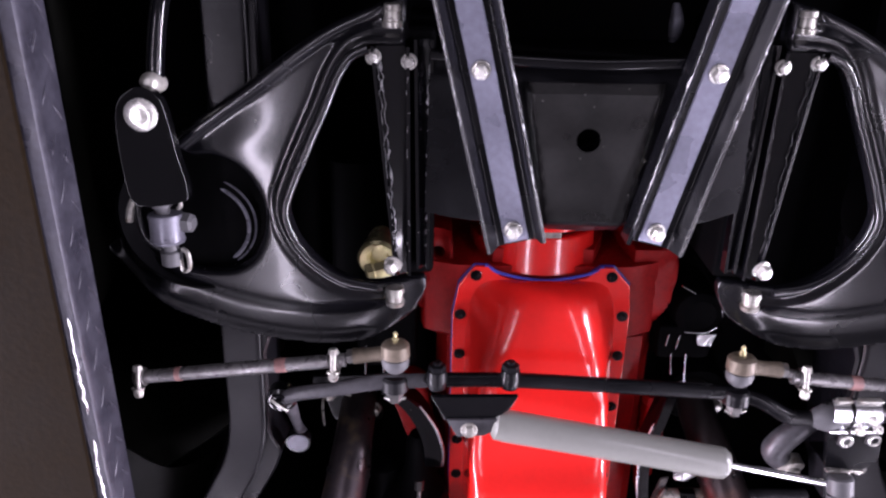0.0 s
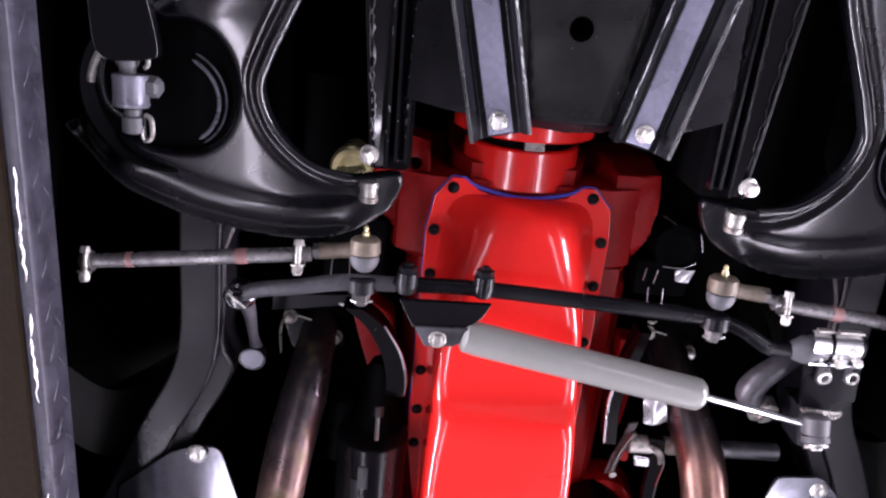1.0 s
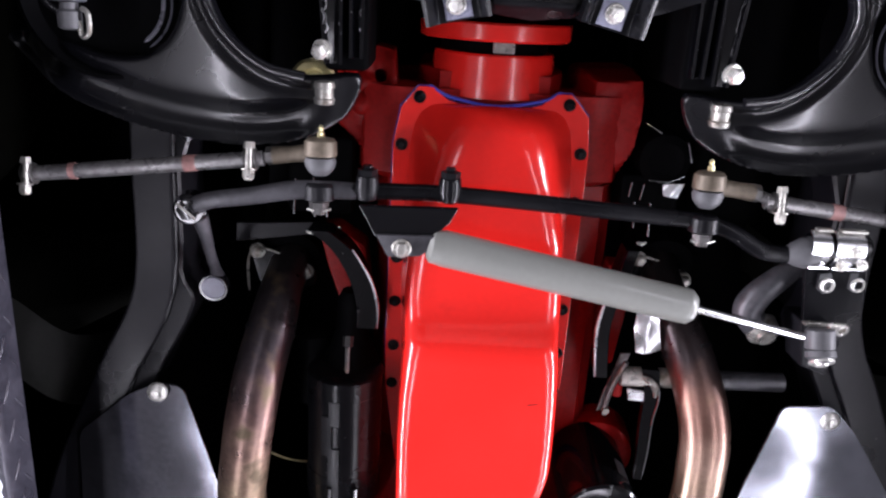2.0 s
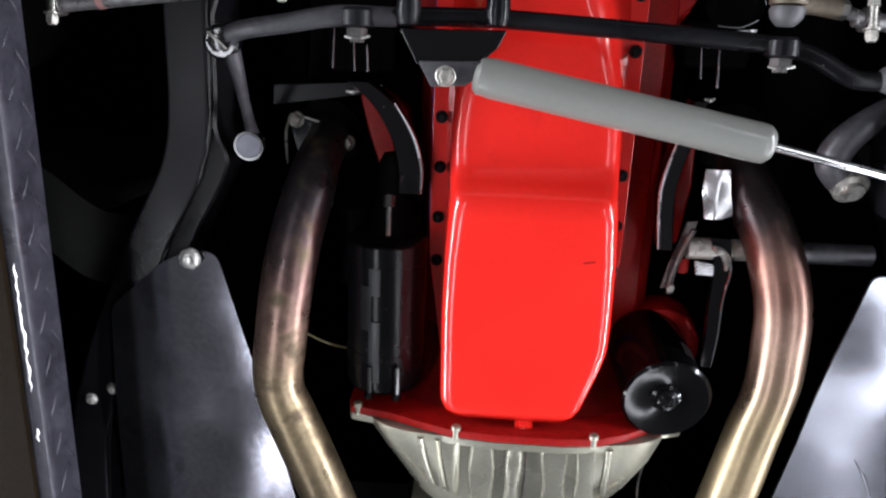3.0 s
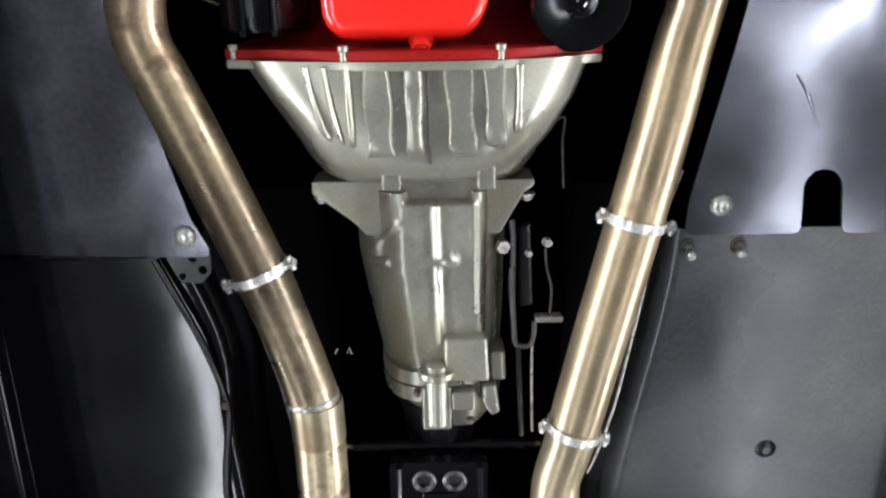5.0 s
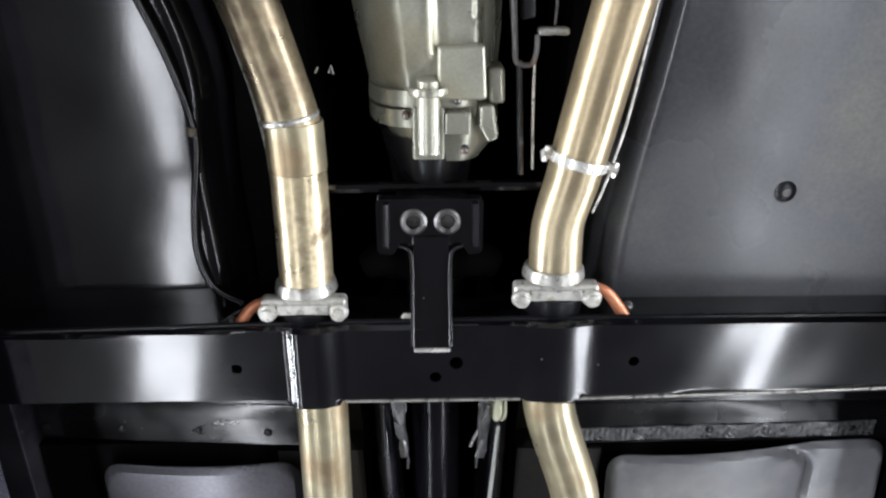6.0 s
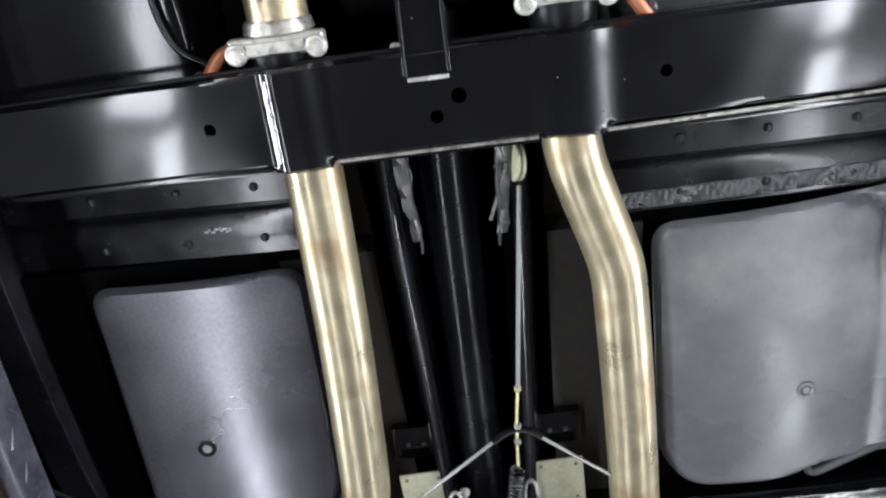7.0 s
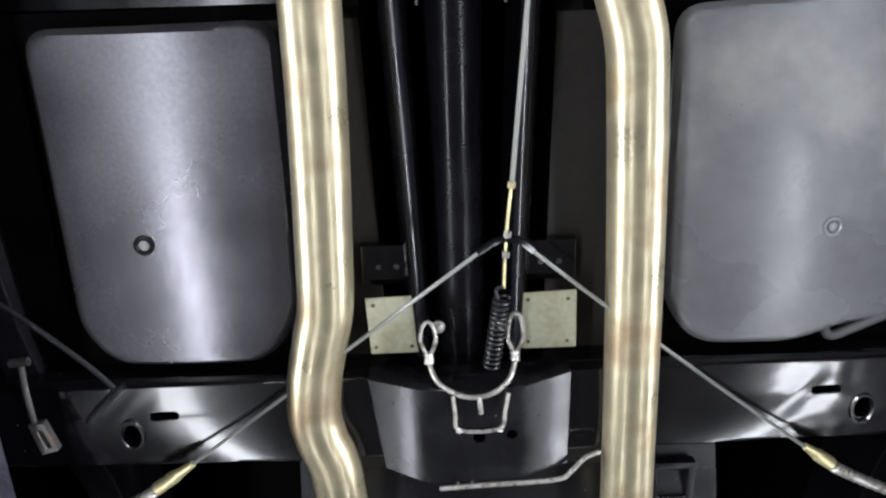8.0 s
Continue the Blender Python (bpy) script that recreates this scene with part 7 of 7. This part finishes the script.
part("bracket", bevelled(plate([(0.065, 1.845), (0.09, 1.845), (0.09, 1.87), (0.065, 1.87)], 1.69, 1.71), 0.002), SATIN, pu)
part("front_link", tube([(0.068, 1.872, 1.665), (0.060, 1.90, 1.668), (0.047, 1.935, 1.67)], 0.0022, 8), RODSTEEL, pu)
for x0, x1 in ((-0.1, -0.042), (0.069, 0.131)):
    pl = thing("shield_plate", ((x0 + x1) / 2, 2.3, 1.67), "yellowed thin plate with four screws", "plate", "shield plates")
    part("sheet", plate([(x0, 2.266), (x1, 2.264), (x1 + 0.001, 2.333), (x0 + 0.003, 2.333)], 1.672, 1.675, (), 0.0008), PALE, pl)
    for x in (x0 + 0.009, x1 - 0.009):
        for y in (2.274, 2.325):
            part("screw", lathe((x, y, 1.672), (0, 0, -1), [(0, 0.0024), (0.0012, 0.0016)], 8), RUST, pl)
lo = thing("safety_loop", (0.01, 2.33, 1.66), "bright wire loop slung below the drive shaft", "wire loop")
part("sling", tube([(-0.033, 2.335, 1.668), (-0.031, 2.345, 1.655), (-0.022, 2.355, 1.638), (0.003, 2.364, 1.626), (0.03, 2.363, 1.625), (0.052, 2.353, 1.635), (0.061, 2.343, 1.655), (0.063, 2.335, 1.668)], 0.0028, 8, 4), CLAMPZINC, lo)
for x, top in ((-0.033, 2.292), (0.063, 2.285)):
    part("eye", tube([(x, 2.334, 1.664), (x - 0.004, 2.327, 1.662), (x - 0.0085, 2.313, 1.661), (x - 0.006, top + 0.006, 1.662), (x, top, 1.663), (x + 0.006, top + 0.006, 1.662), (x + 0.0085, 2.313, 1.661), (x + 0.004, 2.327, 1.662), (x, 2.334, 1.664)], 0.0024, 8, 5), CLAMPZINC, lo, "spliced wire eye")
    part("sleeve", tube([(x, 2.330, 1.664), (x, 2.342, 1.662)], 0.0055, 10, 1), ZINC, lo)
    hexbolt("bolt", (x + (0.012 if x < 0 else -0.012), 2.304, 1.675), lo, 0.0058, 0.007, ZINC)
part("centre_clip", tube([(0.02, 2.363, 1.624), (0.021, 2.374, 1.623), (0.022, 2.385, 1.625)], 0.0026, 8), CLAMPZINC, lo)
sl = thing("side_stay", (-0.42, 2.31, 1.65), "thin grey stay rod with a fork end", "stay rod")
part("rod", tube([(-0.56, 2.20, 1.66), (-0.478, 2.252, 1.652), (-0.41, 2.315, 1.65), (-0.378, 2.353, 1.65)], 0.003, 8), SATIN, sl)
part("fork", tube([(-0.368, 2.35, 1.65), (-0.38, 2.358, 1.65), (-0.41, 2.388, 1.652), (-0.415, 2.394, 1.655)], 0.0045, 8), SATIN, sl)
ls = thing("side_latch", (-0.47, 2.35, 1.62), "pale plated latch link beside the lift runway", "latch")
part("link", tube([(-0.468, 2.315, 1.64), (-0.47, 2.345, 1.64), (-0.463, 2.38, 1.63)], 0.0035, 8), STEEL, ls)
part("buckle", bevelled(plate([(-0.468, 2.380), (-0.451, 2.378), (-0.441, 2.413), (-0.460, 2.418)], 1.625, 1.635, [[(-0.459, 2.388), (-0.454, 2.387), (-0.448, 2.408), (-0.453, 2.409)]]), 0.001), STEEL, ls)
part("top_pin", tube([(-0.480, 2.313, 1.642), (-0.46, 2.311, 1.642)], 0.005, 8, 1), STEEL, ls)
rh = thing("drain_hose", (0.45, 2.32, 1.69), "grey hose elbow under the seat well", "hose")
part("elbow", tube([(0.418, 2.30, 1.70), (0.42, 2.33, 1.69), (0.428, 2.338, 1.688), (0.45, 2.33, 1.688), (0.5, 2.31, 1.69), (0.56, 2.3, 1.70)], 0.006, 10), RUBBER, rh)
